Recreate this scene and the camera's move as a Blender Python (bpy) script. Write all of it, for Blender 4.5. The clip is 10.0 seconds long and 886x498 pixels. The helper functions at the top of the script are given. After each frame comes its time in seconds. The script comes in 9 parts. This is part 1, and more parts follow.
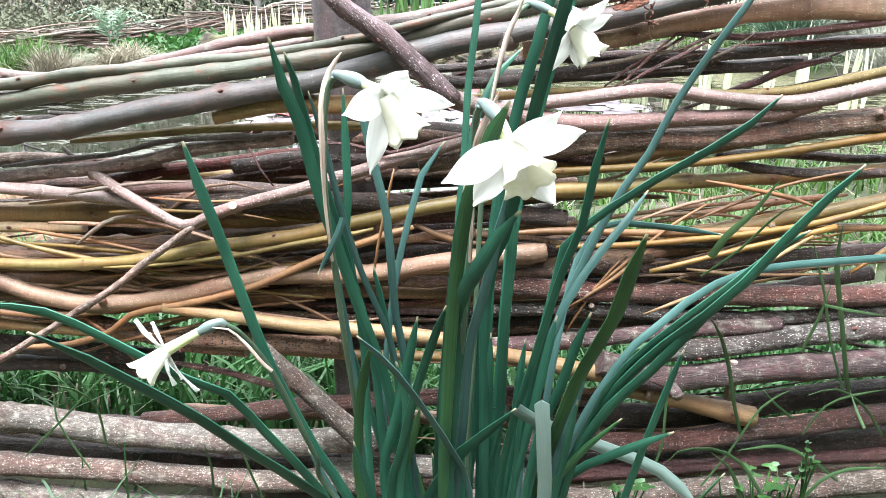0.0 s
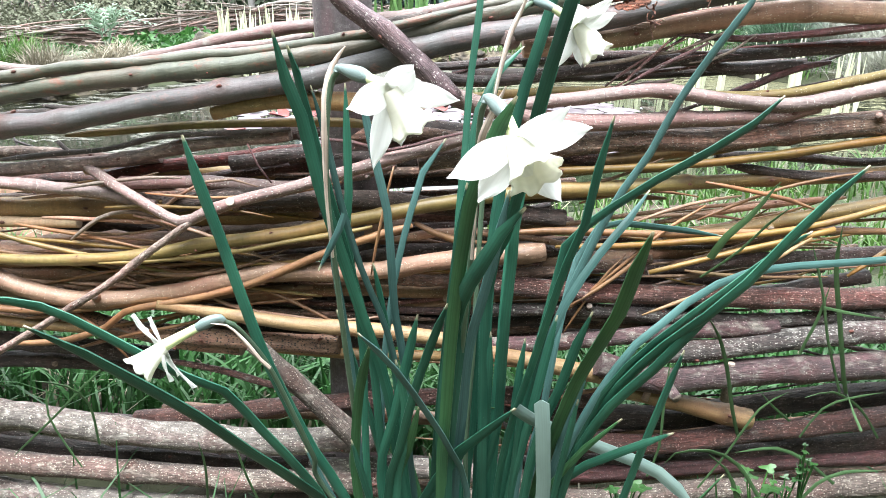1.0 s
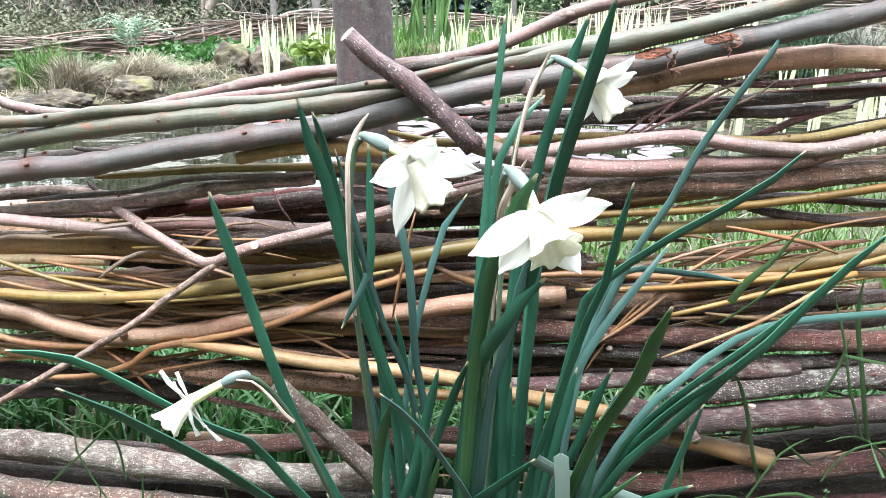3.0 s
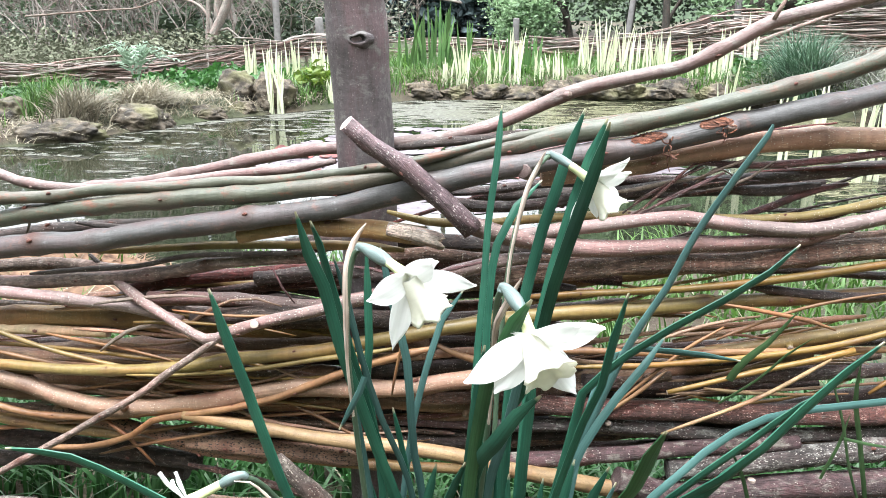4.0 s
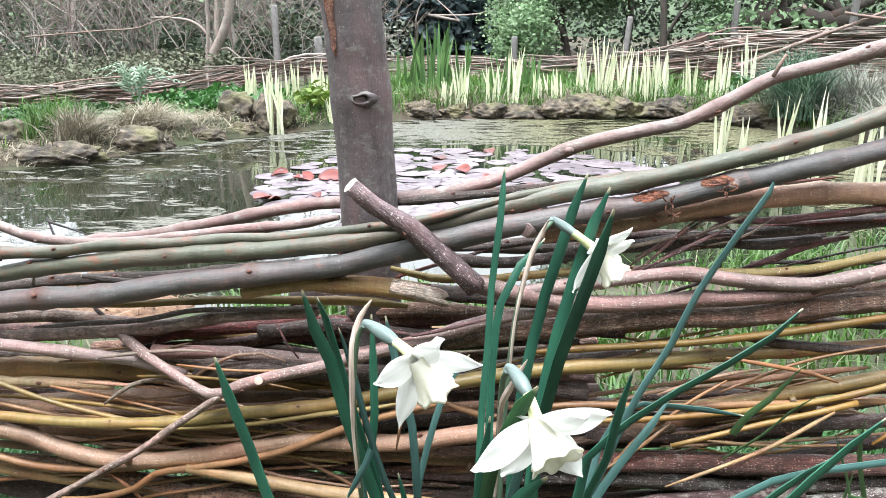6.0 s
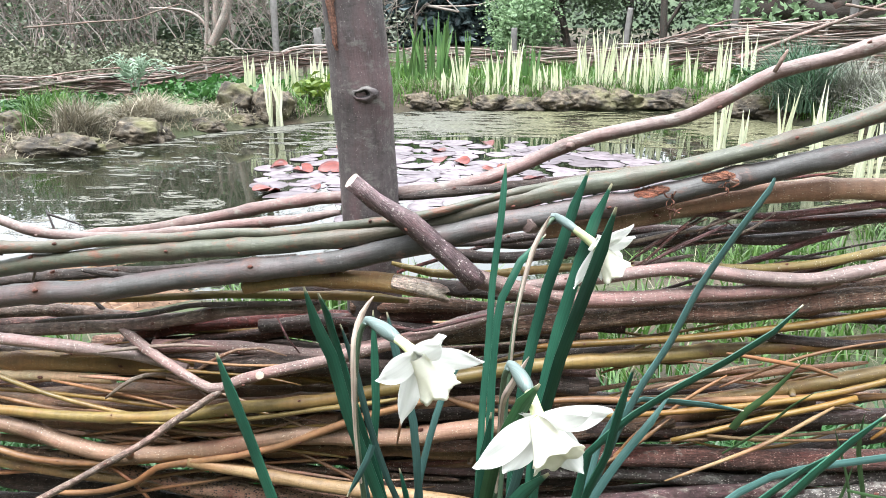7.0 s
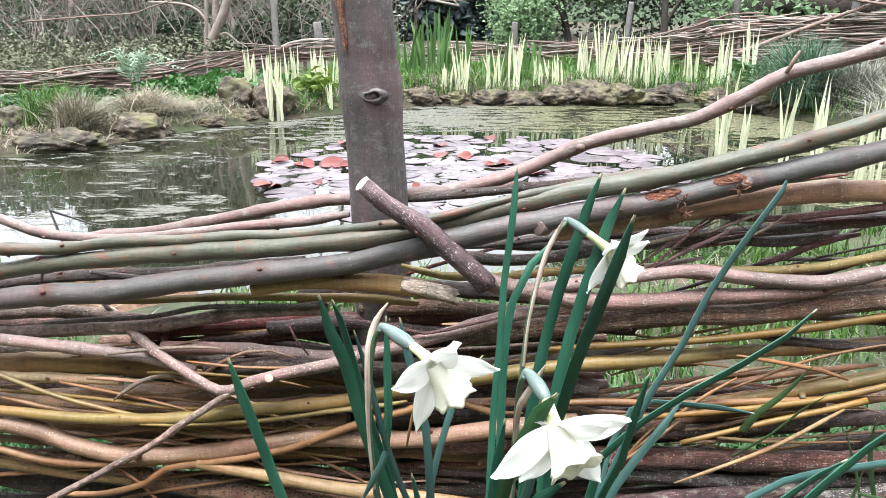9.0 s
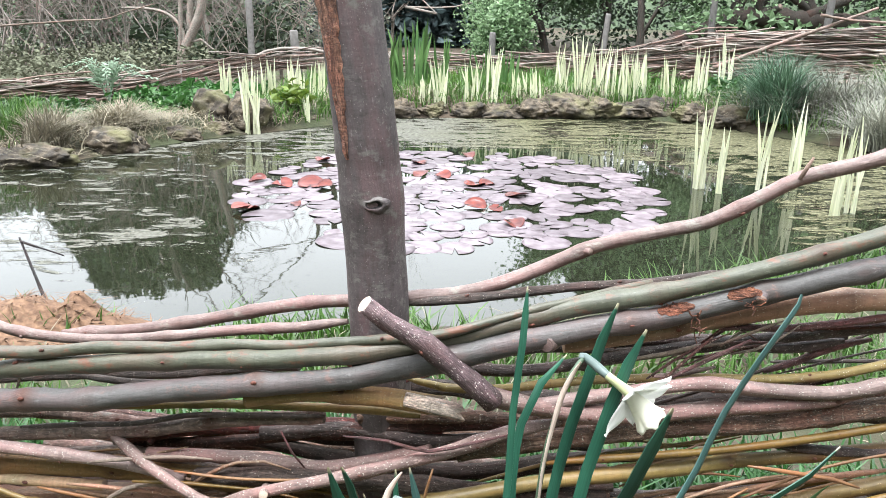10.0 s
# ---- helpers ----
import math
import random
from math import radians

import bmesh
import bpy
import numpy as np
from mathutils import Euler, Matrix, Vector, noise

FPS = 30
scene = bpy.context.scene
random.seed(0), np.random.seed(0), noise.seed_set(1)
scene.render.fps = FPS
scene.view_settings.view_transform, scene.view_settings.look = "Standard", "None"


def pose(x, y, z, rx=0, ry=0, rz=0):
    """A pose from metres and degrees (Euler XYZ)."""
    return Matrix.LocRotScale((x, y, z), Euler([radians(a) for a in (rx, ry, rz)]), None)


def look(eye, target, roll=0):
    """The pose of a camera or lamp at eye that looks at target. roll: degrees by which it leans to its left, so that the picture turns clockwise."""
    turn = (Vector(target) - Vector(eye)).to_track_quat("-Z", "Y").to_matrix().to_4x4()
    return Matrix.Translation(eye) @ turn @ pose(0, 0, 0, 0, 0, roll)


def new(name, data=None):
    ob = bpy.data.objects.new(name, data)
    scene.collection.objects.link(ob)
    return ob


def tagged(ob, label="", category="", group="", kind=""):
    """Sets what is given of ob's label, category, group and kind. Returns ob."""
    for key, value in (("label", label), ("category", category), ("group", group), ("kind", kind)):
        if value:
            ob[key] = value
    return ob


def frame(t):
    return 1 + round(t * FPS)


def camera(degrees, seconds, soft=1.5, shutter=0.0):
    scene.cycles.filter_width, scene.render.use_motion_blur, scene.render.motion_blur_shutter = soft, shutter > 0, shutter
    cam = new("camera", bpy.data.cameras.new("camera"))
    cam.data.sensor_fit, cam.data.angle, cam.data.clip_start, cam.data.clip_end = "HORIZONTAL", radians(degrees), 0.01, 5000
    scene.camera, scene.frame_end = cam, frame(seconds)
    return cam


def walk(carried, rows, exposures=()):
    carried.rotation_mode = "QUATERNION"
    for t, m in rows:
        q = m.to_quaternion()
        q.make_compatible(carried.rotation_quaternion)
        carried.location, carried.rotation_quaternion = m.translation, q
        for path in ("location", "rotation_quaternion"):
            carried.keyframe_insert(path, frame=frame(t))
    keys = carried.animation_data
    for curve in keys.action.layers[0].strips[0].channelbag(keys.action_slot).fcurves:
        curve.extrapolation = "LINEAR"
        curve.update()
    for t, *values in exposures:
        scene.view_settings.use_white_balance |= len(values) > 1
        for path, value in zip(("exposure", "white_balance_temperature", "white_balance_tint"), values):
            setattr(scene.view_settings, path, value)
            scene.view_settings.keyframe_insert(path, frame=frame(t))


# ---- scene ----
cam = camera(60.0, 10.0, soft=0.8)
PATH = [
    (0, (0.0097, 0.1314, 0.5958), (-0.0866, 2.0156, -0.0678), -0.13),
    (0.5, (0.0005, 0.1337, 0.5912), (-0.0722, 2.0218, -0.0642), 0.47),
    (1, (0.0025, 0.1336, 0.5912), (-0.0703, 2.0211, -0.0661), 0.67),
    (1.5, (0.0005, 0.1357, 0.5893), (-0.0702, 2.0246, -0.0643), 0.77),
    (2, (0.0067, 0.1345, 0.5940), (-0.0785, 2.0199, -0.0679), 0.57),
    (2.2, (0.0005, 0.1327, 0.5912), (-0.0719, 2.0232, -0.0574), 0.68),
    (3.3, (0.0012, 0.1424, 0.6483), (-0.1353, 2.0294, -0.0001), 0.29),
    (3.5, (-0.0002, 0.1453, 0.6594), (-0.1357, 2.0391, 0.0307), 0.30),
    (4, (0.0040, 0.1521, 0.6833), (-0.1303, 2.0535, 0.0777), 0.21),
    (4.5, (-0.0001, 0.1551, 0.7025), (-0.1357, 2.0672, 0.1318), 0.23),
    (5, (0.0015, 0.1550, 0.7165), (-0.1342, 2.0715, 0.1609), 0.03),
    (5.5, (0.0008, 0.1590, 0.7195), (-0.1332, 2.0742, 0.1590), -0.07),
    (7, (-0.0020, 0.1601, 0.7246), (-0.1326, 2.0660, 0.1327), 0.02),
    (7.5, (0.0000, 0.1600, 0.7246), (-0.1309, 2.0641, 0.1268), 0.01),
    (8, (-0.0039, 0.1611, 0.7257), (-0.1341, 2.0630, 0.1210), 0.01),
    (8.5, (-0.0087, 0.1632, 0.7290), (-0.1392, 2.0641, 0.1210), 0.01),
    (9, (-0.0116, 0.1643, 0.7311), (-0.1410, 2.0656, 0.1242), 0.01),
    (9.5, (-0.0145, 0.1793, 0.7473), (-0.1348, 2.0814, 0.1411), 0.11),
    (10, (-0.0406, 0.2196, 0.8138), (-0.1046, 2.1253, 0.2101), 0.69),
]
walk(cam, [(t, look(eye, target, roll)) for t, eye, target, roll in PATH], [(0.0, 2.1, 6250, 7), (2.2, 2.05, 6250, 7), (4.5, 1.82, 6300, 8), (5.5, 1.69, 6300, 8), (7.5, 1.70, 6350, 8), (10.0, 1.58, 6400, 8)])
from mathutils.bvhtree import BVHTree

# ---- world, sun, exposure ----
world = bpy.data.worlds.new("overcast_sky")
scene.world = world
world.use_nodes = True
wn = world.node_tree
wn.nodes.clear()
sky = wn.nodes.new("ShaderNodeTexSky")
sky.sky_type, sky.sun_disc = "NISHITA", False
sky.sun_elevation, sky.sun_rotation = radians(76), radians(210)
sky.air_density, sky.dust_density = 1.0, 6.0
grey = wn.nodes.new("ShaderNodeHueSaturation")
grey.inputs["Saturation"].default_value = 0.8
wb = wn.nodes.new("ShaderNodeBackground")
wb.inputs["Strength"].default_value = 0.1
wo = wn.nodes.new("ShaderNodeOutputWorld")
wn.links.new(sky.outputs[0], grey.inputs["Color"])
cloud = wn.nodes.new("ShaderNodeMix")  # an even cloud layer before the blue
cloud.data_type = "RGBA"
cloud.inputs[0].default_value = 0.7
cloud.inputs[7].default_value = (16.4, 16.8, 17.5, 1)
wn.links.new(grey.outputs[0], cloud.inputs[6])
wn.links.new(cloud.outputs[2], wb.inputs["Color"])
wn.links.new(wb.outputs[0], wo.inputs["Surface"])

sun = new("sun", bpy.data.lights.new("sun", "SUN"))
sun.data.energy, sun.data.angle, sun.data.color = 2.8, radians(26), (0.95, 0.98, 1.0)
sun.matrix_world = look((-0.6, -0.2, 4.6), (0, 0.8, 0.3))
scene.view_settings.exposure = 1.95


# ---- materials ----
ALBEDO_SCALE = 0.58  # scales most base colours below, balanced against the exposure


# multiplies a colour's channels by k
def damp(c, k):
    return tuple(v * k for v in c)


def ramp(nt, fac, stops):
    n = nt.nodes.new("ShaderNodeValToRGB")
    el = n.color_ramp.elements
    while len(el) < len(stops):
        el.new(0.5)
    for e, (p, c) in zip(el, stops):
        e.position, e.color = p, (*c, 1)
    nt.links.new(fac, n.inputs[0])
    return n.outputs[0]


def node(nt, kind, **kw):
    n = nt.nodes.new(kind)
    for k, v in kw.items():
        n.inputs[k].default_value = v
    return n


def mixc(nt, fac, a, b, mode="MIX"):
    n = nt.nodes.new("ShaderNodeMix")
    n.data_type, n.blend_type = "RGBA", mode
    for sock, v in ((n.inputs[0], fac), (n.inputs[6], a), (n.inputs[7], b)):
        if isinstance(v, (int, float)):
            sock.default_value = v
        elif isinstance(v, tuple):
            sock.default_value = (*v, 1)
        else:
            nt.links.new(v, sock)
    return n.outputs[2]


def mapped(nt, coord, scale):
    tc = nt.nodes.new("ShaderNodeTexCoord")
    mp = nt.nodes.new("ShaderNodeMapping")
    mp.inputs["Scale"].default_value = scale
    nt.links.new(tc.outputs[coord], mp.inputs[0])
    return mp.outputs[0]


def blank(name, rough=0.6):
    m = bpy.data.materials.new(name)
    m.use_nodes = True
    nt = m.node_tree
    bsdf = nt.nodes["Principled BSDF"]
    bsdf.inputs["Roughness"].default_value = rough
    return m, nt, bsdf


def vary(nt, col, amount):
    """Scales a colour's value by the object's random number."""
    info = nt.nodes.new("ShaderNodeObjectInfo")
    mr = nt.nodes.new("ShaderNodeMapRange")
    mr.inputs["To Min"].default_value, mr.inputs["To Max"].default_value = 1 - amount, 1 + amount
    nt.links.new(info.outputs["Random"], mr.inputs["Value"])
    hs = nt.nodes.new("ShaderNodeHueSaturation")
    nt.links.new(mr.outputs[0], hs.inputs["Value"])
    nt.links.new(col, hs.inputs["Color"])
    return hs.outputs[0]


def bump(nt, bsdf, height, strength, distance):
    b = nt.nodes.new("ShaderNodeBump")
    b.inputs["Strength"].default_value, b.inputs["Distance"].default_value = strength, distance
    nt.links.new(height, b.inputs["Height"])
    nt.links.new(b.outputs[0], bsdf.inputs["Normal"])


def bark(name, c1, c2, dots=0.0, dot=(0.6, 0.55, 0.48), patch=0.0, patchc=(0.42, 0.42, 0.38), rough=0.6, relief=0.5):
    """Bark: long streaks along the rod, pale breathing pores, patches of lichen or bare wood."""
    c1, c2, dot, patchc = damp(c1, ALBEDO_SCALE), damp(c2, ALBEDO_SCALE * 0.9), damp(dot, 0.78), damp(patchc, ALBEDO_SCALE)
    m, nt, bsdf = blank(name, rough)
    uv = mapped(nt, "UV", (14, 90, 1))
    n1 = node(nt, "ShaderNodeTexNoise", Scale=1.0, Detail=6.0, Roughness=0.65)
    nt.links.new(uv, n1.inputs["Vector"])
    col = ramp(nt, n1.outputs[0], [(0.28, c2), (0.68, c1)])
    big = node(nt, "ShaderNodeTexNoise", Scale=16.0, Detail=3.0)
    nt.links.new(mapped(nt, "Object", (0.5, 1, 1)), big.inputs["Vector"])
    shade = ramp(nt, big.outputs[0], [(0.3, (0.78, 0.77, 0.77)), (0.7, (1.2, 1.2, 1.2))])
    col = mixc(nt, 0.8, col, shade, "MULTIPLY")
    fine = node(nt, "ShaderNodeTexNoise", Scale=1.0, Detail=5.0, Roughness=0.7)
    nt.links.new(mapped(nt, "UV", (70, 520, 1)), fine.inputs["Vector"])
    col = mixc(nt, min(1.0, max(0.1, 1.5 * relief - 0.12)), col, ramp(nt, fine.outputs[0], [(0.32, (0.5, 0.48, 0.46)), (0.5, (1, 1, 1)), (0.7, (1.35, 1.33, 1.3))]), "MULTIPLY")
    blotch = node(nt, "ShaderNodeTexNoise", Scale=110.0, Detail=6.0, Roughness=0.72)
    nt.links.new(mapped(nt, "Object", (0.55, 1, 1)), blotch.inputs["Vector"])
    col = mixc(nt, min(1.0, 0.2 + 1.3 * relief), col, ramp(nt, blotch.outputs[0], [(0.34, (0.52, 0.5, 0.5)), (0.48, (0.95, 0.95, 0.95)), (0.56, (1.05, 1.05, 1.05)), (0.68, (1.45, 1.42, 1.4))]), "MULTIPLY")
    flush = node(nt, "ShaderNodeTexNoise", Scale=1.0, Detail=4.0, Roughness=0.6)
    nt.links.new(mapped(nt, "UV", (9, 34, 1)), flush.inputs["Vector"])
    where = ramp(nt, flush.outputs[0], [(0.48, (0, 0, 0)), (0.66, (0.7, 0.7, 0.7))])
    col = mixc(nt, where, col, (min(1, c1[0] * 1.15 + 0.006), c1[1] * 0.86, c1[2] * 0.88))
    crack = node(nt, "ShaderNodeTexNoise", Scale=1.0, Detail=3.0, Roughness=0.6)
    nt.links.new(mapped(nt, "UV", (22, 420, 1)), crack.inputs["Vector"])
    line = ramp(nt, crack.outputs[0], [(0.455, (1, 1, 1)), (0.495, (0.36, 0.33, 0.31)), (0.535, (1, 1, 1))])
    col = mixc(nt, min(0.9, max(0.06, 1.3 * relief - 0.25)), col, line, "MULTIPLY")
    ring = node(nt, "ShaderNodeTexNoise", Scale=1.0, Detail=2.0, Roughness=0.5)
    nt.links.new(mapped(nt, "UV", (260, 18, 1)), ring.inputs["Vector"])
    col = mixc(nt, 0.22, col, ramp(nt, ring.outputs[0], [(0.36, (0.66, 0.63, 0.62)), (0.5, (1, 1, 1)), (0.68, (1.28, 1.26, 1.24))]), "MULTIPLY")
    scar = nt.nodes.new("ShaderNodeAttribute")
    scar.attribute_name = "scar"
    col = mixc(nt, scar.outputs["Fac"], col, (0.06, 0.022, 0.014))
    add = nt.nodes.new("ShaderNodeMath")
    add.operation = "ADD"
    nt.links.new(n1.outputs[0], add.inputs[0])
    nt.links.new(fine.outputs[0], add.inputs[1])
    deep = nt.nodes.new("ShaderNodeMath")
    deep.operation = "ADD"
    nt.links.new(add.outputs[0], deep.inputs[0])
    groove = nt.nodes.new("ShaderNodeMath")
    groove.operation = "MULTIPLY"
    groove.inputs[1].default_value = max(0.0, 1.6 * relief - 0.4)
    nt.links.new(line, groove.inputs[0])
    nt.links.new(groove.outputs[0], deep.inputs[1])
    height = deep.outputs[0]
    gloss = nt.nodes.new("ShaderNodeMapRange")
    gloss.inputs["From Min"].default_value, gloss.inputs["From Max"].default_value = 0.3, 0.7
    gloss.inputs["To Min"].default_value, gloss.inputs["To Max"].default_value = max(0.2, rough - 0.14), min(1.0, rough + 0.22)
    nt.links.new(fine.outputs[0], gloss.inputs["Value"])
    nt.links.new(gloss.outputs[0], bsdf.inputs["Roughness"])
    if patch:
        pn = node(nt, "ShaderNodeTexNoise", Scale=95.0, Detail=5.0, Roughness=0.7)
        nt.links.new(mapped(nt, "Object", (0.5, 1, 1)), pn.inputs["Vector"])
        f = ramp(nt, pn.outputs[0], [(0.62 - 0.2 * patch, (0, 0, 0)), (0.74 - 0.2 * patch, (1, 1, 1))])
        col = mixc(nt, f, col, patchc)
    if dots:
        vo = node(nt, "ShaderNodeTexVoronoi", Scale=1.0)
        jit = node(nt, "ShaderNodeTexNoise", Scale=1.0, Detail=2.0)
        nt.links.new(mapped(nt, "UV", (300, 500, 1)), jit.inputs["Vector"])
        nt.links.new(mixc(nt, 0.35, mapped(nt, "UV", (300, 520, 1)), jit.outputs["Color"], "ADD"), vo.inputs["Vector"])
        spot = ramp(nt, vo.outputs["Distance"], [(0.12 + 0.10 * dots, (1, 1, 1)), (0.18 + 0.11 * dots, (0, 0, 0))])
        keep = node(nt, "ShaderNodeTexNoise", Scale=1.6, Detail=1.0)
        nt.links.new(mapped(nt, "Object", (90, 110, 110)), keep.inputs["Vector"])
        on = ramp(nt, keep.outputs[0], [(0.50 - 0.09 * dots, (0, 0, 0)), (0.53 - 0.09 * dots, (1, 1, 1))])
        f = mixc(nt, 1.0, spot, on, "MULTIPLY")
        col = mixc(nt, f, col, dot)
        mx = nt.nodes.new("ShaderNodeMath")
        mx.operation = "ADD"
        nt.links.new(height, mx.inputs[0])
        nt.links.new(f, mx.inputs[1])
        height = mx.outputs[0]
    grain = node(nt, "ShaderNodeTexNoise", Scale=620.0, Detail=4.0, Roughness=0.75)
    nt.links.new(mapped(nt, "Object", (0.45, 1, 1)), grain.inputs["Vector"])
    rough_skin = min(1.0, max(0.12, 1.7 * relief - 0.22))
    col = mixc(nt, rough_skin, col, ramp(nt, grain.outputs[0], [(0.34, (0.5, 0.48, 0.47)), (0.5, (1, 1, 1)), (0.66, (1.5, 1.48, 1.45))]), "MULTIPLY")
    fleck = node(nt, "ShaderNodeTexNoise", Scale=1.0, Detail=5.0, Roughness=0.7)
    nt.links.new(mapped(nt, "UV", (75, 190, 1)), fleck.inputs["Vector"])
    pale = ramp(nt, fleck.outputs[0], [(0.61, (0, 0, 0)), (0.67, (min(1.0, 1.6 * relief),) * 3)])
    col = mixc(nt, pale, col, tuple(min(0.6, 1.7 * v + 0.05) for v in c1))
    dash = node(nt, "ShaderNodeTexNoise", Scale=1.0, Detail=2.0, Roughness=0.5)
    nt.links.new(mapped(nt, "UV", (620, 130, 1)), dash.inputs["Vector"])
    col = mixc(nt, min(0.7, 0.1 + relief), col, ramp(nt, dash.outputs[0], [(0.30, (0.35, 0.32, 0.3)), (0.38, (1, 1, 1))]), "MULTIPLY")
    for extra, gain in ((grain, 1.6 * relief), (fleck, 1.2 * relief)):
        lift = nt.nodes.new("ShaderNodeMath")
        lift.operation = "MULTIPLY_ADD"
        lift.inputs[1].default_value = gain
        nt.links.new(extra.outputs[0], lift.inputs[0])
        nt.links.new(height, lift.inputs[2])
        height = lift.outputs[0]
    if relief > 0.4:
        flake = node(nt, "ShaderNodeTexVoronoi", Scale=1.0, Randomness=1.0)
        nt.links.new(mapped(nt, "UV", (120, 300, 1)), flake.inputs["Vector"])
        edge = ramp(nt, flake.outputs["Distance"], [(0.25, (1.12, 1.12, 1.12)), (0.62, (0.6, 0.58, 0.56))])
        col = mixc(nt, 0.75, col, edge, "MULTIPLY")
    col = vary(nt, col, 0.22)
    fresh = node(nt, "ShaderNodeHueSaturation", Saturation=1.07, Value=1.05)
    nt.links.new(col, fresh.inputs["Color"])
    nt.links.new(fresh.outputs[0], bsdf.inputs["Base Color"])
    bump(nt, bsdf, height, min(1.0, 0.08 + 1.2 * relief), 0.0010 + 0.0030 * relief)
    return m


OLIVE = bark("willow_green_bark", (0.202, 0.210, 0.161), (0.097, 0.100, 0.067), 0, patch=0.36, patchc=(0.27, 0.13, 0.09), rough=0.45, relief=0.22)
GREY = bark("smooth_grey_bark", (0.154, 0.147, 0.145), (0.080, 0.074, 0.072), 0, patch=0.22, patchc=(0.24, 0.14, 0.12), rough=0.5, relief=0.25)
PINK = bark("pinkish_bark", (0.437, 0.333, 0.309), (0.228, 0.141, 0.127), 0, patch=0.3, patchc=(0.42, 0.38, 0.34), rough=0.5, relief=0.3)
HAZEL = bark("hazel_bark", (0.495, 0.355, 0.322), (0.249, 0.163, 0.151), 0.8, (0.55, 0.5, 0.44), rough=0.5, relief=0.35)
DARKDOT = bark("dark_speckled_bark", (0.206, 0.154, 0.146), (0.095, 0.073, 0.073), 0.7, (0.42, 0.39, 0.35), patch=0.15, rough=0.55)
DARK = bark("dark_bark", (0.170, 0.137, 0.123), (0.078, 0.059, 0.052), 0.2, rough=0.6)
# near-black tone, also used in the branch scar's hollow and the pond twig
BLACK = bark("near_black_bark", (0.035, 0.029, 0.032), (0.014, 0.012, 0.013), 0, rough=0.6)
GREYPINK = bark("grey_pink_bark", (0.566, 0.440, 0.409), (0.346, 0.244, 0.229), 0.55, (0.58, 0.53, 0.48), rough=0.5, relief=0.3)
GREYBR = bark("grey_brown_bark", (0.511, 0.394, 0.342), (0.276, 0.202, 0.170), 0.3, patch=0.15, rough=0.6)
BROWN = bark("rough_brown_bark", (0.530, 0.362, 0.275), (0.220, 0.142, 0.106), 0.75, patch=0.25, patchc=(0.28, 0.22, 0.185), rough=0.7, relief=0.62)
REDBR = bark("red_brown_bark", (0.248, 0.124, 0.103), (0.111, 0.053, 0.047), 0.9, (0.5, 0.34, 0.29), patch=0.15, rough=0.55, relief=0.6)
RED = bark("peeling_red_bark", (0.292, 0.091, 0.078), (0.115, 0.038, 0.038), 0.2, rough=0.5, relief=0.6)
MAROON = bark("maroon_bark", (0.252, 0.119, 0.119), (0.119, 0.050, 0.056), 0.35, (0.4, 0.33, 0.3), rough=0.45)
PURPLE = bark("purple_brown_bark", (0.184, 0.109, 0.113), (0.087, 0.046, 0.052), 0.4, patch=0.5, patchc=(0.36, 0.32, 0.28), rough=0.55, relief=0.5)
AMBER = bark("amber_willow_bark", (0.339, 0.219, 0.071), (0.199, 0.113, 0.034), 0.1, (0.2, 0.1, 0.05), rough=0.4, relief=0.18)
YELLOW = bark("yellow_willow_bark", (0.377, 0.285, 0.115), (0.223, 0.153, 0.059), 0.1, (0.25, 0.16, 0.08), rough=0.4, relief=0.15)
OLIVEY = bark("olive_yellow_bark", (0.450, 0.349, 0.147), (0.248, 0.180, 0.079), 0.1, rough=0.45, relief=0.2)
WILLOWBR = bark("brown_willow_bark", (0.285, 0.200, 0.080), (0.155, 0.102, 0.040), 0.1, (0.5, 0.36, 0.2), patch=0.2, patchc=(0.20, 0.15, 0.07), rough=0.45, relief=0.22)
TAN = bark("tan_bark", (0.464, 0.322, 0.177), (0.295, 0.183, 0.093), 0.25, (0.16, 0.09, 0.05), rough=0.5, relief=0.25)
TANPINK = bark("pink_tan_bark", (0.532, 0.355, 0.249), (0.332, 0.195, 0.130), 0.4, (0.6, 0.5, 0.4), rough=0.5, relief=0.25)
TANOLIVE = bark("olive_brown_bark", (0.535, 0.364, 0.171), (0.305, 0.190, 0.086), 0.2, (0.5, 0.4, 0.3), rough=0.5, relief=0.25)
BROWNTAN = bark("light_brown_bark", (0.468, 0.304, 0.197), (0.258, 0.152, 0.098), 0.35, (0.48, 0.38, 0.3), rough=0.55, relief=0.35)
ORANGE = bark("orange_twig_bark", (0.392, 0.222, 0.114), (0.245, 0.124, 0.067), 0, rough=0.45, relief=0.15)
PALE = bark("peeled_pale_wood", (0.759, 0.621, 0.414), (0.552, 0.414, 0.253), 0, rough=0.55, relief=0.25)
TWIGPALE = bark("pale_dead_twig", (0.44, 0.36, 0.30), (0.26, 0.20, 0.16), 0, rough=0.7, relief=0.4)
SPOT = bark("fungus_spotted_bark", (0.44, 0.29, 0.205), (0.29, 0.175, 0.125), 1.9, (0.035, 0.025, 0.022), rough=0.6, relief=0.4)
GREYLOG = bark("pale_grey_log_bark", (0.328, 0.295, 0.271), (0.180, 0.152, 0.135), 0.9, (0.62, 0.58, 0.5), patch=0.5, patchc=(0.5, 0.46, 0.41), rough=0.8, relief=0.45)
LICHEN = bark("lichened_log_bark", (0.281, 0.226, 0.195), (0.148, 0.109, 0.094), 1.0, (0.62, 0.56, 0.47), patch=0.4, patchc=(0.48, 0.42, 0.36), rough=0.8, relief=0.5)
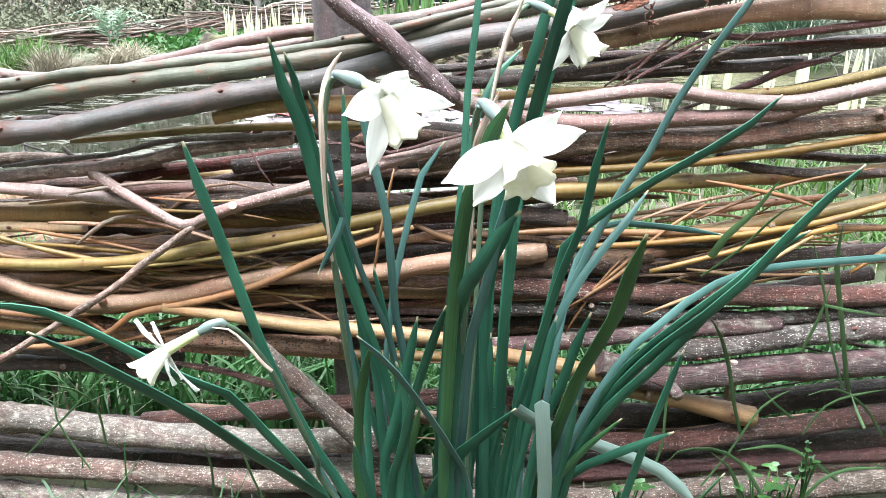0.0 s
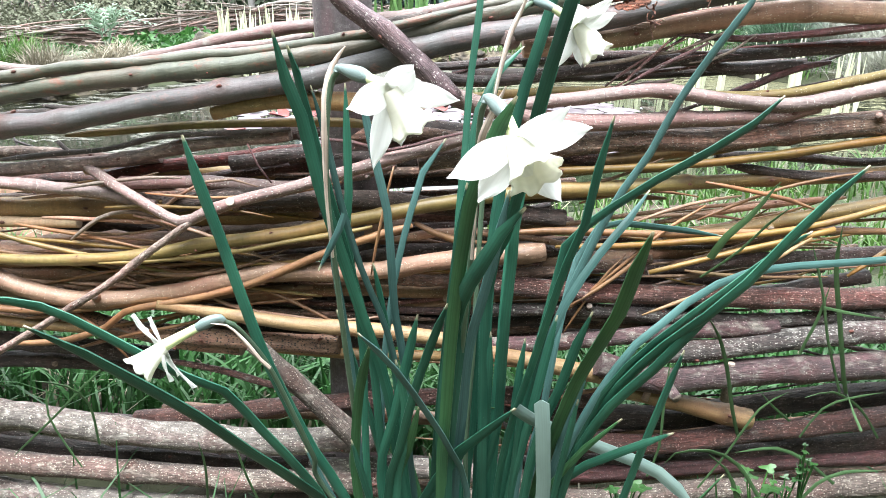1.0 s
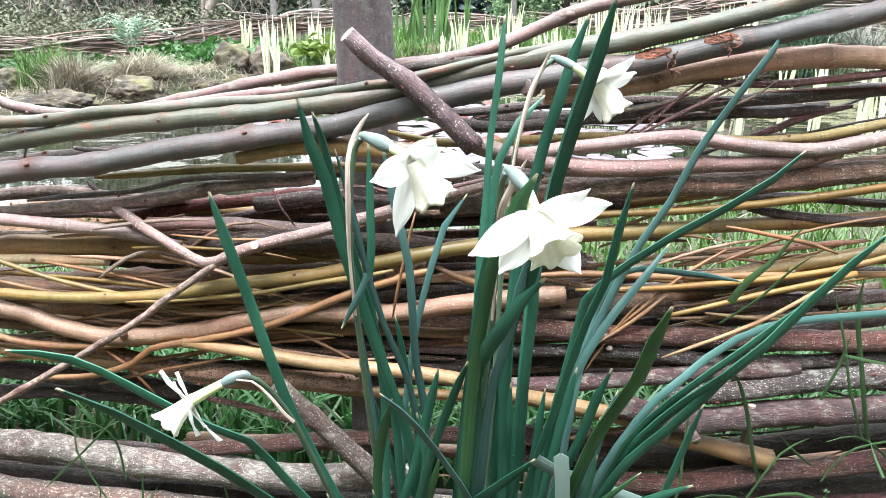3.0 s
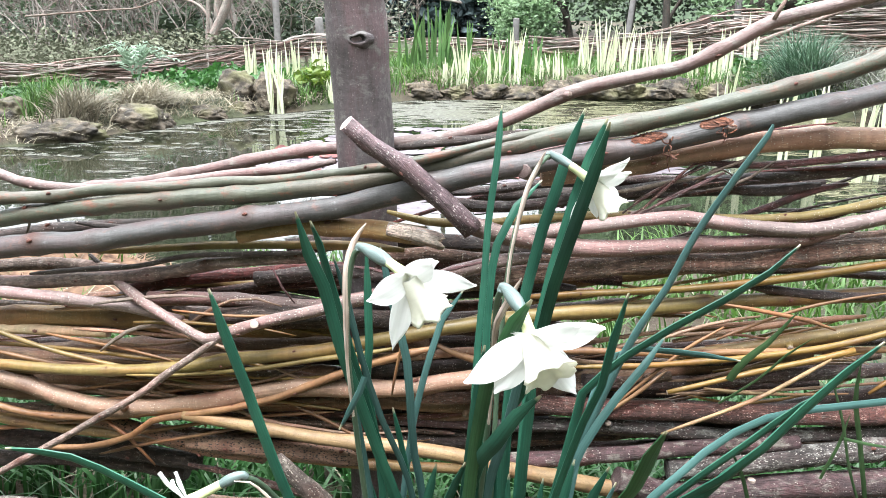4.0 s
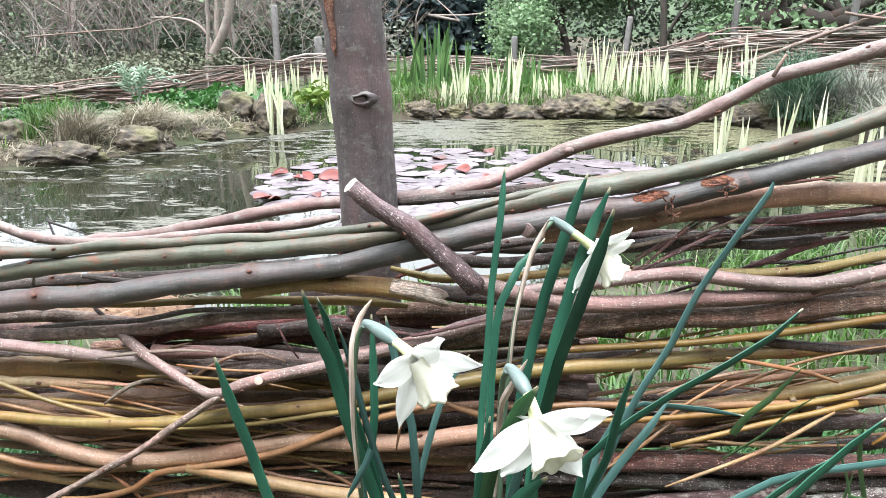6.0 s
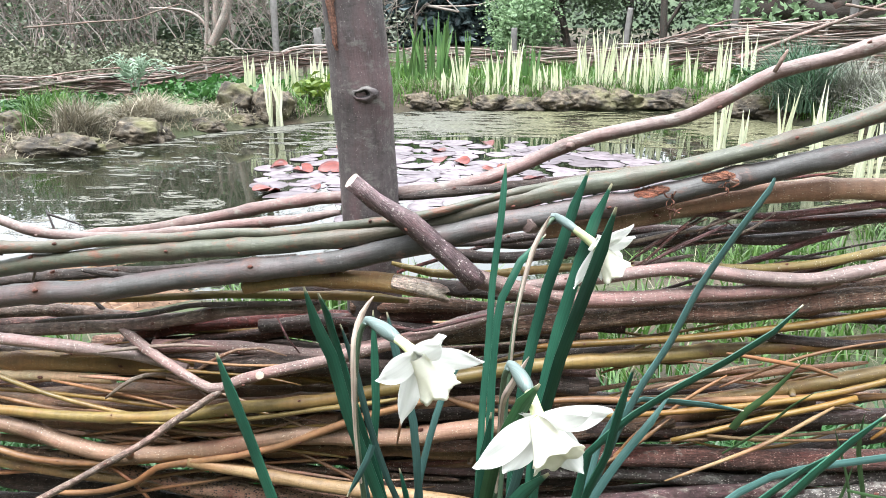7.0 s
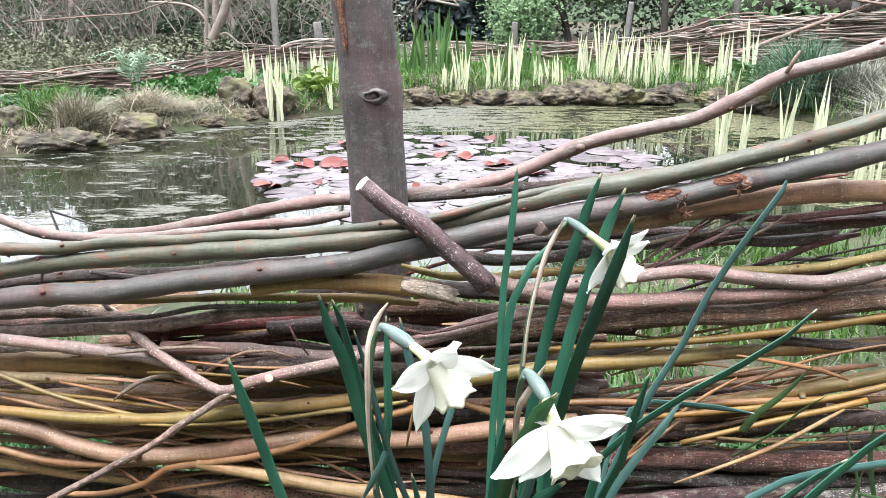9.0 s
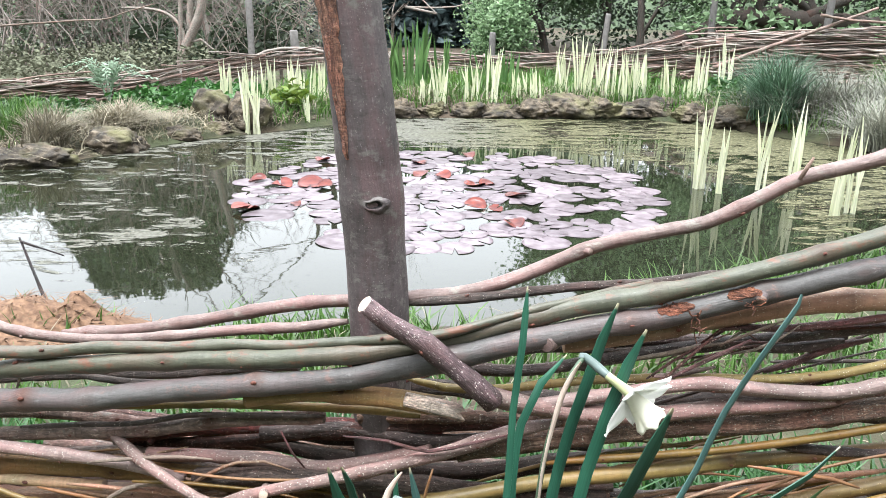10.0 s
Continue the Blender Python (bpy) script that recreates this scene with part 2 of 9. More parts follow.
LICHEND = bark("grey_lichen_bark", (0.166, 0.146, 0.140), (0.063, 0.054, 0.050), 1.0, (0.55, 0.52, 0.47), patch=0.45, patchc=(0.42, 0.40, 0.37), rough=0.8, relief=0.55)
DARKBR = bark("dark_log_bark", (0.158, 0.118, 0.102), (0.068, 0.048, 0.041), 0.4, (0.34, 0.3, 0.26), rough=0.7, relief=0.6)
STUBBARK = bark("purple_grey_bark", (0.300, 0.212, 0.226), (0.140, 0.092, 0.104), 0.9, (0.56, 0.5, 0.48), rough=0.5, relief=0.42)
POSTBARK = bark("stake_bark", (0.184, 0.155, 0.160), (0.091, 0.073, 0.075), 0.12, (0.27, 0.24, 0.225), patch=0.42, patchc=(0.235, 0.215, 0.205), rough=0.65, relief=0.3)
FRESHWOUND = bark("torn_brown_wood", (0.540, 0.238, 0.150), (0.225, 0.084, 0.058), 0, rough=0.7, relief=0.9)
BUD = bark("bud_scale", (0.22, 0.085, 0.06), (0.10, 0.04, 0.03), 0, rough=0.6, relief=0.4)
WOUND = bark("torn_orange_wood", (0.712, 0.374, 0.260), (0.237, 0.101, 0.073), 0, rough=0.65, relief=1.0)
CUTWOOD = bark("sawn_wood_end", (0.851, 0.728, 0.612), (0.592, 0.476, 0.374), 0, rough=0.7, relief=0.2)
SPLINTER = bark("splintered_pale_wood", (1.375, 1.210, 1.078), (0.935, 0.748, 0.616), 0, rough=0.75, relief=0.6)
FARWOOD = bark("weathered_rod_bark", (0.555, 0.519, 0.467), (0.245, 0.210, 0.182), 0, rough=0.7, relief=0.3)
FARRED = bark("brown_rod_bark", (0.344, 0.270, 0.230), (0.150, 0.115, 0.097), 0, rough=0.7, relief=0.3)


def leafy(name, c1, c2, rough=0.42, stripes=0.0, trans=0.25, scale=40, stripe_scale=900, randomise=0.2, spec=0.5, k=ALBEDO_SCALE, dry=0.0):
    """Leaf blades: fine veins along the blade, mottling, light through the blade."""
    c1, c2 = damp(c1, k), damp(c2, k)
    m, nt, bsdf = blank(name, rough)
    bsdf.inputs["Specular IOR Level"].default_value = spec
    n1 = node(nt, "ShaderNodeTexNoise", Scale=float(scale), Detail=4.0)
    nt.links.new(mapped(nt, "Object", (1, 1, 0.4)), n1.inputs["Vector"])
    col = ramp(nt, n1.outputs[0], [(0.3, c2), (0.7, c1)])
    vein = node(nt, "ShaderNodeTexNoise", Scale=1.0, Detail=2.0)
    nt.links.new(mapped(nt, "UV", (6, stripe_scale, 1)), vein.inputs["Vector"])
    if stripes:
        s = ramp(nt, vein.outputs[0], [(0.35, (1 - stripes,) * 3), (0.65, (1 + stripes,) * 3)])
        col = mixc(nt, 1.0, col, s, "MULTIPLY")
        bump(nt, bsdf, vein.outputs[0], 0.35, 0.0006)
    geo = nt.nodes.new("ShaderNodeNewGeometry")
    mr = nt.nodes.new("ShaderNodeMapRange")
    mr.inputs["To Min"].default_value, mr.inputs["To Max"].default_value = 1 - randomise, 1 + randomise
    nt.links.new(geo.outputs["Random Per Island"], mr.inputs["Value"])
    hs = nt.nodes.new("ShaderNodeHueSaturation")
    nt.links.new(mr.outputs[0], hs.inputs["Value"])
    nt.links.new(col, hs.inputs["Color"])
    col = vary(nt, hs.outputs[0], randomise)
    if dry:
        # the blade's withered tip
        along = nt.nodes.new("ShaderNodeSeparateXYZ")
        nt.links.new(mapped(nt, "UV", (1.0 / dry, 1, 1)), along.inputs[0])
        col = mixc(nt, ramp(nt, along.outputs[0], [(0.25, (1, 1, 1)), (0.9, (0, 0, 0))]), col, (0.42, 0.38, 0.26))
    nt.links.new(col, bsdf.inputs["Base Color"])
    if trans:
        tr = nt.nodes.new("ShaderNodeBsdfTranslucent")
        nt.links.new(col, tr.inputs["Color"])
        mx = nt.nodes.new("ShaderNodeMixShader")
        mx.inputs[0].default_value = trans
        nt.links.new(bsdf.outputs[0], mx.inputs[1])
        nt.links.new(tr.outputs[0], mx.inputs[2])
        nt.links.new(mx.outputs[0], nt.nodes["Material Output"].inputs["Surface"])
    return m


LF = leafy("daffodil_leaf", (0.041, 0.156, 0.098), (0.018, 0.084, 0.054), 0.42, 0.15, 0.12, 30, spec=0.3, k=0.72, dry=0.006)
LFB = leafy("daffodil_leaf_blue", (0.081, 0.169, 0.156), (0.048, 0.112, 0.100), 0.44, 0.15, 0.12, 30, spec=0.32, k=0.78, dry=0.006)
LG = leafy("daffodil_leaf_green", (0.066, 0.18, 0.068), (0.034, 0.112, 0.05), 0.4, 0.2, 0.2, 30, spec=0.38, k=0.72, dry=0.006)
LP = leafy("daffodil_leaf_pale", (0.33, 0.455, 0.41), (0.255, 0.37, 0.33), 0.45, 0.05, 0.15, 30, k=0.72)
STEM = leafy("daffodil_stem", (0.13, 0.20, 0.12), (0.08, 0.14, 0.085), 0.45, 0.15, 0.0, 60)
OVARY = leafy("seed_pod_skin", (0.20, 0.265, 0.25), (0.13, 0.185, 0.17), 0.45, 0.15, 0.0, 60)
TUBE = leafy("flower_tube", (0.72, 0.75, 0.46), (0.56, 0.62, 0.28), 0.5, 0.1, 0.15, 60, k=0.8)
SPATHE = leafy("papery_spathe", (0.68, 0.57, 0.49), (0.42, 0.32, 0.26), 0.7, 0.25, 0.3, 120, k=0.8)
PETAL = leafy("white_petal", (0.89, 0.89, 0.87), (0.85, 0.855, 0.83), 0.55, 0.04, 0.5, 90, 500, 0.02, 0.3, k=0.97)
CORONA = leafy("cream_corona", (0.89, 0.88, 0.80), (0.86, 0.85, 0.75), 0.55, 0.04, 0.5, 90, 500, 0.02, 0.3, k=0.97)
GRASS = leafy("meadow_grass", (0.141, 0.281, 0.052), (0.066, 0.160, 0.028), 0.5, 0, 0.35, 6, randomise=0.35)
BLADE = leafy("grass_blade", (0.125, 0.235, 0.095), (0.075, 0.155, 0.060), 0.45, 0.1, 0.3, 30)
# grass green darkened to hold the shade close to the fence
GRASSSHADE = leafy("shade_dark_grass", (0.062, 0.185, 0.046), (0.026, 0.095, 0.024), 0.5, 0, 0.3, 6, randomise=0.35)
STRAW = leafy("dead_grass", (0.46, 0.41, 0.30), (0.30, 0.26, 0.18), 0.7, 0, 0.2, 8, randomise=0.3)
IRIS = leafy("variegated_iris_blade", (0.88, 0.88, 0.70), (0.72, 0.76, 0.50), 0.5, 0.15, 0.3, 9, 160, 0.1, k=0.85)
IRISGREEN = leafy("green_iris_blade", (0.20, 0.37, 0.11), (0.10, 0.24, 0.07), 0.45, 0.1, 0.25, 9, 160, 0.25)
RUSH = leafy("rush_stem", (0.10, 0.19, 0.105), (0.045, 0.10, 0.06), 0.5, 0, 0.1, 8, randomise=0.4)
RUSHDRY = leafy("dry_rush_stem", (0.40, 0.40, 0.33), (0.24, 0.25, 0.2), 0.6, 0, 0.1, 8, randomise=0.3)
HERB = leafy("herb_leaf", (0.076, 0.204, 0.043), (0.034, 0.111, 0.025), 0.45, 0, 0.3, 20, randomise=0.35)
FERN = leafy("umbel_leaf", (0.46, 0.60, 0.44), (0.30, 0.44, 0.29), 0.5, 0, 0.3, 20, randomise=0.25)
LIME = leafy("lime_leaf", (0.288, 0.400, 0.048), (0.160, 0.288, 0.032), 0.45, 0, 0.35, 20, randomise=0.2)
BUSHLEAF = leafy("young_tree_leaf", (0.42, 0.58, 0.33), (0.15, 0.27, 0.12), 0.5, 0, 0.4, 10, randomise=0.4)
WOODLEAF = leafy("woodland_leaf", (0.19, 0.27, 0.145), (0.065, 0.105, 0.055), 0.55, 0, 0.3, 3, randomise=0.5)
GREYLEAF = leafy("winter_woodland", (0.31, 0.345, 0.275), (0.18, 0.205, 0.155), 0.7, 0, 0.1, 2, randomise=0.22, spec=0.1)
BRAMBLE = leafy("bramble_leaf", (0.27, 0.285, 0.195), (0.13, 0.135, 0.09), 0.7, 0, 0.1, 6, randomise=0.18, spec=0.12)
DARKCROWN = leafy("dark_crown_leaf", (0.085, 0.12, 0.06), (0.03, 0.045, 0.022), 0.5, 0, 0.1, 5, randomise=0.5)
CONIFER = leafy("dark_conifer", (0.070, 0.110, 0.110), (0.028, 0.050, 0.056), 0.6, 0, 0.05, 3, randomise=0.5)
THICKET = bark("bare_twig_bark", (0.375, 0.345, 0.305), (0.205, 0.188, 0.165), 0, rough=0.8, relief=0.2)
BIRCH = bark("pale_tree_bark", (0.626, 0.583, 0.518), (0.367, 0.335, 0.292), 0, patch=0.3, patchc=(0.2, 0.18, 0.16), rough=0.75)
TREEDARK = bark("dark_tree_bark", (0.10, 0.09, 0.075), (0.045, 0.038, 0.032), 0, rough=0.8)


def earth():
    m, nt, bsdf = blank("soil_and_moss", 0.9)
    n1 = node(nt, "ShaderNodeTexNoise", Scale=9.0, Detail=8.0, Roughness=0.7)
    n2 = node(nt, "ShaderNodeTexNoise", Scale=1.3, Detail=5.0)
    v = mapped(nt, "Object", (1, 1, 1))
    nt.links.new(v, n1.inputs["Vector"])
    nt.links.new(v, n2.inputs["Vector"])
    a = ramp(nt, n1.outputs[0], [(0.3, (0.025, 0.018, 0.012)), (0.7, (0.085, 0.06, 0.04))])
    b = ramp(nt, n1.outputs[0], [(0.3, (0.017, 0.022, 0.009)), (0.7, (0.05, 0.06, 0.022))])
    f = ramp(nt, n2.outputs[0], [(0.42, (0, 0, 0)), (0.58, (1, 1, 1))])
    nt.links.new(mixc(nt, f, a, b), bsdf.inputs["Base Color"])
    bump(nt, bsdf, n1.outputs[0], 0.8, 0.03)
    return m


def stone_mat():
    m, nt, bsdf = blank("mossy_stone", 0.85)
    n1 = node(nt, "ShaderNodeTexNoise", Scale=14.0, Detail=8.0, Roughness=0.65)
    n2 = node(nt, "ShaderNodeTexNoise", Scale=4.0, Detail=5.0)
    v = mapped(nt, "Object", (1, 1, 1))
    nt.links.new(v, n1.inputs["Vector"])
    nt.links.new(v, n2.inputs["Vector"])
    a = ramp(nt, n1.outputs[0], [(0.34, (0.011, 0.009, 0.007)), (0.48, (0.052, 0.041, 0.029)), (0.6, (0.115, 0.090, 0.063)), (0.72, (0.225, 0.187, 0.137))])
    f = ramp(nt, n2.outputs[0], [(0.5, (0, 0, 0)), (0.66, (1, 1, 1))])
    col = mixc(nt, f, a, (0.115, 0.108, 0.05))
    nt.links.new(vary(nt, col, 0.25), bsdf.inputs["Base Color"])
    bump(nt, bsdf, n1.outputs[0], 0.9, 0.02)
    return m


def water_mat():
    m, nt, bsdf = blank("pond_water", 0.02)
    bsdf.inputs["Base Color"].default_value = (0.012, 0.014, 0.008, 1)
    bsdf.inputs["IOR"].default_value = 1.55
    n1 = node(nt, "ShaderNodeTexNoise", Scale=5.0, Detail=3.0)
    nt.links.new(mapped(nt, "Object", (1, 1, 1)), n1.inputs["Vector"])
    bump(nt, bsdf, n1.outputs[0], 0.06, 0.01)
    return m


def plain(name, c1, c2, rough, scale, relief=0.2, randomise=0.15, spec=0.5):
    c1, c2 = damp(c1, ALBEDO_SCALE), damp(c2, ALBEDO_SCALE)
    m, nt, bsdf = blank(name, rough)
    bsdf.inputs["Specular IOR Level"].default_value = spec
    n1 = node(nt, "ShaderNodeTexNoise", Scale=float(scale), Detail=5.0)
    nt.links.new(mapped(nt, "Object", (1, 1, 1)), n1.inputs["Vector"])
    col = ramp(nt, n1.outputs[0], [(0.3, c2), (0.7, c1)])
    nt.links.new(vary(nt, col, randomise), bsdf.inputs["Base Color"])
    bump(nt, bsdf, n1.outputs[0], relief, 0.004)
    return m


EARTH, STONE, WATER = earth(), stone_mat(), water_mat()
PAD = plain("lily_pad_top", (0.325, 0.275, 0.305), (0.15, 0.115, 0.13), 0.42, 22, 0.2, 0.3, 0.2)
PADRED = plain("young_red_lily_leaf", (0.29, 0.058, 0.038), (0.12, 0.025, 0.024), 0.32, 25, 0.2, 0.35, 0.3)


def weed_mat():
    """Floating weed: fine streaked mats, grey-olive, yellower where the water lies sunny, open water between."""
    m, nt, bsdf = blank("pond_weed", 0.85)
    bsdf.inputs["Specular IOR Level"].default_value = 0.12
    v = mapped(nt, "Object", (1, 1, 1))
    n1 = node(nt, "ShaderNodeTexNoise", Scale=42.0, Detail=7.0, Roughness=0.75)
    n2 = node(nt, "ShaderNodeTexNoise", Scale=1.2, Detail=3.0)
    nt.links.new(v, n1.inputs["Vector"])
    nt.links.new(v, n2.inputs["Vector"])
    a = ramp(nt, n1.outputs[0], [(0.34, (0.035, 0.034, 0.026)), (0.66, (0.18, 0.178, 0.152))])
    b = ramp(nt, n1.outputs[0], [(0.36, (0.02, 0.021, 0.011)), (0.5, (0.075, 0.073, 0.040)), (0.64, (0.21, 0.20, 0.13))])
    sep = nt.nodes.new("ShaderNodeSeparateXYZ")
    nt.links.new(v, sep.inputs[0])
    add = nt.nodes.new("ShaderNodeMath")
    add.operation = "ADD"
    nt.links.new(sep.outputs[0], add.inputs[0])
    nt.links.new(n2.outputs[0], add.inputs[1])
    f = ramp(nt, add.outputs[0], [(0.25, (0, 0, 0)), (0.95, (1, 1, 1))])
    nt.links.new(mixc(nt, f, a, b), bsdf.inputs["Base Color"])
    bump(nt, bsdf, n1.outputs[0], 0.4, 0.003)
    drift = node(nt, "ShaderNodeTexNoise", Scale=1.0, Detail=11.0, Roughness=0.74, Distortion=0.4)
    nt.links.new(mapped(nt, "Object", (4.5, 11.0, 1)), drift.inputs["Vector"])
    cover = nt.nodes.new("ShaderNodeAttribute")
    cover.attribute_name = "cover"
    total = nt.nodes.new("ShaderNodeMath")
    total.operation = "ADD"
    nt.links.new(drift.outputs[0], total.inputs[0])
    nt.links.new(cover.outputs["Fac"], total.inputs[1])
    broad = nt.nodes.new("ShaderNodeMath")
    broad.operation = "MULTIPLY_ADD"
    broad.inputs[1].default_value = 0.45
    nt.links.new(n2.outputs[0], broad.inputs[0])
    nt.links.new(total.outputs[0], broad.inputs[2])
    there = ramp(nt, broad.outputs[0], [(0.765, (0, 0, 0)), (0.82, (0.9, 0.9, 0.9))])
    clear = nt.nodes.new("ShaderNodeBsdfTransparent")
    mx = nt.nodes.new("ShaderNodeMixShader")
    nt.links.new(there, mx.inputs[0])
    nt.links.new(clear.outputs[0], mx.inputs[1])
    nt.links.new(bsdf.outputs[0], mx.inputs[2])
    nt.links.new(mx.outputs[0], nt.nodes["Material Output"].inputs["Surface"])
    return m


SCUM = weed_mat()
THATCH = plain("matted_reed_thatch", (0.33, 0.19, 0.11), (0.11, 0.052, 0.028), 0.85, 60, 0.8, 0.2)
FARPOST = plain("weathered_post_wood", (0.317, 0.302, 0.288), (0.202, 0.187, 0.180), 0.8, 30, 0.4, 0.25)
DEADLEAF = plain("dead_leaf", (0.30, 0.16, 0.09), (0.17, 0.08, 0.05), 0.7, 60, 0.3, 0.4)


# ---- mesh helpers ----
def build(name, verts, faces, mats, parent=None, uvs=None, slots=None, smooth=True, label=""):
    me = bpy.data.meshes.new(name)
    me.from_pydata([tuple(v) for v in verts], [], faces)
    for m in mats if isinstance(mats, (list, tuple)) else [mats]:
        me.materials.append(m)
    if uvs is not None:
        lay = me.uv_layers.new(name="UVMap")
        idx = np.empty(len(me.loops), dtype=np.int32)
        me.loops.foreach_get("vertex_index", idx)
        lay.data.foreach_set("uv", np.asarray(uvs, dtype=np.float32)[idx].ravel())
    if slots is not None:
        me.polygons.foreach_set("material_index", slots)
    me.polygons.foreach_set("use_smooth", [smooth] * len(me.polygons))
    me.update()
    ob = new(name, me)
    if parent is not None:
        ob.parent = parent
    if label:
        ob["label"] = label
    return ob


def thing(name, label, category, group="", kind="", at=(0, 0, 0)):
    ob = new(name)
    ob.empty_display_size = 0.05
    ob.location = at
    return tagged(ob, label, category, group, kind)


def spline(pts, step):
    """Points along a smooth curve through the given ones."""
    P = [Vector(p) for p in pts]
    P = [P[0] * 2 - P[1]] + P + [P[-1] * 2 - P[-2]]
    out = []
    for i in range(1, len(P) - 2):
        a, b, c, d = P[i - 1:i + 3]
        n = max(1, int((c - b).length / step))
        for k in range(n):
            t = k / n
            out.append(0.5 * (2 * b + (c - a) * t + (2 * a - 5 * b + 4 * c - d) * t * t + (3 * b - a - 3 * c + d) * t ** 3))
    out.append(P[-2])
    return out


def tube(path, radii, sides, rng, wobble=0.0):
    """A round tube along the path: vertices, faces, uvs (metres along, metres round)."""
    V, Fc, U = [], [], []
    side = None
    L = 0.0
    n = len(path)
    for i, p in enumerate(path):
        t = (path[min(i + 1, n - 1)] - path[max(i - 1, 0)]).normalized()
        if side is None:
            side = t.cross(Vector((0.13, 0.31, 0.94)))
        side = (side - t * side.dot(t)).normalized()
        up = t.cross(side)
        if i:
            L += (p - path[i - 1]).length
        for k in range(sides):
            a = 2 * math.pi * k / sides
            r = radii[i] * (1 + wobble * noise.noise((p.x * 30 + k * 0.9, p.y * 30 + p.z * 25, k * 1.7)))
            V.append(p + (side * math.cos(a) + up * math.sin(a)) * r)
            U.append((L + rng, abs(2 * a - 2 * math.pi) / 2 * radii[i] + rng * 0.37))
    for i in range(n - 1):
        for k in range(sides):
            a, b = i * sides + k, i * sides + (k + 1) % sides
            Fc.append((a, b, b + sides, a + sides))
    return V, Fc, U


fence = thing("wattle_fence", "low wattle fence of woven willow and hazel rods by a pond", "fence")
rod_rng = random.Random(4)


def rod(name, mat, r0, r1, pts, end="", parent=None, step=0.014, sides=12):
    """One woven rod: knotty, slightly uneven, with sawn or broken ends."""
    path = spline(pts, step)
    n = len(path)
    q = rod_rng.uniform(0, 50)
    rad, swell, L = [], [], 0.0
    nxt = rod_rng.uniform(0.02, 0.1)
    knots = []
    for i in range(n):
        if i:
            L += (path[i] - path[i - 1]).length
        if L > nxt:
            knots.append(L)
            nxt = L + rod_rng.uniform(0.05, 0.16)
        swell.append(L)
    for i in range(n):
        f = i / (n - 1)
        r = r0 + (r1 - r0) * f
        k = sum(math.exp(-((swell[i] - s) / 0.007) ** 2) for s in knots)
        if not end and parent is None and r0 < 0.006:
            r *= min(1.0, 0.5 + min(swell[i], L - swell[i]) / 0.05)
        rad.append(r * (1 + 0.15 * min(k, 1) + 0.06 * noise.noise((swell[i] * 14, q, 0))))
    for i in range(1, n - 1):
        w = r0 * 0.25
        path[i] = path[i] + Vector((0, noise.noise((swell[i] * 9, q, 3)), noise.noise((swell[i] * 9, q, 7)) + 0.35 * noise.noise((swell[i] * 34, q, 5)))) * w
    V, Fc, U = tube(path, rad, sides, q, 0.10 if r0 < 0.007 else 0.16)
    slots = [0] * len(Fc)
    for first, rev in ((0, False), ((n - 1) * sides, True)):
        ring = list(range(first, first + sides))
        c = len(V)
        mid = sum((V[i] for i in ring), Vector()) / sides
        t = (path[0] - path[1]).normalized() if not rev else (path[-1] - path[-2]).normalized()
        if end == "broken" and rev:
            for j, i in enumerate(ring):
                V[i] = V[i] + t * rod_rng.uniform(-0.006, 0.012)
        V.append(mid + t * rad[0] * 0.08)
        U.append((q, q))
        for j in range(sides):
            a, b = ring[j], ring[(j + 1) % sides]
            Fc.append((a, c, b) if not rev else (b, c, a))
            slots.append(1)
    # buds and bud scars stand proud at the nodes of the thicker rods
    sites = [s for s in knots if L > 0.08 and sides == 12 and r0 > 0.003 and rod_rng.random() < 0.75]
    for s in sites:
        i = min(range(1, n - 1), key=lambda j: abs(swell[j] - s))
        t = (path[i + 1] - path[i - 1]).normalized()
        a = rod_rng.uniform(-1.2, 1.2)
        up = t.cross(Vector((0, 1, 0))).normalized()
        if up.z < 0:
            up = -up
        out = (Vector((0, -1, 0)) * math.cos(a) + up * math.sin(a)).normalized()
        out = (out - t * out.dot(t)).normalized()
        w = t.cross(out)
        if rod_rng.random() < 0.1:
            # a side shoot cut off short, its pale end showing
            d = (out + t * rod_rng.uniform(-0.9, 0.9)).normalized()
            e1 = d.cross(Vector((0.2, 0.3, 0.9))).normalized()
            e2 = d.cross(e1)
            sr, sl = rad[i] * rod_rng.uniform(0.28, 0.42), rad[i] * rod_rng.uniform(1.15, 2.0)
            o = len(V)
            for h, k1 in ((0.5, 1.5), (0.85 * sl / rad[i], 1.05), (sl / rad[i], 0.95)):
                for k in range(8):
                    b = 2 * math.pi * k / 8
                    V.append(path[i] + d * rad[i] * h + (e1 * math.cos(b) + e2 * math.sin(b)) * sr * k1)
                    U.append((q + h * 0.01, k * 0.001))
            for lv in (0, 1):
                for k in range(8):
                    b, c = o + lv * 8 + k, o + lv * 8 + (k + 1) % 8
                    Fc.append((b, c, c + 8, b + 8))
                    slots.append(0)
            Fc.append(tuple(range(o + 16, o + 24)))
            slots.append(3)
            continue
        size = rod_rng.uniform(0.0011, 0.0022) * min(1.0, r0 / 0.006)
        long = rod_rng.uniform(1.0, 1.9)
        o = len(V)
        for q1, h in ((1.0, -0.3), (0.85, 0.45), (0.45, 0.85)):
            for k in range(8):
                b = 2 * math.pi * k / 8
                V.append(path[i] + out * (rad[i] * 0.97 + h * size) + (t * math.cos(b) * long + w * math.sin(b)) * size * q1 + t * h * size * 0.8)
                U.append((q + k * 0.001, h * 0.003))
        V.append(path[i] + out * (rad[i] * 0.97 + size) + t * size * 1.1)
        U.append((q, 0.004))
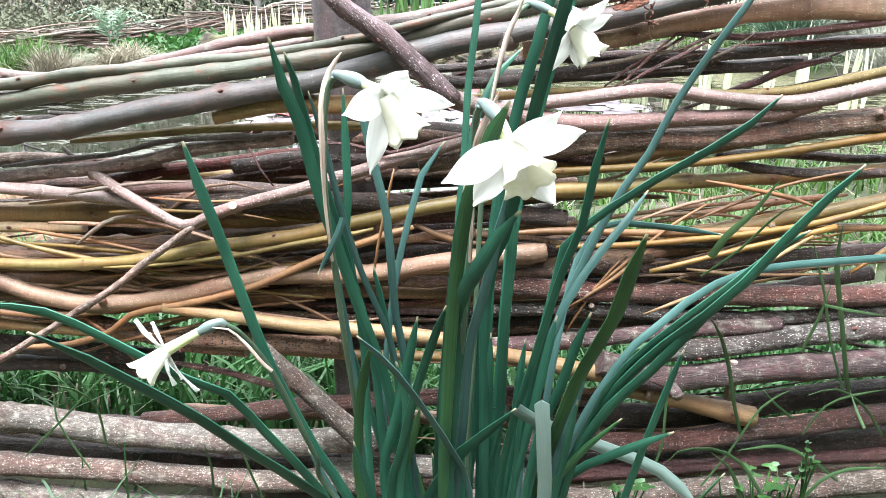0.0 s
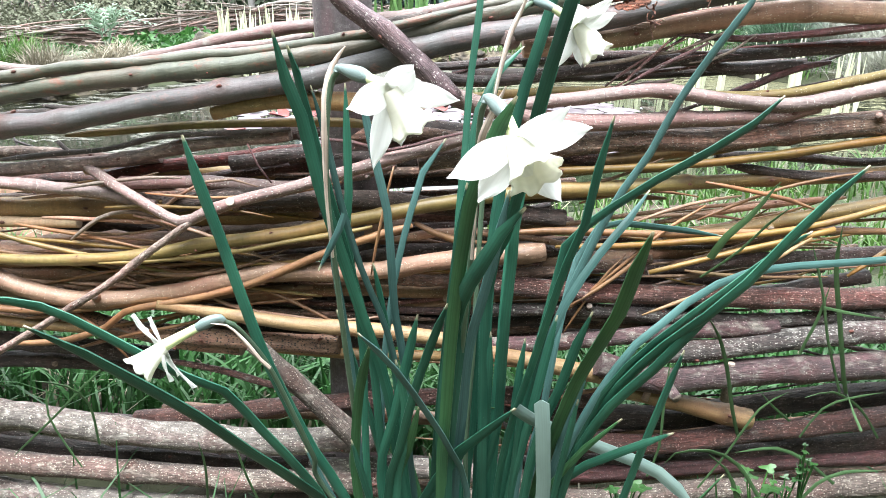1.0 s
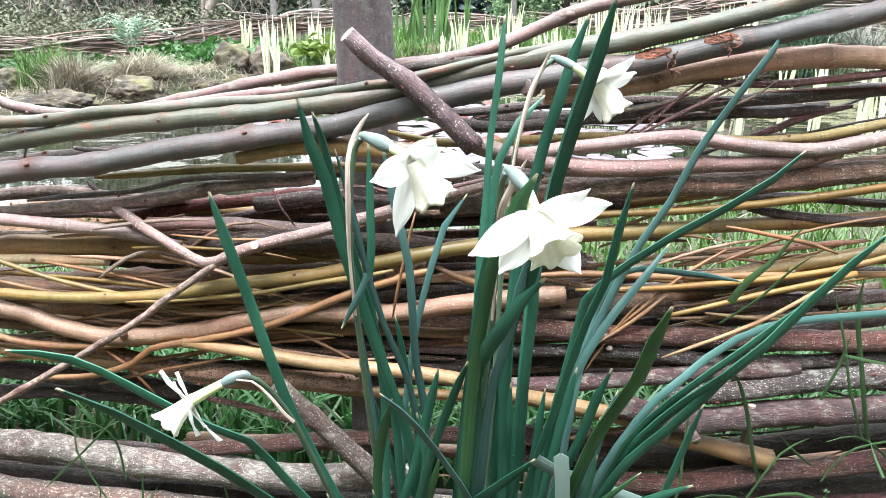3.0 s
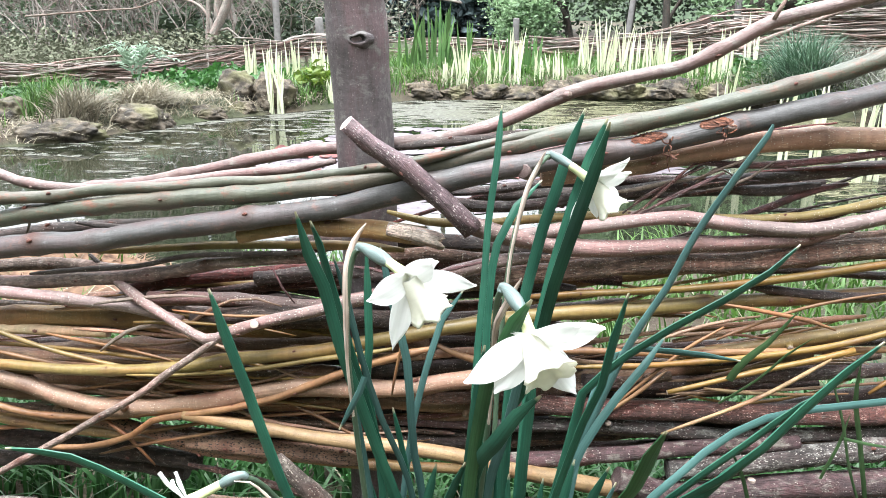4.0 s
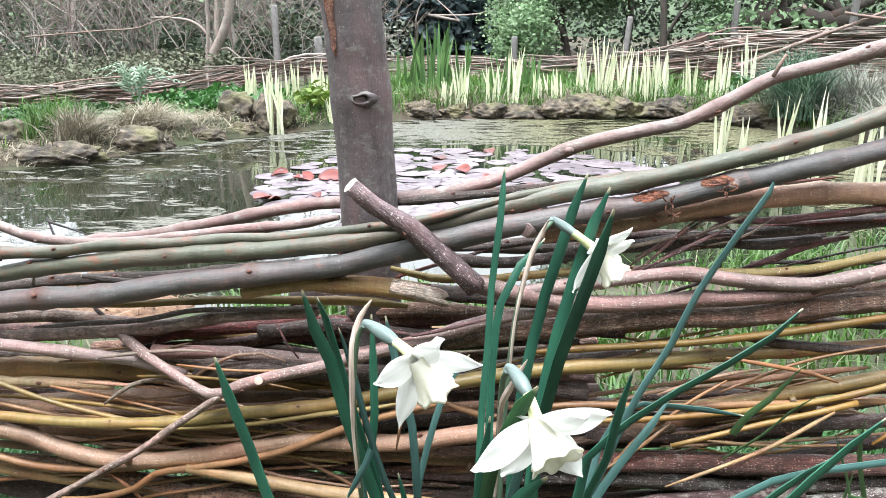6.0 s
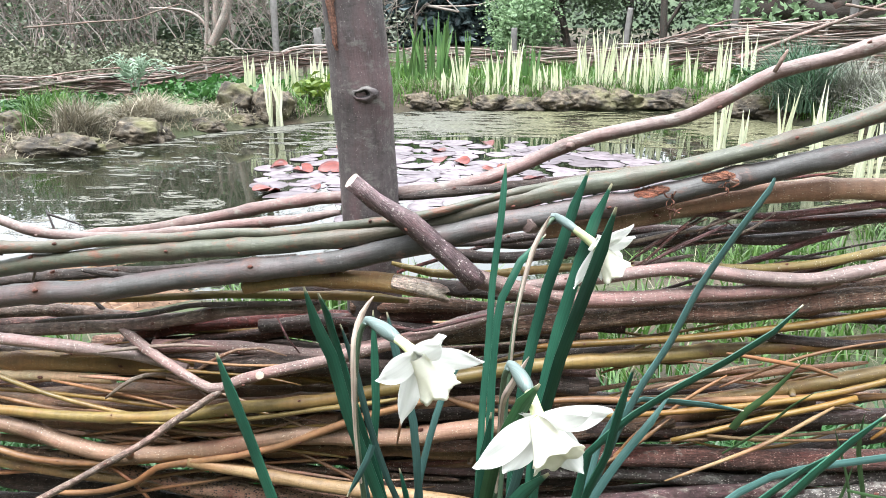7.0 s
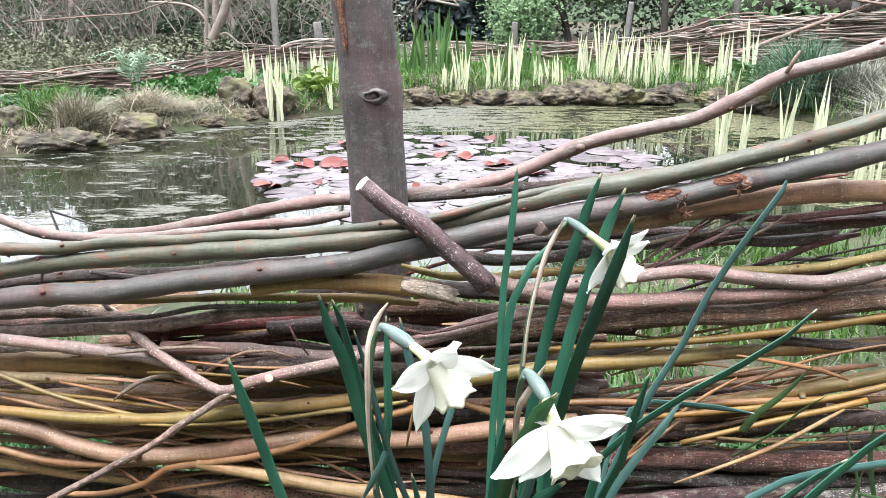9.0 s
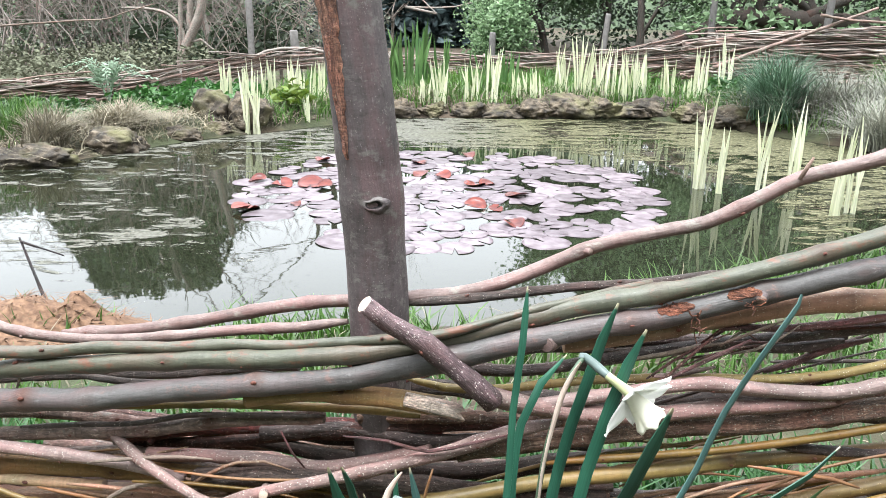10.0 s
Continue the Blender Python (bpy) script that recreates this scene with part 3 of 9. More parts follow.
        for lv in (0, 1):
            for k in range(8):
                b, c = o + lv * 8 + k, o + lv * 8 + (k + 1) % 8
                Fc.append((b, c, c + 8, b + 8))
                slots.append(2)
        for k in range(8):
            Fc.append((o + 16 + k, o + 16 + (k + 1) % 8, o + 24))
            slots.append(2)
    ob = build(name, V, Fc, [mat, CUTWOOD if end else mat, BUD, TWIGPALE], fence if parent is None else parent, U, slots)
    ob.data.polygons.foreach_set("use_smooth", [k != 1 for k in slots])
    marks = np.zeros(len(V), dtype=np.float32)
    for s in knots if L > 0.08 else []:
        a0 = rod_rng.uniform(0, sides)
        big = rod_rng.uniform(0.3, 1.0)
        for i in range(n):
            f = math.exp(-((swell[i] - s) / 0.0045) ** 2)
            if f > 0.05:
                for k in range(sides):
                    g = (k - a0) % sides
                    g = min(g, sides - g) / sides
                    marks[i * sides + k] = max(marks[i * sides + k], f * big * (0.25 + 0.75 * max(0.0, 1 - g * 4)))
    ob.data.attributes.new("scar", "FLOAT", "POINT").data.foreach_set("value", marks)
    if end == "broken":
        ob["label"] = "snapped rod with a splintered pale end"
    elif end == "cut":
        ob["label"] = "rod with a pale sawn end"
    return ob


def ribbon(pts, width, twist=0.0, step=0.02, keel=0.3, tip=0.5, thick=0.0009, face=Vector((0, -1, 0)), taper=0.0, blunt=6.0):
    """A channelled leaf blade from tip (first point) to base: a closed thin shell."""
    path = spline(pts, step)
    n = len(path)
    V, U, Fc = [], [], []
    L = 0
    total = sum((path[i] - path[i - 1]).length for i in range(1, n))
    for i, p in enumerate(path):
        t = (path[min(i + 1, n - 1)] - path[max(i - 1, 0)]).normalized()
        if i:
            L += (p - path[i - 1]).length
        s = t.cross(face)
        s = s.normalized() if s.length > 1e-4 else Vector((1, 0, 0))
        s = Matrix.Rotation(radians(twist) * (1 - 0.5 * L / total), 3, t) @ s
        nrm = s.cross(t).normalized()
        f = min(1.0, L / (width * blunt) + 0.04)
        w = width / 2 * (1 - (1 - f) ** 2) ** (tip + 0.25)
        w *= 1 - 0.25 * max(0, (L / total - 0.6))
        if taper:
            w *= max(0.3, min(1.0, (total - L) / taper))
        cross = [(-1, -keel), (-0.5, -keel * 0.35), (0, 0.0), (0.5, -keel * 0.35), (1, -keel)]
        for a, h in cross:
            V.append(p + s * a * w + nrm * h * w)
            U.append((L, a * w))
        for a, h in reversed(cross):
            V.append(p + s * a * w + nrm * (h * w + thick))
            U.append((L, a * w))
        for a, h in ((-1, 0), (1, 0)):
            V.append(p + s * a * w + nrm * (-keel * w))
            V.append(p + s * a * w + nrm * (-keel * w + thick))
            U += [(L, a * w)] * 2
    for i in range(n - 1):
        for k in (0, 1, 2, 3, 5, 6, 7, 8):
            a, b = i * 14 + k, i * 14 + k + 1
            Fc.append((a, b, b + 14, a + 14))
        for k in (10, 12):
            a, b = i * 14 + k, i * 14 + k + 1
            Fc.append((a, a + 14, b + 14, b))
    return V, Fc, U


# ---- ground, water ----
POND = [(-3.6, 2.0), (-2.2, 1.95), (-1.3, 2.1), (-0.6, 2.15), (0.2, 2.3), (0.9, 2.7), (1.5, 3.0), (2.2, 3.4), (2.6, 4.2), (2.5, 5.3), (2.1, 5.85),
        (1.8, 6.3), (1.4, 6.6), (0.3, 6.5), (-0.65, 6.45), (-1.2, 5.85), (-1.56, 5.5), (-1.9, 5.15), (-2.2, 4.6), (-2.5, 4.1), (-3.6, 3.7)]


def shore(x, y):
    """Distance to the pond's edge: negative on the water."""
    best, inside = 1e9, False
    for i in range(len(POND)):
        (x0, y0), (x1, y1) = POND[i - 1], POND[i]
        dx, dy = x1 - x0, y1 - y0
        t = max(0, min(1, ((x - x0) * dx + (y - y0) * dy) / (dx * dx + dy * dy)))
        best = min(best, math.hypot(x - x0 - t * dx, y - y0 - t * dy))
        if (y0 > y) != (y1 > y) and x < x0 + (y - y0) / (y1 - y0) * dx:
            inside = not inside
    return -best if inside else best


WATERLINE = -0.05


def height(x, y):
    d = shore(x, y) if -8 < x < 8 and -2 < y < 13 else 5.0
    if d < 0:
        return WATERLINE - min(0.35, -d * 0.7)
    far = max(0.0, min(1.0, (y - 3.6) / 1.2))
    right = max(0.0, min(1.0, (x + 2.3) / 1.1))
    rise = min(1.0, d / 0.25)
    z = WATERLINE + rise * (0.05 + far * (0.03 + 0.07 * right))
    z += far * min(1.0, max(0.0, d - 0.3) / 3) * (0.03 + 0.08 * right)
    z += max(0.0, y - 9) * 0.012 + max(0.0, abs(x) - 6) * 0.01
    return z + 0.018 * noise.noise((x * 1.7, y * 1.7, 0)) * min(1, d * 4) * (1 if y > 1.6 else 0.4)


def axis(lo, mid0, mid1, hi, fine):
    a = list(np.arange(mid0, mid1 + 1e-6, fine))
    s = fine
    while a[-1] < hi:
        s *= 1.45
        a.append(a[-1] + s)
    s = fine
    while a[0] > lo:
        s *= 1.45
        a.insert(0, a[0] - s)
    return a


gx, gy = axis(-400, -5, 5, 400, 0.09), axis(-400, -0.5, 9, 400, 0.09)
V = [(x, y, height(x, y)) for y in gy for x in gx]
w = len(gx)
Fc = [(j * w + i, j * w + i + 1, (j + 1) * w + i + 1, (j + 1) * w + i) for j in range(len(gy) - 1) for i in range(w - 1)]
tagged(build("ground", V, Fc, EARTH), "damp soil and moss round a garden pond", "ground", kind="structure")
tagged(build("water", [(-6, 1.2, WATERLINE), (4, 1.2, WATERLINE), (4, 8, WATERLINE), (-6, 8, WATERLINE)], [(0, 1, 2, 3)], WATER),
       "still dark pond water that mirrors sky and trees", "water", kind="structure")

# ---- the near fence ----
rod("rod", PINK, 0.0059, 0.0072, [(-0.441, 0.907, 0.500), (-0.370, 0.901, 0.507), (-0.301, 0.895, 0.522), (-0.233, 0.890, 0.538), (-0.175, 0.886, 0.549), (-0.124, 0.882, 0.553), (-0.085, 0.880, 0.557), (-0.035, 0.880, 0.565), (0.008, 0.886, 0.578), (0.076, 0.891, 0.607), (0.129, 0.895, 0.620), (0.175, 0.898, 0.630), (0.215, 0.900, 0.650), (0.254, 0.902, 0.671), (0.304, 0.905, 0.684), (0.352, 0.908, 0.699), (0.423, 0.913, 0.721), (0.495, 0.917, 0.744), (0.566, 0.922, 0.766), (0.638, 0.927, 0.788), (0.709, 0.931, 0.811)])
rod("twig", TWIGPALE, 0.0038, 0.0020, [(0.249, 0.891, 0.672), (0.255, 0.892, 0.684), (0.259, 0.892, 0.692)])
rod("rod", PINK, 0.0053, 0.0048, [(-0.866, 0.938, 0.628), (-0.795, 0.929, 0.606), (-0.724, 0.921, 0.584), (-0.653, 0.912, 0.562), (-0.582, 0.904, 0.539), (-0.511, 0.895, 0.517), (-0.486, 0.892, 0.509), (-0.441, 0.887, 0.505), (-0.390, 0.881, 0.506), (-0.321, 0.873, 0.514), (-0.249, 0.864, 0.527), (-0.191, 0.857, 0.534), (-0.146, 0.851, 0.544)])
rod("rod", DARK, 0.0044, 0.0041, [(-0.101, 0.876, 0.553), (-0.040, 0.871, 0.561), (0.013, 0.878, 0.566), (0.067, 0.884, 0.571), (0.098, 0.878, 0.575), (0.143, 0.873, 0.582), (0.193, 0.869, 0.592)])
rod("rod", OLIVE, 0.0079, 0.0033, [(-0.865, 0.908, 0.467), (-0.790, 0.899, 0.473), (-0.716, 0.890, 0.479), (-0.642, 0.881, 0.486), (-0.568, 0.872, 0.492), (-0.494, 0.863, 0.498), (-0.430, 0.856, 0.504), (-0.367, 0.848, 0.513), (-0.308, 0.841, 0.518), (-0.247, 0.834, 0.526), (-0.193, 0.824, 0.532), (-0.138, 0.815, 0.540), (-0.096, 0.807, 0.548), (-0.056, 0.799, 0.558), (-0.012, 0.809, 0.568), (0.037, 0.821, 0.578), (0.082, 0.833, 0.585), (0.118, 0.844, 0.590)])
rod("rod", OLIVE, 0.0092, 0.0074, [(-0.864, 0.925, 0.399), (-0.792, 0.913, 0.414), (-0.719, 0.902, 0.429), (-0.646, 0.891, 0.444), (-0.574, 0.879, 0.459), (-0.501, 0.868, 0.474), (-0.433, 0.858, 0.488), (-0.369, 0.847, 0.499), (-0.308, 0.838, 0.506), (-0.249, 0.828, 0.514), (-0.171, 0.816, 0.524), (-0.139, 0.814, 0.528), (-0.087, 0.810, 0.539), (-0.037, 0.808, 0.553), (0.012, 0.816, 0.566), (0.076, 0.825, 0.577), (0.135, 0.832, 0.588), (0.209, 0.841, 0.605), (0.257, 0.847, 0.617), (0.305, 0.853, 0.631), (0.337, 0.856, 0.642), (0.407, 0.865, 0.667), (0.478, 0.873, 0.692), (0.548, 0.882, 0.717), (0.618, 0.890, 0.743), (0.688, 0.899, 0.768)])
grey_rod = rod("rod", GREY, 0.0115, 0.0089, [(-0.868, 0.916, 0.393), (-0.794, 0.905, 0.404), (-0.721, 0.894, 0.415), (-0.647, 0.883, 0.426), (-0.574, 0.871, 0.437), (-0.501, 0.860, 0.447), (-0.434, 0.850, 0.457), (-0.369, 0.840, 0.467), (-0.307, 0.830, 0.480), (-0.248, 0.821, 0.491), (-0.191, 0.812, 0.503), (-0.138, 0.806, 0.512), (-0.086, 0.802, 0.525), (-0.036, 0.802, 0.539), (0.013, 0.810, 0.548), (0.062, 0.818, 0.556), (0.112, 0.826, 0.563), (0.161, 0.832, 0.573), (0.210, 0.839, 0.585), (0.259, 0.846, 0.596), (0.309, 0.852, 0.605), (0.343, 0.857, 0.613), (0.415, 0.867, 0.629), (0.487, 0.878, 0.645), (0.560, 0.888, 0.662), (0.632, 0.898, 0.678), (0.705, 0.909, 0.694)])
rod("rod", TANPINK, 0.0092, 0.0113, [(0.044, 0.833, 0.537), (0.090, 0.839, 0.542), (0.141, 0.845, 0.551), (0.191, 0.851, 0.559), (0.242, 0.857, 0.567), (0.294, 0.863, 0.570), (0.356, 0.871, 0.568), (0.431, 0.880, 0.565), (0.505, 0.889, 0.562), (0.580, 0.898, 0.559), (0.654, 0.906, 0.557), (0.728, 0.915, 0.554)])
rod("rod", MAROON, 0.0031, 0.0041, [(0.179, 0.847, 0.550), (0.244, 0.855, 0.546), (0.296, 0.862, 0.550), (0.357, 0.869, 0.557), (0.431, 0.878, 0.566), (0.505, 0.887, 0.574), (0.579, 0.896, 0.583), (0.653, 0.904, 0.592), (0.727, 0.913, 0.601)])
rod("rod", DARKDOT, 0.0052, 0.0075, [(-0.059, 0.831, 0.515), (-0.012, 0.835, 0.508), (0.030, 0.840, 0.508), (0.082, 0.846, 0.515), (0.145, 0.855, 0.523), (0.224, 0.867, 0.530), (0.305, 0.880, 0.535), (0.370, 0.890, 0.540), (0.444, 0.903, 0.545), (0.518, 0.915, 0.551), (0.592, 0.927, 0.557), (0.665, 0.939, 0.562), (0.739, 0.951, 0.568)])
rod("rod", DARKDOT, 0.0037, 0.0059, [(-0.092, 0.845, 0.520), (-0.023, 0.843, 0.519), (0.045, 0.851, 0.526), (0.109, 0.859, 0.528), (0.173, 0.867, 0.528), (0.244, 0.875, 0.518), (0.308, 0.883, 0.523)])
rod("rod", GREYPINK, 0.0056, 0.0088, [(0.004, 0.811, 0.485), (0.045, 0.815, 0.490), (0.080, 0.820, 0.494), (0.116, 0.824, 0.498), (0.157, 0.829, 0.502), (0.193, 0.833, 0.499), (0.246, 0.840, 0.492), (0.293, 0.845, 0.490), (0.324, 0.849, 0.494), (0.359, 0.853, 0.501), (0.432, 0.862, 0.516), (0.505, 0.871, 0.531), (0.578, 0.879, 0.546), (0.651, 0.888, 0.560), (0.724, 0.897, 0.575)])
rod("rod", OLIVEY, 0.0036, 0.0053, [(-0.095, 0.827, 0.503), (-0.058, 0.823, 0.496), (-0.012, 0.827, 0.494), (0.040, 0.833, 0.497), (0.097, 0.840, 0.500), (0.171, 0.849, 0.499), (0.251, 0.858, 0.495), (0.305, 0.865, 0.499), (0.366, 0.872, 0.512), (0.439, 0.881, 0.526), (0.512, 0.889, 0.541), (0.585, 0.898, 0.556), (0.658, 0.907, 0.570), (0.731, 0.916, 0.585)])
rod("rod", HAZEL, 0.0085, 0.0068, [(-0.025, 0.803, 0.501), (0.014, 0.809, 0.487), (0.066, 0.817, 0.476), (0.118, 0.825, 0.474), (0.170, 0.833, 0.475), (0.223, 0.840, 0.478), (0.276, 0.848, 0.480), (0.317, 0.854, 0.488)])
rod("branch_stub", STUBBARK, 0.0072, 0.0106, [(-0.1204, 0.776, 0.591), (-0.1035, 0.784, 0.5735), (-0.074, 0.790, 0.552), (-0.045, 0.792, 0.526), (-0.016, 0.798, 0.496)], "cut")
rod("rod", BROWN, 0.0089, 0.0122, [(-0.047, 0.814, 0.436), (0.016, 0.822, 0.445), (0.084, 0.830, 0.450), (0.147, 0.838, 0.455), (0.227, 0.847, 0.456), (0.307, 0.857, 0.463), (0.370, 0.864, 0.468), (0.444, 0.873, 0.475), (0.518, 0.882, 0.482), (0.593, 0.891, 0.488), (0.667, 0.900, 0.495), (0.741, 0.909, 0.501)])
rod("rod", BROWN, 0.0072, 0.0083, [(-0.138, 0.851, 0.449), (-0.060, 0.841, 0.457), (0.016, 0.848, 0.451), (0.097, 0.858, 0.449), (0.180, 0.868, 0.451), (0.290, 0.881, 0.460), (0.382, 0.892, 0.470), (0.457, 0.901, 0.478), (0.531, 0.910, 0.486), (0.605, 0.919, 0.494), (0.679, 0.927, 0.502), (0.753, 0.936, 0.510)])
rod("rod", REDBR, 0.0067, 0.0066, [(-0.174, 0.855, 0.428), (-0.093, 0.845, 0.443), (-0.022, 0.843, 0.450), (0.049, 0.852, 0.442), (0.126, 0.861, 0.431)])
rod("rod", AMBER, 0.0031, 0.0053, [(0.032, 0.816, 0.427), (0.068, 0.820, 0.429), (0.121, 0.826, 0.431), (0.200, 0.836, 0.434), (0.280, 0.846, 0.442), (0.333, 0.852, 0.450), (0.368, 0.856, 0.455), (0.442, 0.865, 0.466), (0.516, 0.874, 0.478), (0.589, 0.883, 0.489), (0.663, 0.892, 0.500), (0.736, 0.900, 0.512)])
rod("rod", YELLOW, 0.0048, 0.0070, [(-0.893, 0.908, 0.308), (-0.819, 0.898, 0.310), (-0.745, 0.888, 0.312), (-0.670, 0.877, 0.314), (-0.596, 0.867, 0.316), (-0.522, 0.857, 0.318), (-0.454, 0.847, 0.320), (-0.387, 0.838, 0.325), (-0.310, 0.827, 0.337), (-0.260, 0.820, 0.350), (-0.201, 0.813, 0.361), (-0.167, 0.811, 0.367), (-0.122, 0.808, 0.379), (-0.089, 0.806, 0.387), (-0.036, 0.805, 0.399), (0.016, 0.813, 0.406), (0.069, 0.820, 0.411), (0.122, 0.830, 0.412), (0.176, 0.840, 0.414), (0.230, 0.856, 0.416)])
rod("rod", WILLOWBR, 0.0059, 0.0087, [(0.076, 0.833, 0.404), (0.151, 0.842, 0.411), (0.233, 0.852, 0.416), (0.315, 0.862, 0.418), (0.380, 0.870, 0.421), (0.455, 0.879, 0.425), (0.529, 0.887, 0.429), (0.603, 0.896, 0.432), (0.678, 0.905, 0.436), (0.752, 0.914, 0.440)])
rod("twig", YELLOW, 0.0020, 0.0026, [(-0.365, 0.830, 0.325), (-0.303, 0.822, 0.332), (-0.230, 0.814, 0.345), (-0.166, 0.806, 0.361), (-0.121, 0.801, 0.371), (-0.088, 0.797, 0.380)])
rod("rod", YELLOW, 0.0034, 0.0045, [(-0.394, 0.859, 0.446), (-0.318, 0.850, 0.455), (-0.258, 0.843, 0.462), (-0.178, 0.833, 0.467), (-0.122, 0.827, 0.469), (-0.079, 0.821, 0.468)])
rod("broken_rod", TANOLIVE, 0.0069, 0.0092, [(-0.235, 0.826, 0.476), (-0.184, 0.820, 0.489), (-0.146, 0.815, 0.491), (-0.109, 0.811, 0.491), (-0.069, 0.806, 0.488)], "broken")
rod("rod", GREYBR, 0.0090, 0.0060, [(-0.890, 0.923, 0.353), (-0.817, 0.914, 0.362), (-0.743, 0.905, 0.372), (-0.669, 0.896, 0.381), (-0.595, 0.887, 0.391), (-0.521, 0.879, 0.400), (-0.453, 0.870, 0.409), (-0.387, 0.862, 0.416), (-0.324, 0.855, 0.426), (-0.262, 0.847, 0.442), (-0.214, 0.842, 0.450), (-0.168, 0.836, 0.456)])
rod("rod", GREYPINK, 0.0071, 0.0057, [(-0.882, 0.903, 0.414), (-0.808, 0.895, 0.411), (-0.733, 0.886, 0.409), (-0.659, 0.878, 0.406), (-0.584, 0.870, 0.403), (-0.510, 0.861, 0.400), (-0.445, 0.854, 0.398), (-0.382, 0.847, 0.395), (-0.346, 0.843, 0.392), (-0.304, 0.838, 0.383)])
rod("rod", HAZEL, 0.0049, 0.0062, [(-0.384, 0.862, 0.416), (-0.364, 0.848, 0.413), (-0.343, 0.834, 0.406), (-0.313, 0.821, 0.394), (-0.272, 0.812, 0.376), (-0.246, 0.805, 0.386), (-0.220, 0.802, 0.397), (-0.162, 0.799, 0.414), (-0.097, 0.795, 0.435), (-0.046, 0.796, 0.451), (-0.000, 0.809, 0.462), (0.046, 0.822, 0.466)])
rod("rod", HAZEL, 0.0063, 0.0063, [(-0.342, 0.851, 0.402), (-0.268, 0.842, 0.407), (-0.215, 0.836, 0.407), (-0.169, 0.830, 0.406), (-0.124, 0.825, 0.417), (-0.069, 0.818, 0.435)])
rod("rod", TANOLIVE, 0.0131, 0.0118, [(-0.908, 0.938, 0.308), (-0.834, 0.929, 0.317), (-0.761, 0.920, 0.327), (-0.687, 0.911, 0.336), (-0.613, 0.903, 0.346), (-0.539, 0.894, 0.355), (-0.468, 0.885, 0.364), (-0.400, 0.877, 0.371), (-0.317, 0.867, 0.368), (-0.236, 0.857, 0.371), (-0.151, 0.847, 0.384)])
rod("rod", PALE, 0.0055, 0.0053, [(-0.903, 0.924, 0.325), (-0.828, 0.915, 0.330), (-0.754, 0.906, 0.334), (-0.680, 0.898, 0.339), (-0.605, 0.889, 0.344), (-0.531, 0.880, 0.349), (-0.462, 0.871, 0.353), (-0.396, 0.863, 0.356)], "cut")
rod("rod", BROWNTAN, 0.0149, 0.0131, [(-0.929, 0.956, 0.246), (-0.856, 0.947, 0.256), (-0.782, 0.938, 0.267), (-0.708, 0.929, 0.277), (-0.634, 0.920, 0.287), (-0.561, 0.911, 0.298), (-0.451, 0.898, 0.313), (-0.347, 0.886, 0.325), (-0.249, 0.874, 0.340), (-0.156, 0.863, 0.352), (-0.061, 0.851, 0.359)])
rod("rod", RED, 0.0066, 0.0066, [(-0.375, 0.884, 0.400), (-0.272, 0.872, 0.419), (-0.186, 0.861, 0.433), (-0.128, 0.854, 0.438), (-0.060, 0.846, 0.441)])
rod("rod", REDBR, 0.0061, 0.0057, [(-0.396, 0.897, 0.383), (-0.277, 0.882, 0.398), (-0.190, 0.872, 0.415), (-0.119, 0.863, 0.423)])
rod("twig", DARK, 0.0026, 0.0024, [(-0.471, 0.863, 0.419), (-0.412, 0.855, 0.428), (-0.348, 0.848, 0.436), (-0.299, 0.842, 0.449), (-0.257, 0.837, 0.454), (-0.165, 0.826, 0.462)])
rod("rod", GREYBR, 0.0067, 0.0064, [(-0.901, 0.942, 0.369), (-0.827, 0.933, 0.378), (-0.753, 0.924, 0.387), (-0.679, 0.915, 0.396), (-0.605, 0.907, 0.405), (-0.531, 0.898, 0.414), (-0.489, 0.893, 0.419), (-0.429, 0.885, 0.422), (-0.364, 0.878, 0.419), (-0.307, 0.871, 0.424)])
rod("twig", DARK, 0.0035, 0.0033, [(-0.421, 0.875, 0.472), (-0.372, 0.869, 0.469), (-0.304, 0.860, 0.472), (-0.249, 0.854, 0.486)])
rod("rod", DARK, 0.0061, 0.0056, [(-0.899, 0.952, 0.384), (-0.826, 0.943, 0.396), (-0.752, 0.934, 0.408), (-0.679, 0.925, 0.421), (-0.605, 0.917, 0.433), (-0.532, 0.908, 0.445), (-0.435, 0.896, 0.461), (-0.331, 0.884, 0.471), (-0.256, 0.875, 0.483), (-0.196, 0.868, 0.491)])
rod("twig", DARK, 0.0035, 0.0036, [(-0.417, 0.884, 0.435), (-0.408, 0.883, 0.425), (-0.396, 0.882, 0.419)])
rod("rod", GREYBR, 0.0062, 0.0058, [(-0.911, 0.943, 0.342), (-0.837, 0.934, 0.347), (-0.763, 0.926, 0.352), (-0.689, 0.917, 0.357), (-0.614, 0.908, 0.363), (-0.540, 0.899, 0.368), (-0.456, 0.889, 0.374), (-0.368, 0.878, 0.385), (-0.287, 0.868, 0.375), (-0.201, 0.858, 0.370)])
rod("rod", TANPINK, 0.0091, 0.0086, [(-0.897, 0.904, 0.342), (-0.823, 0.895, 0.334), (-0.749, 0.886, 0.326), (-0.675, 0.877, 0.317), (-0.601, 0.868, 0.309), (-0.527, 0.859, 0.301), (-0.486, 0.854, 0.296), (-0.461, 0.851, 0.288), (-0.409, 0.845, 0.281), (-0.357, 0.839, 0.283), (-0.305, 0.833, 0.292), (-0.254, 0.827, 0.307), (-0.182, 0.818, 0.325), (-0.124, 0.811, 0.330), (-0.079, 0.805, 0.336), (-0.036, 0.804, 0.345), (0.018, 0.810, 0.349), (0.072, 0.817, 0.353)])
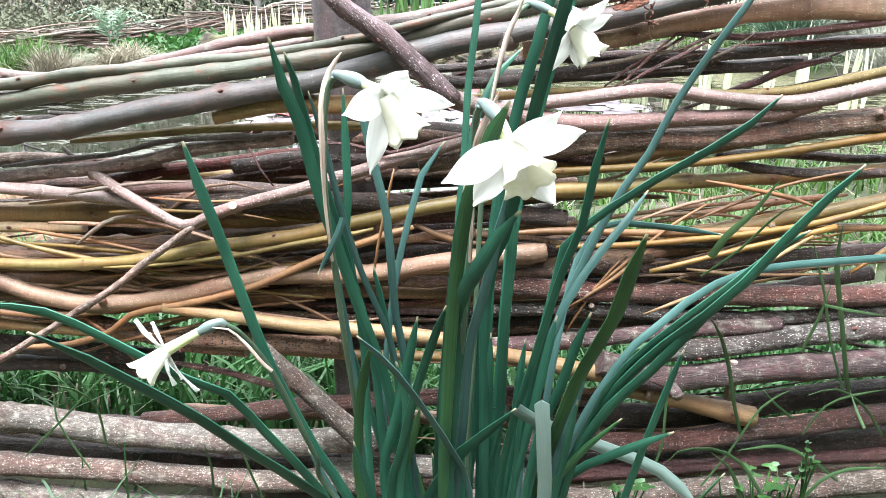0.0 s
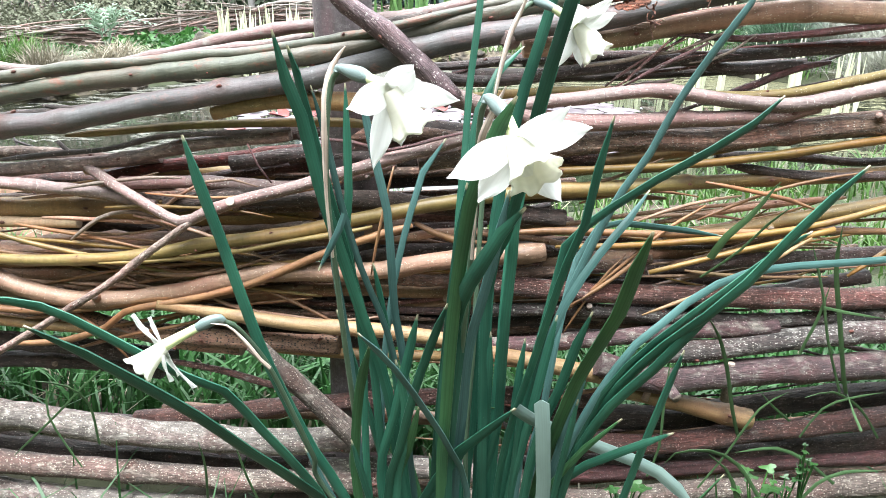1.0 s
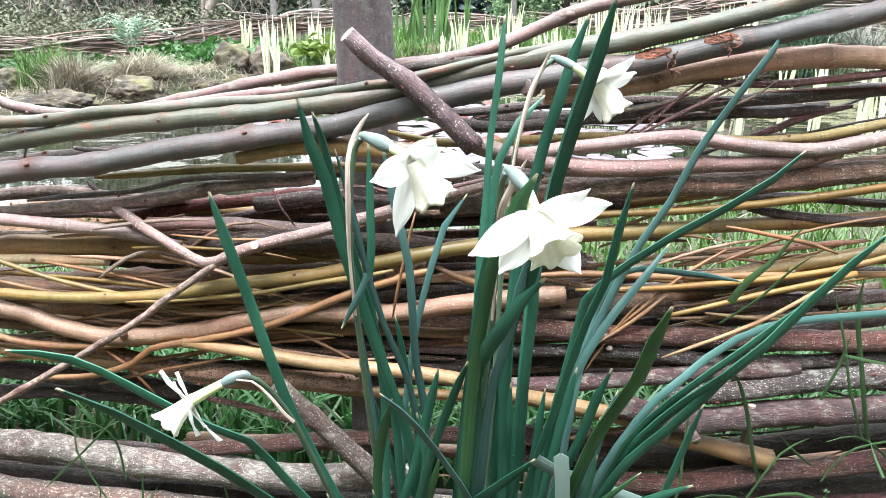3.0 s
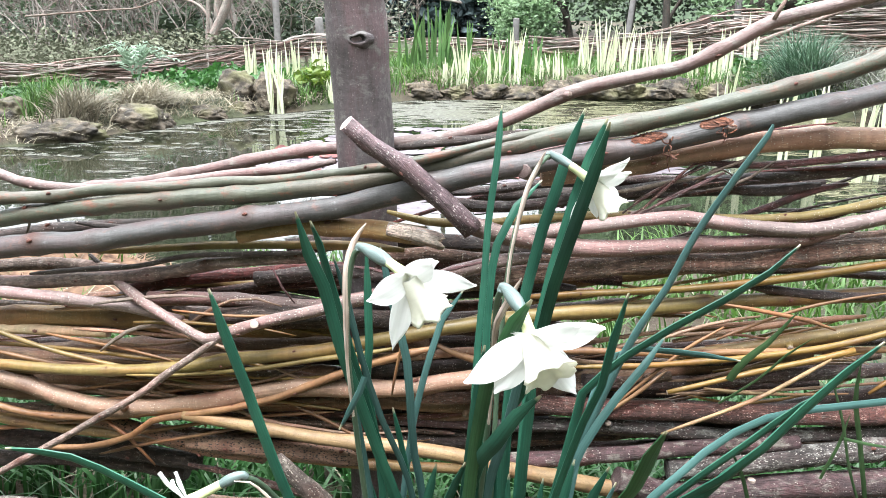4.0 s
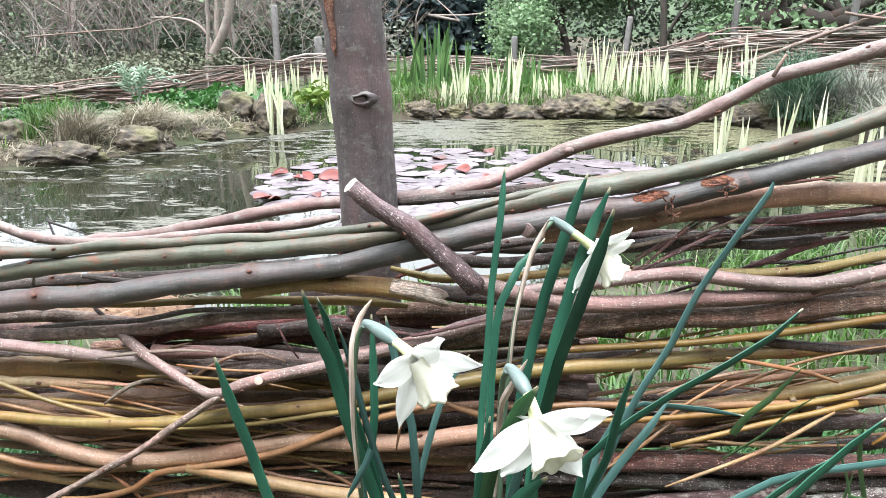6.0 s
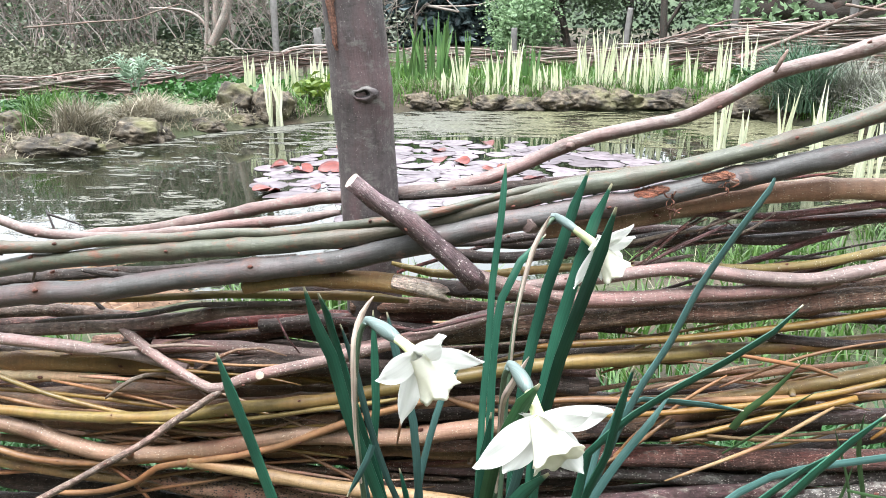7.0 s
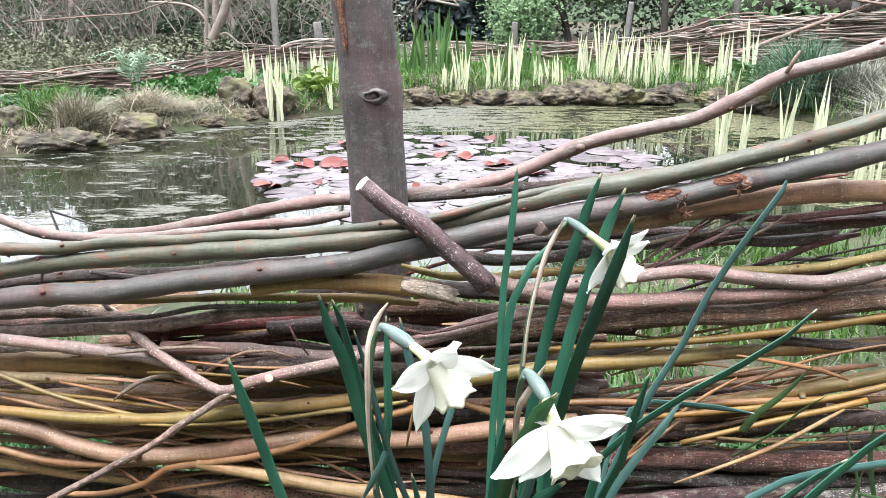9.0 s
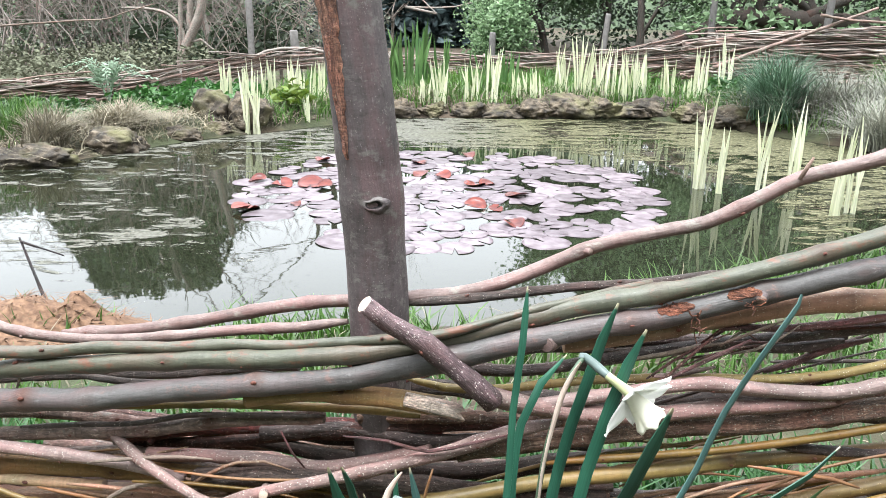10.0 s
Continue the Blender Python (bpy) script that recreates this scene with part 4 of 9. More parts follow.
rod("twig", ORANGE, 0.0037, 0.0040, [(-0.896, 0.900, 0.336), (-0.823, 0.891, 0.323), (-0.750, 0.882, 0.310), (-0.676, 0.873, 0.296), (-0.603, 0.864, 0.283), (-0.530, 0.856, 0.270), (-0.490, 0.851, 0.263), (-0.429, 0.843, 0.266), (-0.375, 0.837, 0.275), (-0.329, 0.831, 0.286), (-0.278, 0.825, 0.296)])
rod("twig", ORANGE, 0.0031, 0.0042, [(-0.480, 0.846, 0.225), (-0.418, 0.838, 0.235), (-0.369, 0.832, 0.254), (-0.344, 0.829, 0.274), (-0.296, 0.824, 0.287), (-0.246, 0.818, 0.301), (-0.203, 0.812, 0.317), (-0.168, 0.808, 0.334), (-0.122, 0.803, 0.356), (-0.089, 0.799, 0.369), (-0.051, 0.794, 0.383)])
rod("stick", GREYBR, 0.0036, 0.0037, [(-0.813, 0.872, 0.021), (-0.749, 0.864, 0.060), (-0.686, 0.856, 0.099), (-0.622, 0.849, 0.139), (-0.559, 0.841, 0.178), (-0.496, 0.833, 0.217), (-0.421, 0.825, 0.263), (-0.352, 0.816, 0.308), (-0.311, 0.811, 0.340), (-0.279, 0.808, 0.363), (-0.254, 0.805, 0.381)])
rod("twig", ORANGE, 0.0021, 0.0020, [(-0.864, 0.904, 0.278), (-0.790, 0.895, 0.284), (-0.716, 0.886, 0.290), (-0.641, 0.877, 0.297), (-0.567, 0.868, 0.303), (-0.493, 0.859, 0.309), (-0.433, 0.852, 0.314), (-0.375, 0.845, 0.321), (-0.302, 0.836, 0.317), (-0.230, 0.828, 0.315)])
rod("twig", ORANGE, 0.0025, 0.0023, [(-0.876, 0.909, 0.167), (-0.803, 0.900, 0.182), (-0.730, 0.892, 0.196), (-0.657, 0.883, 0.211), (-0.584, 0.874, 0.225), (-0.511, 0.865, 0.239), (-0.454, 0.859, 0.250), (-0.399, 0.852, 0.264), (-0.353, 0.846, 0.274), (-0.307, 0.841, 0.287), (-0.257, 0.835, 0.300)])
rod("twig", ORANGE, 0.0018, 0.0017, [(-0.414, 0.844, 0.222), (-0.353, 0.836, 0.243), (-0.288, 0.829, 0.261), (-0.231, 0.822, 0.281)])
rod("twig", ORANGE, 0.0018, 0.0018, [(-0.461, 0.849, 0.254), (-0.400, 0.842, 0.264), (-0.378, 0.839, 0.248), (-0.350, 0.836, 0.217)])
rod("twig", ORANGE, 0.0020, 0.0021, [(-0.385, 0.854, 0.324), (-0.344, 0.849, 0.302), (-0.309, 0.845, 0.285), (-0.293, 0.843, 0.261)])
rod("twig", TANPINK, 0.0027, 0.0026, [(-0.876, 0.915, 0.295), (-0.801, 0.906, 0.294), (-0.727, 0.897, 0.293), (-0.652, 0.888, 0.292), (-0.578, 0.879, 0.291), (-0.504, 0.870, 0.290), (-0.437, 0.862, 0.289), (-0.373, 0.855, 0.286), (-0.315, 0.848, 0.293)])
rod("rod", TANPINK, 0.0043, 0.0039, [(-0.882, 0.920, 0.262), (-0.808, 0.911, 0.264), (-0.734, 0.902, 0.266), (-0.659, 0.893, 0.268), (-0.585, 0.884, 0.270), (-0.510, 0.875, 0.272), (-0.436, 0.866, 0.274), (-0.351, 0.856, 0.274), (-0.287, 0.848, 0.281), (-0.218, 0.840, 0.295), (-0.153, 0.832, 0.305)])
rod("rod", BROWNTAN, 0.0085, 0.0078, [(-0.880, 0.930, 0.304), (-0.805, 0.921, 0.306), (-0.731, 0.912, 0.308), (-0.657, 0.903, 0.310), (-0.582, 0.894, 0.312), (-0.508, 0.885, 0.314), (-0.414, 0.874, 0.316), (-0.317, 0.862, 0.327), (-0.235, 0.852, 0.339), (-0.152, 0.842, 0.353)])
rod("rod", BROWNTAN, 0.0094, 0.0086, [(-0.892, 0.941, 0.255), (-0.817, 0.932, 0.261), (-0.743, 0.923, 0.267), (-0.669, 0.914, 0.273), (-0.595, 0.905, 0.279), (-0.521, 0.896, 0.285), (-0.437, 0.886, 0.292), (-0.345, 0.875, 0.291), (-0.241, 0.863, 0.311), (-0.156, 0.853, 0.322)])
rod("twig", AMBER, 0.0024, 0.0022, [(-0.862, 0.907, 0.335), (-0.787, 0.898, 0.335), (-0.713, 0.890, 0.336), (-0.638, 0.881, 0.337), (-0.564, 0.872, 0.337), (-0.489, 0.863, 0.338), (-0.412, 0.853, 0.339), (-0.331, 0.844, 0.337), (-0.252, 0.834, 0.343), (-0.183, 0.826, 0.332)])
rod("rod", TAN, 0.0057, 0.0085, [(-0.308, 0.827, 0.284), (-0.230, 0.816, 0.279), (-0.160, 0.807, 0.276), (-0.126, 0.801, 0.277), (-0.070, 0.793, 0.277), (-0.016, 0.795, 0.268), (0.011, 0.799, 0.257), (0.067, 0.807, 0.242), (0.112, 0.814, 0.230), (0.148, 0.820, 0.221)], "cut")
rod("log", SPOT, 0.0079, 0.0094, [(-0.469, 0.866, 0.261), (-0.411, 0.859, 0.254), (-0.347, 0.852, 0.243), (-0.285, 0.844, 0.236), (-0.230, 0.838, 0.234)], "cut")
rod("log", SPOT, 0.0094, 0.0096, [(-0.313, 0.842, 0.244), (-0.250, 0.834, 0.245), (-0.166, 0.824, 0.247), (-0.126, 0.819, 0.249)])
rod("log", DARKBR, 0.0102, 0.0098, [(-0.902, 0.932, 0.209), (-0.828, 0.923, 0.209), (-0.753, 0.914, 0.210), (-0.679, 0.905, 0.210), (-0.605, 0.897, 0.210), (-0.530, 0.888, 0.210), (-0.460, 0.879, 0.210), (-0.392, 0.871, 0.209), (-0.313, 0.862, 0.205)])
rod("log", DARKBR, 0.0098, 0.0094, [(-0.913, 0.944, 0.128), (-0.839, 0.935, 0.137), (-0.766, 0.926, 0.147), (-0.692, 0.917, 0.157), (-0.618, 0.908, 0.166), (-0.544, 0.899, 0.176), (-0.492, 0.893, 0.182), (-0.414, 0.884, 0.186), (-0.333, 0.874, 0.184)])
rod("rod", REDBR, 0.0036, 0.0035, [(-0.320, 0.850, 0.210), (-0.257, 0.843, 0.203), (-0.196, 0.835, 0.191), (-0.159, 0.831, 0.192)])
rod("log", REDBR, 0.0082, 0.0094, [(-0.361, 0.857, 0.134), (-0.263, 0.846, 0.151), (-0.173, 0.835, 0.171), (-0.123, 0.829, 0.179), (-0.075, 0.823, 0.188), (0.001, 0.826, 0.192), (0.071, 0.834, 0.188), (0.148, 0.844, 0.182)])
rod("log", GREYLOG, 0.0178, 0.0132, [(-0.899, 0.902, 0.119), (-0.825, 0.893, 0.121), (-0.751, 0.884, 0.124), (-0.676, 0.875, 0.126), (-0.602, 0.866, 0.128), (-0.527, 0.857, 0.131), (-0.457, 0.849, 0.133), (-0.390, 0.841, 0.129), (-0.291, 0.829, 0.130), (-0.208, 0.819, 0.136), (-0.121, 0.809, 0.147), (-0.062, 0.801, 0.155)])
rod("log", LICHEN, 0.0142, 0.0111, [(-0.907, 0.897, 0.068), (-0.833, 0.888, 0.070), (-0.758, 0.879, 0.072), (-0.684, 0.870, 0.073), (-0.610, 0.861, 0.075), (-0.535, 0.852, 0.076), (-0.464, 0.844, 0.078), (-0.360, 0.831, 0.083), (-0.261, 0.819, 0.086), (-0.172, 0.809, 0.094), (-0.074, 0.797, 0.103)])
rod("log", DARKBR, 0.0120, 0.0110, [(-0.924, 0.925, 0.071), (-0.849, 0.916, 0.073), (-0.775, 0.907, 0.074), (-0.701, 0.898, 0.076), (-0.626, 0.889, 0.077), (-0.552, 0.880, 0.079), (-0.450, 0.868, 0.081), (-0.337, 0.854, 0.087), (-0.236, 0.842, 0.091), (-0.139, 0.831, 0.101)])
rod("log", GREYLOG, 0.0131, 0.0123, [(-0.913, 0.894, 0.033), (-0.838, 0.885, 0.034), (-0.764, 0.876, 0.035), (-0.689, 0.867, 0.037), (-0.615, 0.858, 0.038), (-0.540, 0.849, 0.039), (-0.468, 0.840, 0.041), (-0.364, 0.828, 0.045), (-0.250, 0.814, 0.052)])
rod("branch", LICHEN, 0.0082, 0.0112, [(-0.200, 0.778, 0.268), (-0.178, 0.780, 0.243), (-0.158, 0.783, 0.220), (-0.127, 0.784, 0.186), (-0.097, 0.786, 0.152)])
rod("rod", BROWNTAN, 0.0070, 0.0056, [(-0.233, 0.847, 0.286), (-0.154, 0.837, 0.299), (-0.107, 0.832, 0.304), (-0.039, 0.826, 0.304), (0.016, 0.833, 0.307)])
rod("rod", DARK, 0.0056, 0.0072, [(-0.142, 0.841, 0.327), (-0.084, 0.834, 0.341), (-0.028, 0.833, 0.348), (0.026, 0.839, 0.348), (0.093, 0.847, 0.343)])
rod("rod", DARK, 0.0064, 0.0063, [(-0.157, 0.853, 0.304), (-0.098, 0.846, 0.303), (-0.029, 0.843, 0.297), (0.028, 0.849, 0.301), (0.096, 0.858, 0.303)])
rod("rod", BLACK, 0.0106, 0.0105, [(-0.112, 0.857, 0.268), (-0.053, 0.850, 0.268), (0.005, 0.857, 0.267), (0.064, 0.864, 0.270)])
rod("rod", GREYBR, 0.0063, 0.0063, [(-0.087, 0.839, 0.264), (-0.017, 0.839, 0.267), (0.040, 0.846, 0.269), (0.097, 0.853, 0.270)])
rod("rod", BROWNTAN, 0.0051, 0.0051, [(-0.120, 0.838, 0.282), (-0.040, 0.831, 0.290), (0.011, 0.837, 0.295), (0.073, 0.845, 0.299)])
rod("rod", WILLOWBR, 0.0030, 0.0026, [(0.015, 0.838, 0.394), (0.069, 0.844, 0.398), (0.123, 0.851, 0.401), (0.190, 0.859, 0.396)])
rod("rod", BROWNTAN, 0.0024, 0.0018, [(0.026, 0.829, 0.371), (0.091, 0.837, 0.374), (0.145, 0.843, 0.382), (0.226, 0.853, 0.390), (0.309, 0.863, 0.396)])
rod("twig", TANPINK, 0.0048, 0.0022, [(-0.076, 0.819, 0.360), (-0.017, 0.820, 0.370), (0.037, 0.826, 0.366), (0.091, 0.833, 0.356), (0.124, 0.837, 0.354)])
rod("twig", ORANGE, 0.0042, 0.0021, [(-0.050, 0.806, 0.382), (-0.032, 0.808, 0.372), (-0.011, 0.811, 0.364), (0.020, 0.814, 0.362)])
rod("rod", DARKDOT, 0.0066, 0.0068, [(0.092, 0.835, 0.335), (0.154, 0.842, 0.331), (0.233, 0.852, 0.331), (0.289, 0.859, 0.336), (0.357, 0.867, 0.339), (0.414, 0.874, 0.341), (0.488, 0.883, 0.343), (0.563, 0.892, 0.346), (0.637, 0.900, 0.349), (0.711, 0.909, 0.352), (0.786, 0.918, 0.354)])
rod("rod", REDBR, 0.0092, 0.0125, [(0.016, 0.816, 0.319), (0.065, 0.822, 0.314), (0.109, 0.827, 0.309), (0.205, 0.839, 0.304), (0.320, 0.852, 0.297), (0.417, 0.864, 0.298), (0.491, 0.873, 0.299), (0.566, 0.882, 0.300), (0.640, 0.891, 0.301), (0.715, 0.900, 0.302), (0.789, 0.909, 0.302)])
rod("rod", LICHEND, 0.0066, 0.0080, [(0.011, 0.817, 0.292), (0.094, 0.827, 0.291), (0.150, 0.834, 0.286), (0.237, 0.844, 0.276), (0.324, 0.855, 0.274), (0.422, 0.867, 0.278), (0.496, 0.876, 0.280), (0.571, 0.884, 0.283), (0.645, 0.893, 0.286), (0.720, 0.902, 0.288), (0.794, 0.911, 0.291)])
rod("rod", PURPLE, 0.0078, 0.0085, [(0.011, 0.811, 0.256), (0.067, 0.818, 0.257), (0.123, 0.825, 0.260), (0.168, 0.830, 0.264), (0.236, 0.838, 0.268), (0.310, 0.847, 0.270)])
rod("log", LICHEND, 0.0101, 0.0136, [(0.180, 0.826, 0.246), (0.225, 0.831, 0.248), (0.265, 0.836, 0.251), (0.322, 0.843, 0.258), (0.379, 0.849, 0.262), (0.418, 0.854, 0.264), (0.493, 0.863, 0.269), (0.567, 0.872, 0.273), (0.641, 0.881, 0.278), (0.716, 0.890, 0.282), (0.790, 0.899, 0.287)])
rod("log", PURPLE, 0.0122, 0.0177, [(0.128, 0.811, 0.242), (0.180, 0.818, 0.222), (0.237, 0.824, 0.222), (0.294, 0.831, 0.226), (0.352, 0.838, 0.228), (0.421, 0.847, 0.229), (0.496, 0.855, 0.230), (0.570, 0.864, 0.232), (0.645, 0.873, 0.233), (0.719, 0.882, 0.234), (0.794, 0.891, 0.235)])
rod("cut_log", TAN, 0.0074, 0.0105, [(0.149, 0.822, 0.206), (0.214, 0.830, 0.190), (0.295, 0.839, 0.167)], "cut")
rod("log", DARKBR, 0.0131, 0.0135, [(0.042, 0.841, 0.161), (0.133, 0.852, 0.157), (0.225, 0.863, 0.152), (0.348, 0.878, 0.167), (0.452, 0.890, 0.174), (0.527, 0.899, 0.179), (0.601, 0.908, 0.183), (0.675, 0.917, 0.188), (0.750, 0.926, 0.193), (0.824, 0.935, 0.198)])
rod("log", REDBR, 0.0105, 0.0113, [(0.042, 0.813, 0.145), (0.107, 0.821, 0.142), (0.190, 0.831, 0.139), (0.279, 0.842, 0.147), (0.369, 0.852, 0.156), (0.441, 0.861, 0.162), (0.515, 0.870, 0.169), (0.589, 0.879, 0.175), (0.663, 0.888, 0.182), (0.737, 0.896, 0.189), (0.811, 0.905, 0.195)])
rod("log", DARKBR, 0.0108, 0.0112, [(0.019, 0.828, 0.109), (0.104, 0.839, 0.108), (0.227, 0.853, 0.107), (0.352, 0.868, 0.115), (0.458, 0.881, 0.122), (0.532, 0.890, 0.126), (0.606, 0.899, 0.131), (0.681, 0.908, 0.135), (0.755, 0.917, 0.140), (0.829, 0.926, 0.144)])
rod("log", MAROON, 0.0084, 0.0086, [(0.092, 0.827, 0.100), (0.164, 0.836, 0.100), (0.256, 0.847, 0.103), (0.349, 0.858, 0.105), (0.455, 0.871, 0.108), (0.530, 0.880, 0.111), (0.604, 0.888, 0.113), (0.678, 0.897, 0.116), (0.753, 0.906, 0.118), (0.827, 0.915, 0.120)])
rod("log", LICHEN, 0.0117, 0.0122, [(-0.039, 0.791, 0.086), (0.102, 0.808, 0.083), (0.192, 0.819, 0.082), (0.283, 0.830, 0.086), (0.376, 0.841, 0.084), (0.449, 0.850, 0.085), (0.524, 0.859, 0.087), (0.598, 0.868, 0.089), (0.673, 0.877, 0.091), (0.747, 0.886, 0.093), (0.822, 0.895, 0.095)])
rod("log", GREYLOG, 0.0103, 0.0103, [(-0.162, 0.823, 0.101), (-0.076, 0.813, 0.112), (0.019, 0.818, 0.104), (0.104, 0.828, 0.091)])
rod("twig", TWIGPALE, 0.0039, 0.0051, [(0.263, 0.826, 0.238), (0.263, 0.826, 0.222), (0.262, 0.825, 0.196)], "cut")
rod("twig", TWIGPALE, 0.0028, 0.0037, [(0.185, 0.816, 0.228), (0.182, 0.816, 0.209), (0.179, 0.815, 0.200)], "cut")
rod("rod", AMBER, 0.0028, 0.0040, [(0.081, 0.814, 0.359), (0.143, 0.821, 0.359), (0.196, 0.828, 0.362), (0.250, 0.834, 0.366), (0.304, 0.841, 0.372), (0.347, 0.846, 0.380), (0.393, 0.851, 0.393), (0.465, 0.860, 0.413), (0.537, 0.868, 0.433), (0.609, 0.877, 0.453), (0.680, 0.886, 0.473), (0.752, 0.894, 0.493)])
rod("rod", ORANGE, 0.0032, 0.0033, [(0.036, 0.814, 0.372), (0.089, 0.821, 0.373), (0.170, 0.830, 0.369), (0.252, 0.840, 0.369), (0.335, 0.850, 0.369), (0.401, 0.858, 0.368), (0.476, 0.867, 0.367), (0.550, 0.876, 0.366), (0.625, 0.885, 0.364), (0.699, 0.894, 0.363), (0.774, 0.903, 0.362)])
rod("twig", AMBER, 0.0023, 0.0032, [(0.170, 0.816, 0.335), (0.223, 0.823, 0.347), (0.265, 0.828, 0.357), (0.302, 0.832, 0.365), (0.344, 0.837, 0.375)], "cut")
rod("twig", TAN, 0.0016, 0.0022, [(0.167, 0.812, 0.293), (0.225, 0.819, 0.315), (0.267, 0.824, 0.334), (0.302, 0.828, 0.356), (0.322, 0.831, 0.368)])
rod("rod", WILLOWBR, 0.0066, 0.0104, [(0.189, 0.843, 0.361), (0.271, 0.853, 0.371), (0.337, 0.860, 0.382), (0.401, 0.868, 0.393), (0.475, 0.877, 0.406), (0.548, 0.886, 0.419), (0.622, 0.895, 0.431), (0.695, 0.903, 0.444), (0.768, 0.912, 0.456)])
rod("rod", BROWNTAN, 0.0095, 0.0096, [(0.072, 0.845, 0.329), (0.116, 0.850, 0.333), (0.178, 0.857, 0.340), (0.251, 0.866, 0.348), (0.319, 0.874, 0.355)])
rod("rod", BROWNTAN, 0.0034, 0.0030, [(0.177, 0.843, 0.376), (0.248, 0.852, 0.387), (0.319, 0.860, 0.396), (0.363, 0.866, 0.399)])
rod("twig", ORANGE, 0.0016, 0.0016, [(0.098, 0.818, 0.294), (0.124, 0.821, 0.319), (0.145, 0.823, 0.338), (0.160, 0.825, 0.352), (0.185, 0.828, 0.374), (0.220, 0.832, 0.397)])
rod("twig", ORANGE, 0.0019, 0.0019, [(0.095, 0.815, 0.297), (0.124, 0.819, 0.316), (0.150, 0.822, 0.336), (0.170, 0.824, 0.355)])
rod("twig", ORANGE, 0.0014, 0.0013, [(0.094, 0.817, 0.269), (0.114, 0.820, 0.304), (0.134, 0.822, 0.333), (0.149, 0.824, 0.350)])
rod("twig", ORANGE, 0.0021, 0.0021, [(0.218, 0.834, 0.419), (0.262, 0.839, 0.410), (0.301, 0.844, 0.401), (0.328, 0.847, 0.391)])
rod("twig", REDBR, 0.0017, 0.0013, [(0.172, 0.833, 0.546), (0.151, 0.830, 0.526), (0.137, 0.828, 0.512), (0.118, 0.826, 0.500)])
rod("twig", MAROON, 0.0020, 0.0015, [(0.205, 0.835, 0.543), (0.181, 0.832, 0.531), (0.152, 0.828, 0.517), (0.130, 0.826, 0.504)])
rod("twig", TWIGPALE, 0.0020, 0.0020, [(0.098, 0.832, 0.522), (0.133, 0.836, 0.527), (0.163, 0.840, 0.533), (0.188, 0.843, 0.536)])
rod("twig", GREYPINK, 0.0026, 0.0026, [(0.115, 0.840, 0.501), (0.151, 0.844, 0.505), (0.182, 0.848, 0.510)])
rod("rod", MAROON, 0.0037, 0.0037, [(0.236, 0.874, 0.494), (0.268, 0.878, 0.504), (0.298, 0.882, 0.517), (0.335, 0.886, 0.524)])
rod("twig", ORANGE, 0.0015, 0.0013, [(-0.066, 0.782, 0.440), (-0.070, 0.782, 0.424), (-0.076, 0.783, 0.398), (-0.083, 0.784, 0.366), (-0.088, 0.785, 0.338)])
rod("twig", MAROON, 0.0015, 0.0015, [(-0.144, 0.797, 0.460), (-0.105, 0.793, 0.459), (-0.070, 0.788, 0.453), (-0.031, 0.788, 0.463), (0.001, 0.792, 0.470)])
rod("twig", TWIGPALE, 0.0017, 0.0014, [(-0.460, 0.863, 0.490), (-0.464, 0.864, 0.471), (-0.473, 0.865, 0.452)])
rod("twig", MAROON, 0.0013, 0.0013, [(-0.204, 0.819, 0.450), (-0.195, 0.817, 0.430), (-0.183, 0.816, 0.414)])
rod("splinter", SPLINTER, 0.0066, 0.0076, [(-0.091, 0.805, 0.493), (-0.069, 0.800, 0.491), (-0.045, 0.801, 0.484)], "broken")
rod("stub", HAZEL, 0.0049, 0.0039, [(-0.220, 0.818, 0.391), (-0.215, 0.790, 0.403)], "cut")
rod("stub", PINK, 0.0100, 0.0059, [(0.032, 0.820, 0.546), (0.028, 0.807, 0.548), (0.026, 0.802, 0.548)])
rod("twig", TANPINK, 0.0022, 0.0013, [(-0.410, 0.853, 0.294), (-0.355, 0.847, 0.295), (-0.302, 0.840, 0.296), (-0.250, 0.834, 0.298), (-0.200, 0.828, 0.301)], sides=8)
rod("twig", TANPINK, 0.0024, 0.0010, [(-0.305, 0.833, 0.374), (-0.275, 0.829, 0.397), (-0.248, 0.826, 0.411), (-0.222, 0.823, 0.415), (-0.197, 0.820, 0.409)], sides=8)
rod("twig", ORANGE, 0.0014, 0.0015, [(-0.309, 0.829, 0.398), (-0.260, 0.823, 0.397), (-0.211, 0.817, 0.400), (-0.162, 0.811, 0.407), (-0.116, 0.806, 0.419)], sides=8)
rod("twig", AMBER, 0.0021, 0.0016, [(-0.392, 0.862, 0.385), (-0.328, 0.854, 0.384), (-0.266, 0.847, 0.382), (-0.205, 0.840, 0.378), (-0.146, 0.832, 0.374)], sides=8)
rod("twig", ORANGE, 0.0020, 0.0014, [(-0.398, 0.850, 0.240), (-0.332, 0.842, 0.259), (-0.269, 0.834, 0.275), (-0.209, 0.827, 0.288), (-0.151, 0.820, 0.298)], sides=8)
rod("twig", TWIGPALE, 0.0025, 0.0016, [(-0.398, 0.846, 0.343), (-0.365, 0.842, 0.367), (-0.335, 0.838, 0.376), (-0.307, 0.835, 0.372), (-0.282, 0.832, 0.354)], sides=8)
rod("twig", BROWNTAN, 0.0020, 0.0010, [(-0.425, 0.862, 0.349), (-0.387, 0.857, 0.347), (-0.349, 0.853, 0.348), (-0.312, 0.848, 0.355), (-0.274, 0.844, 0.365)], sides=8)
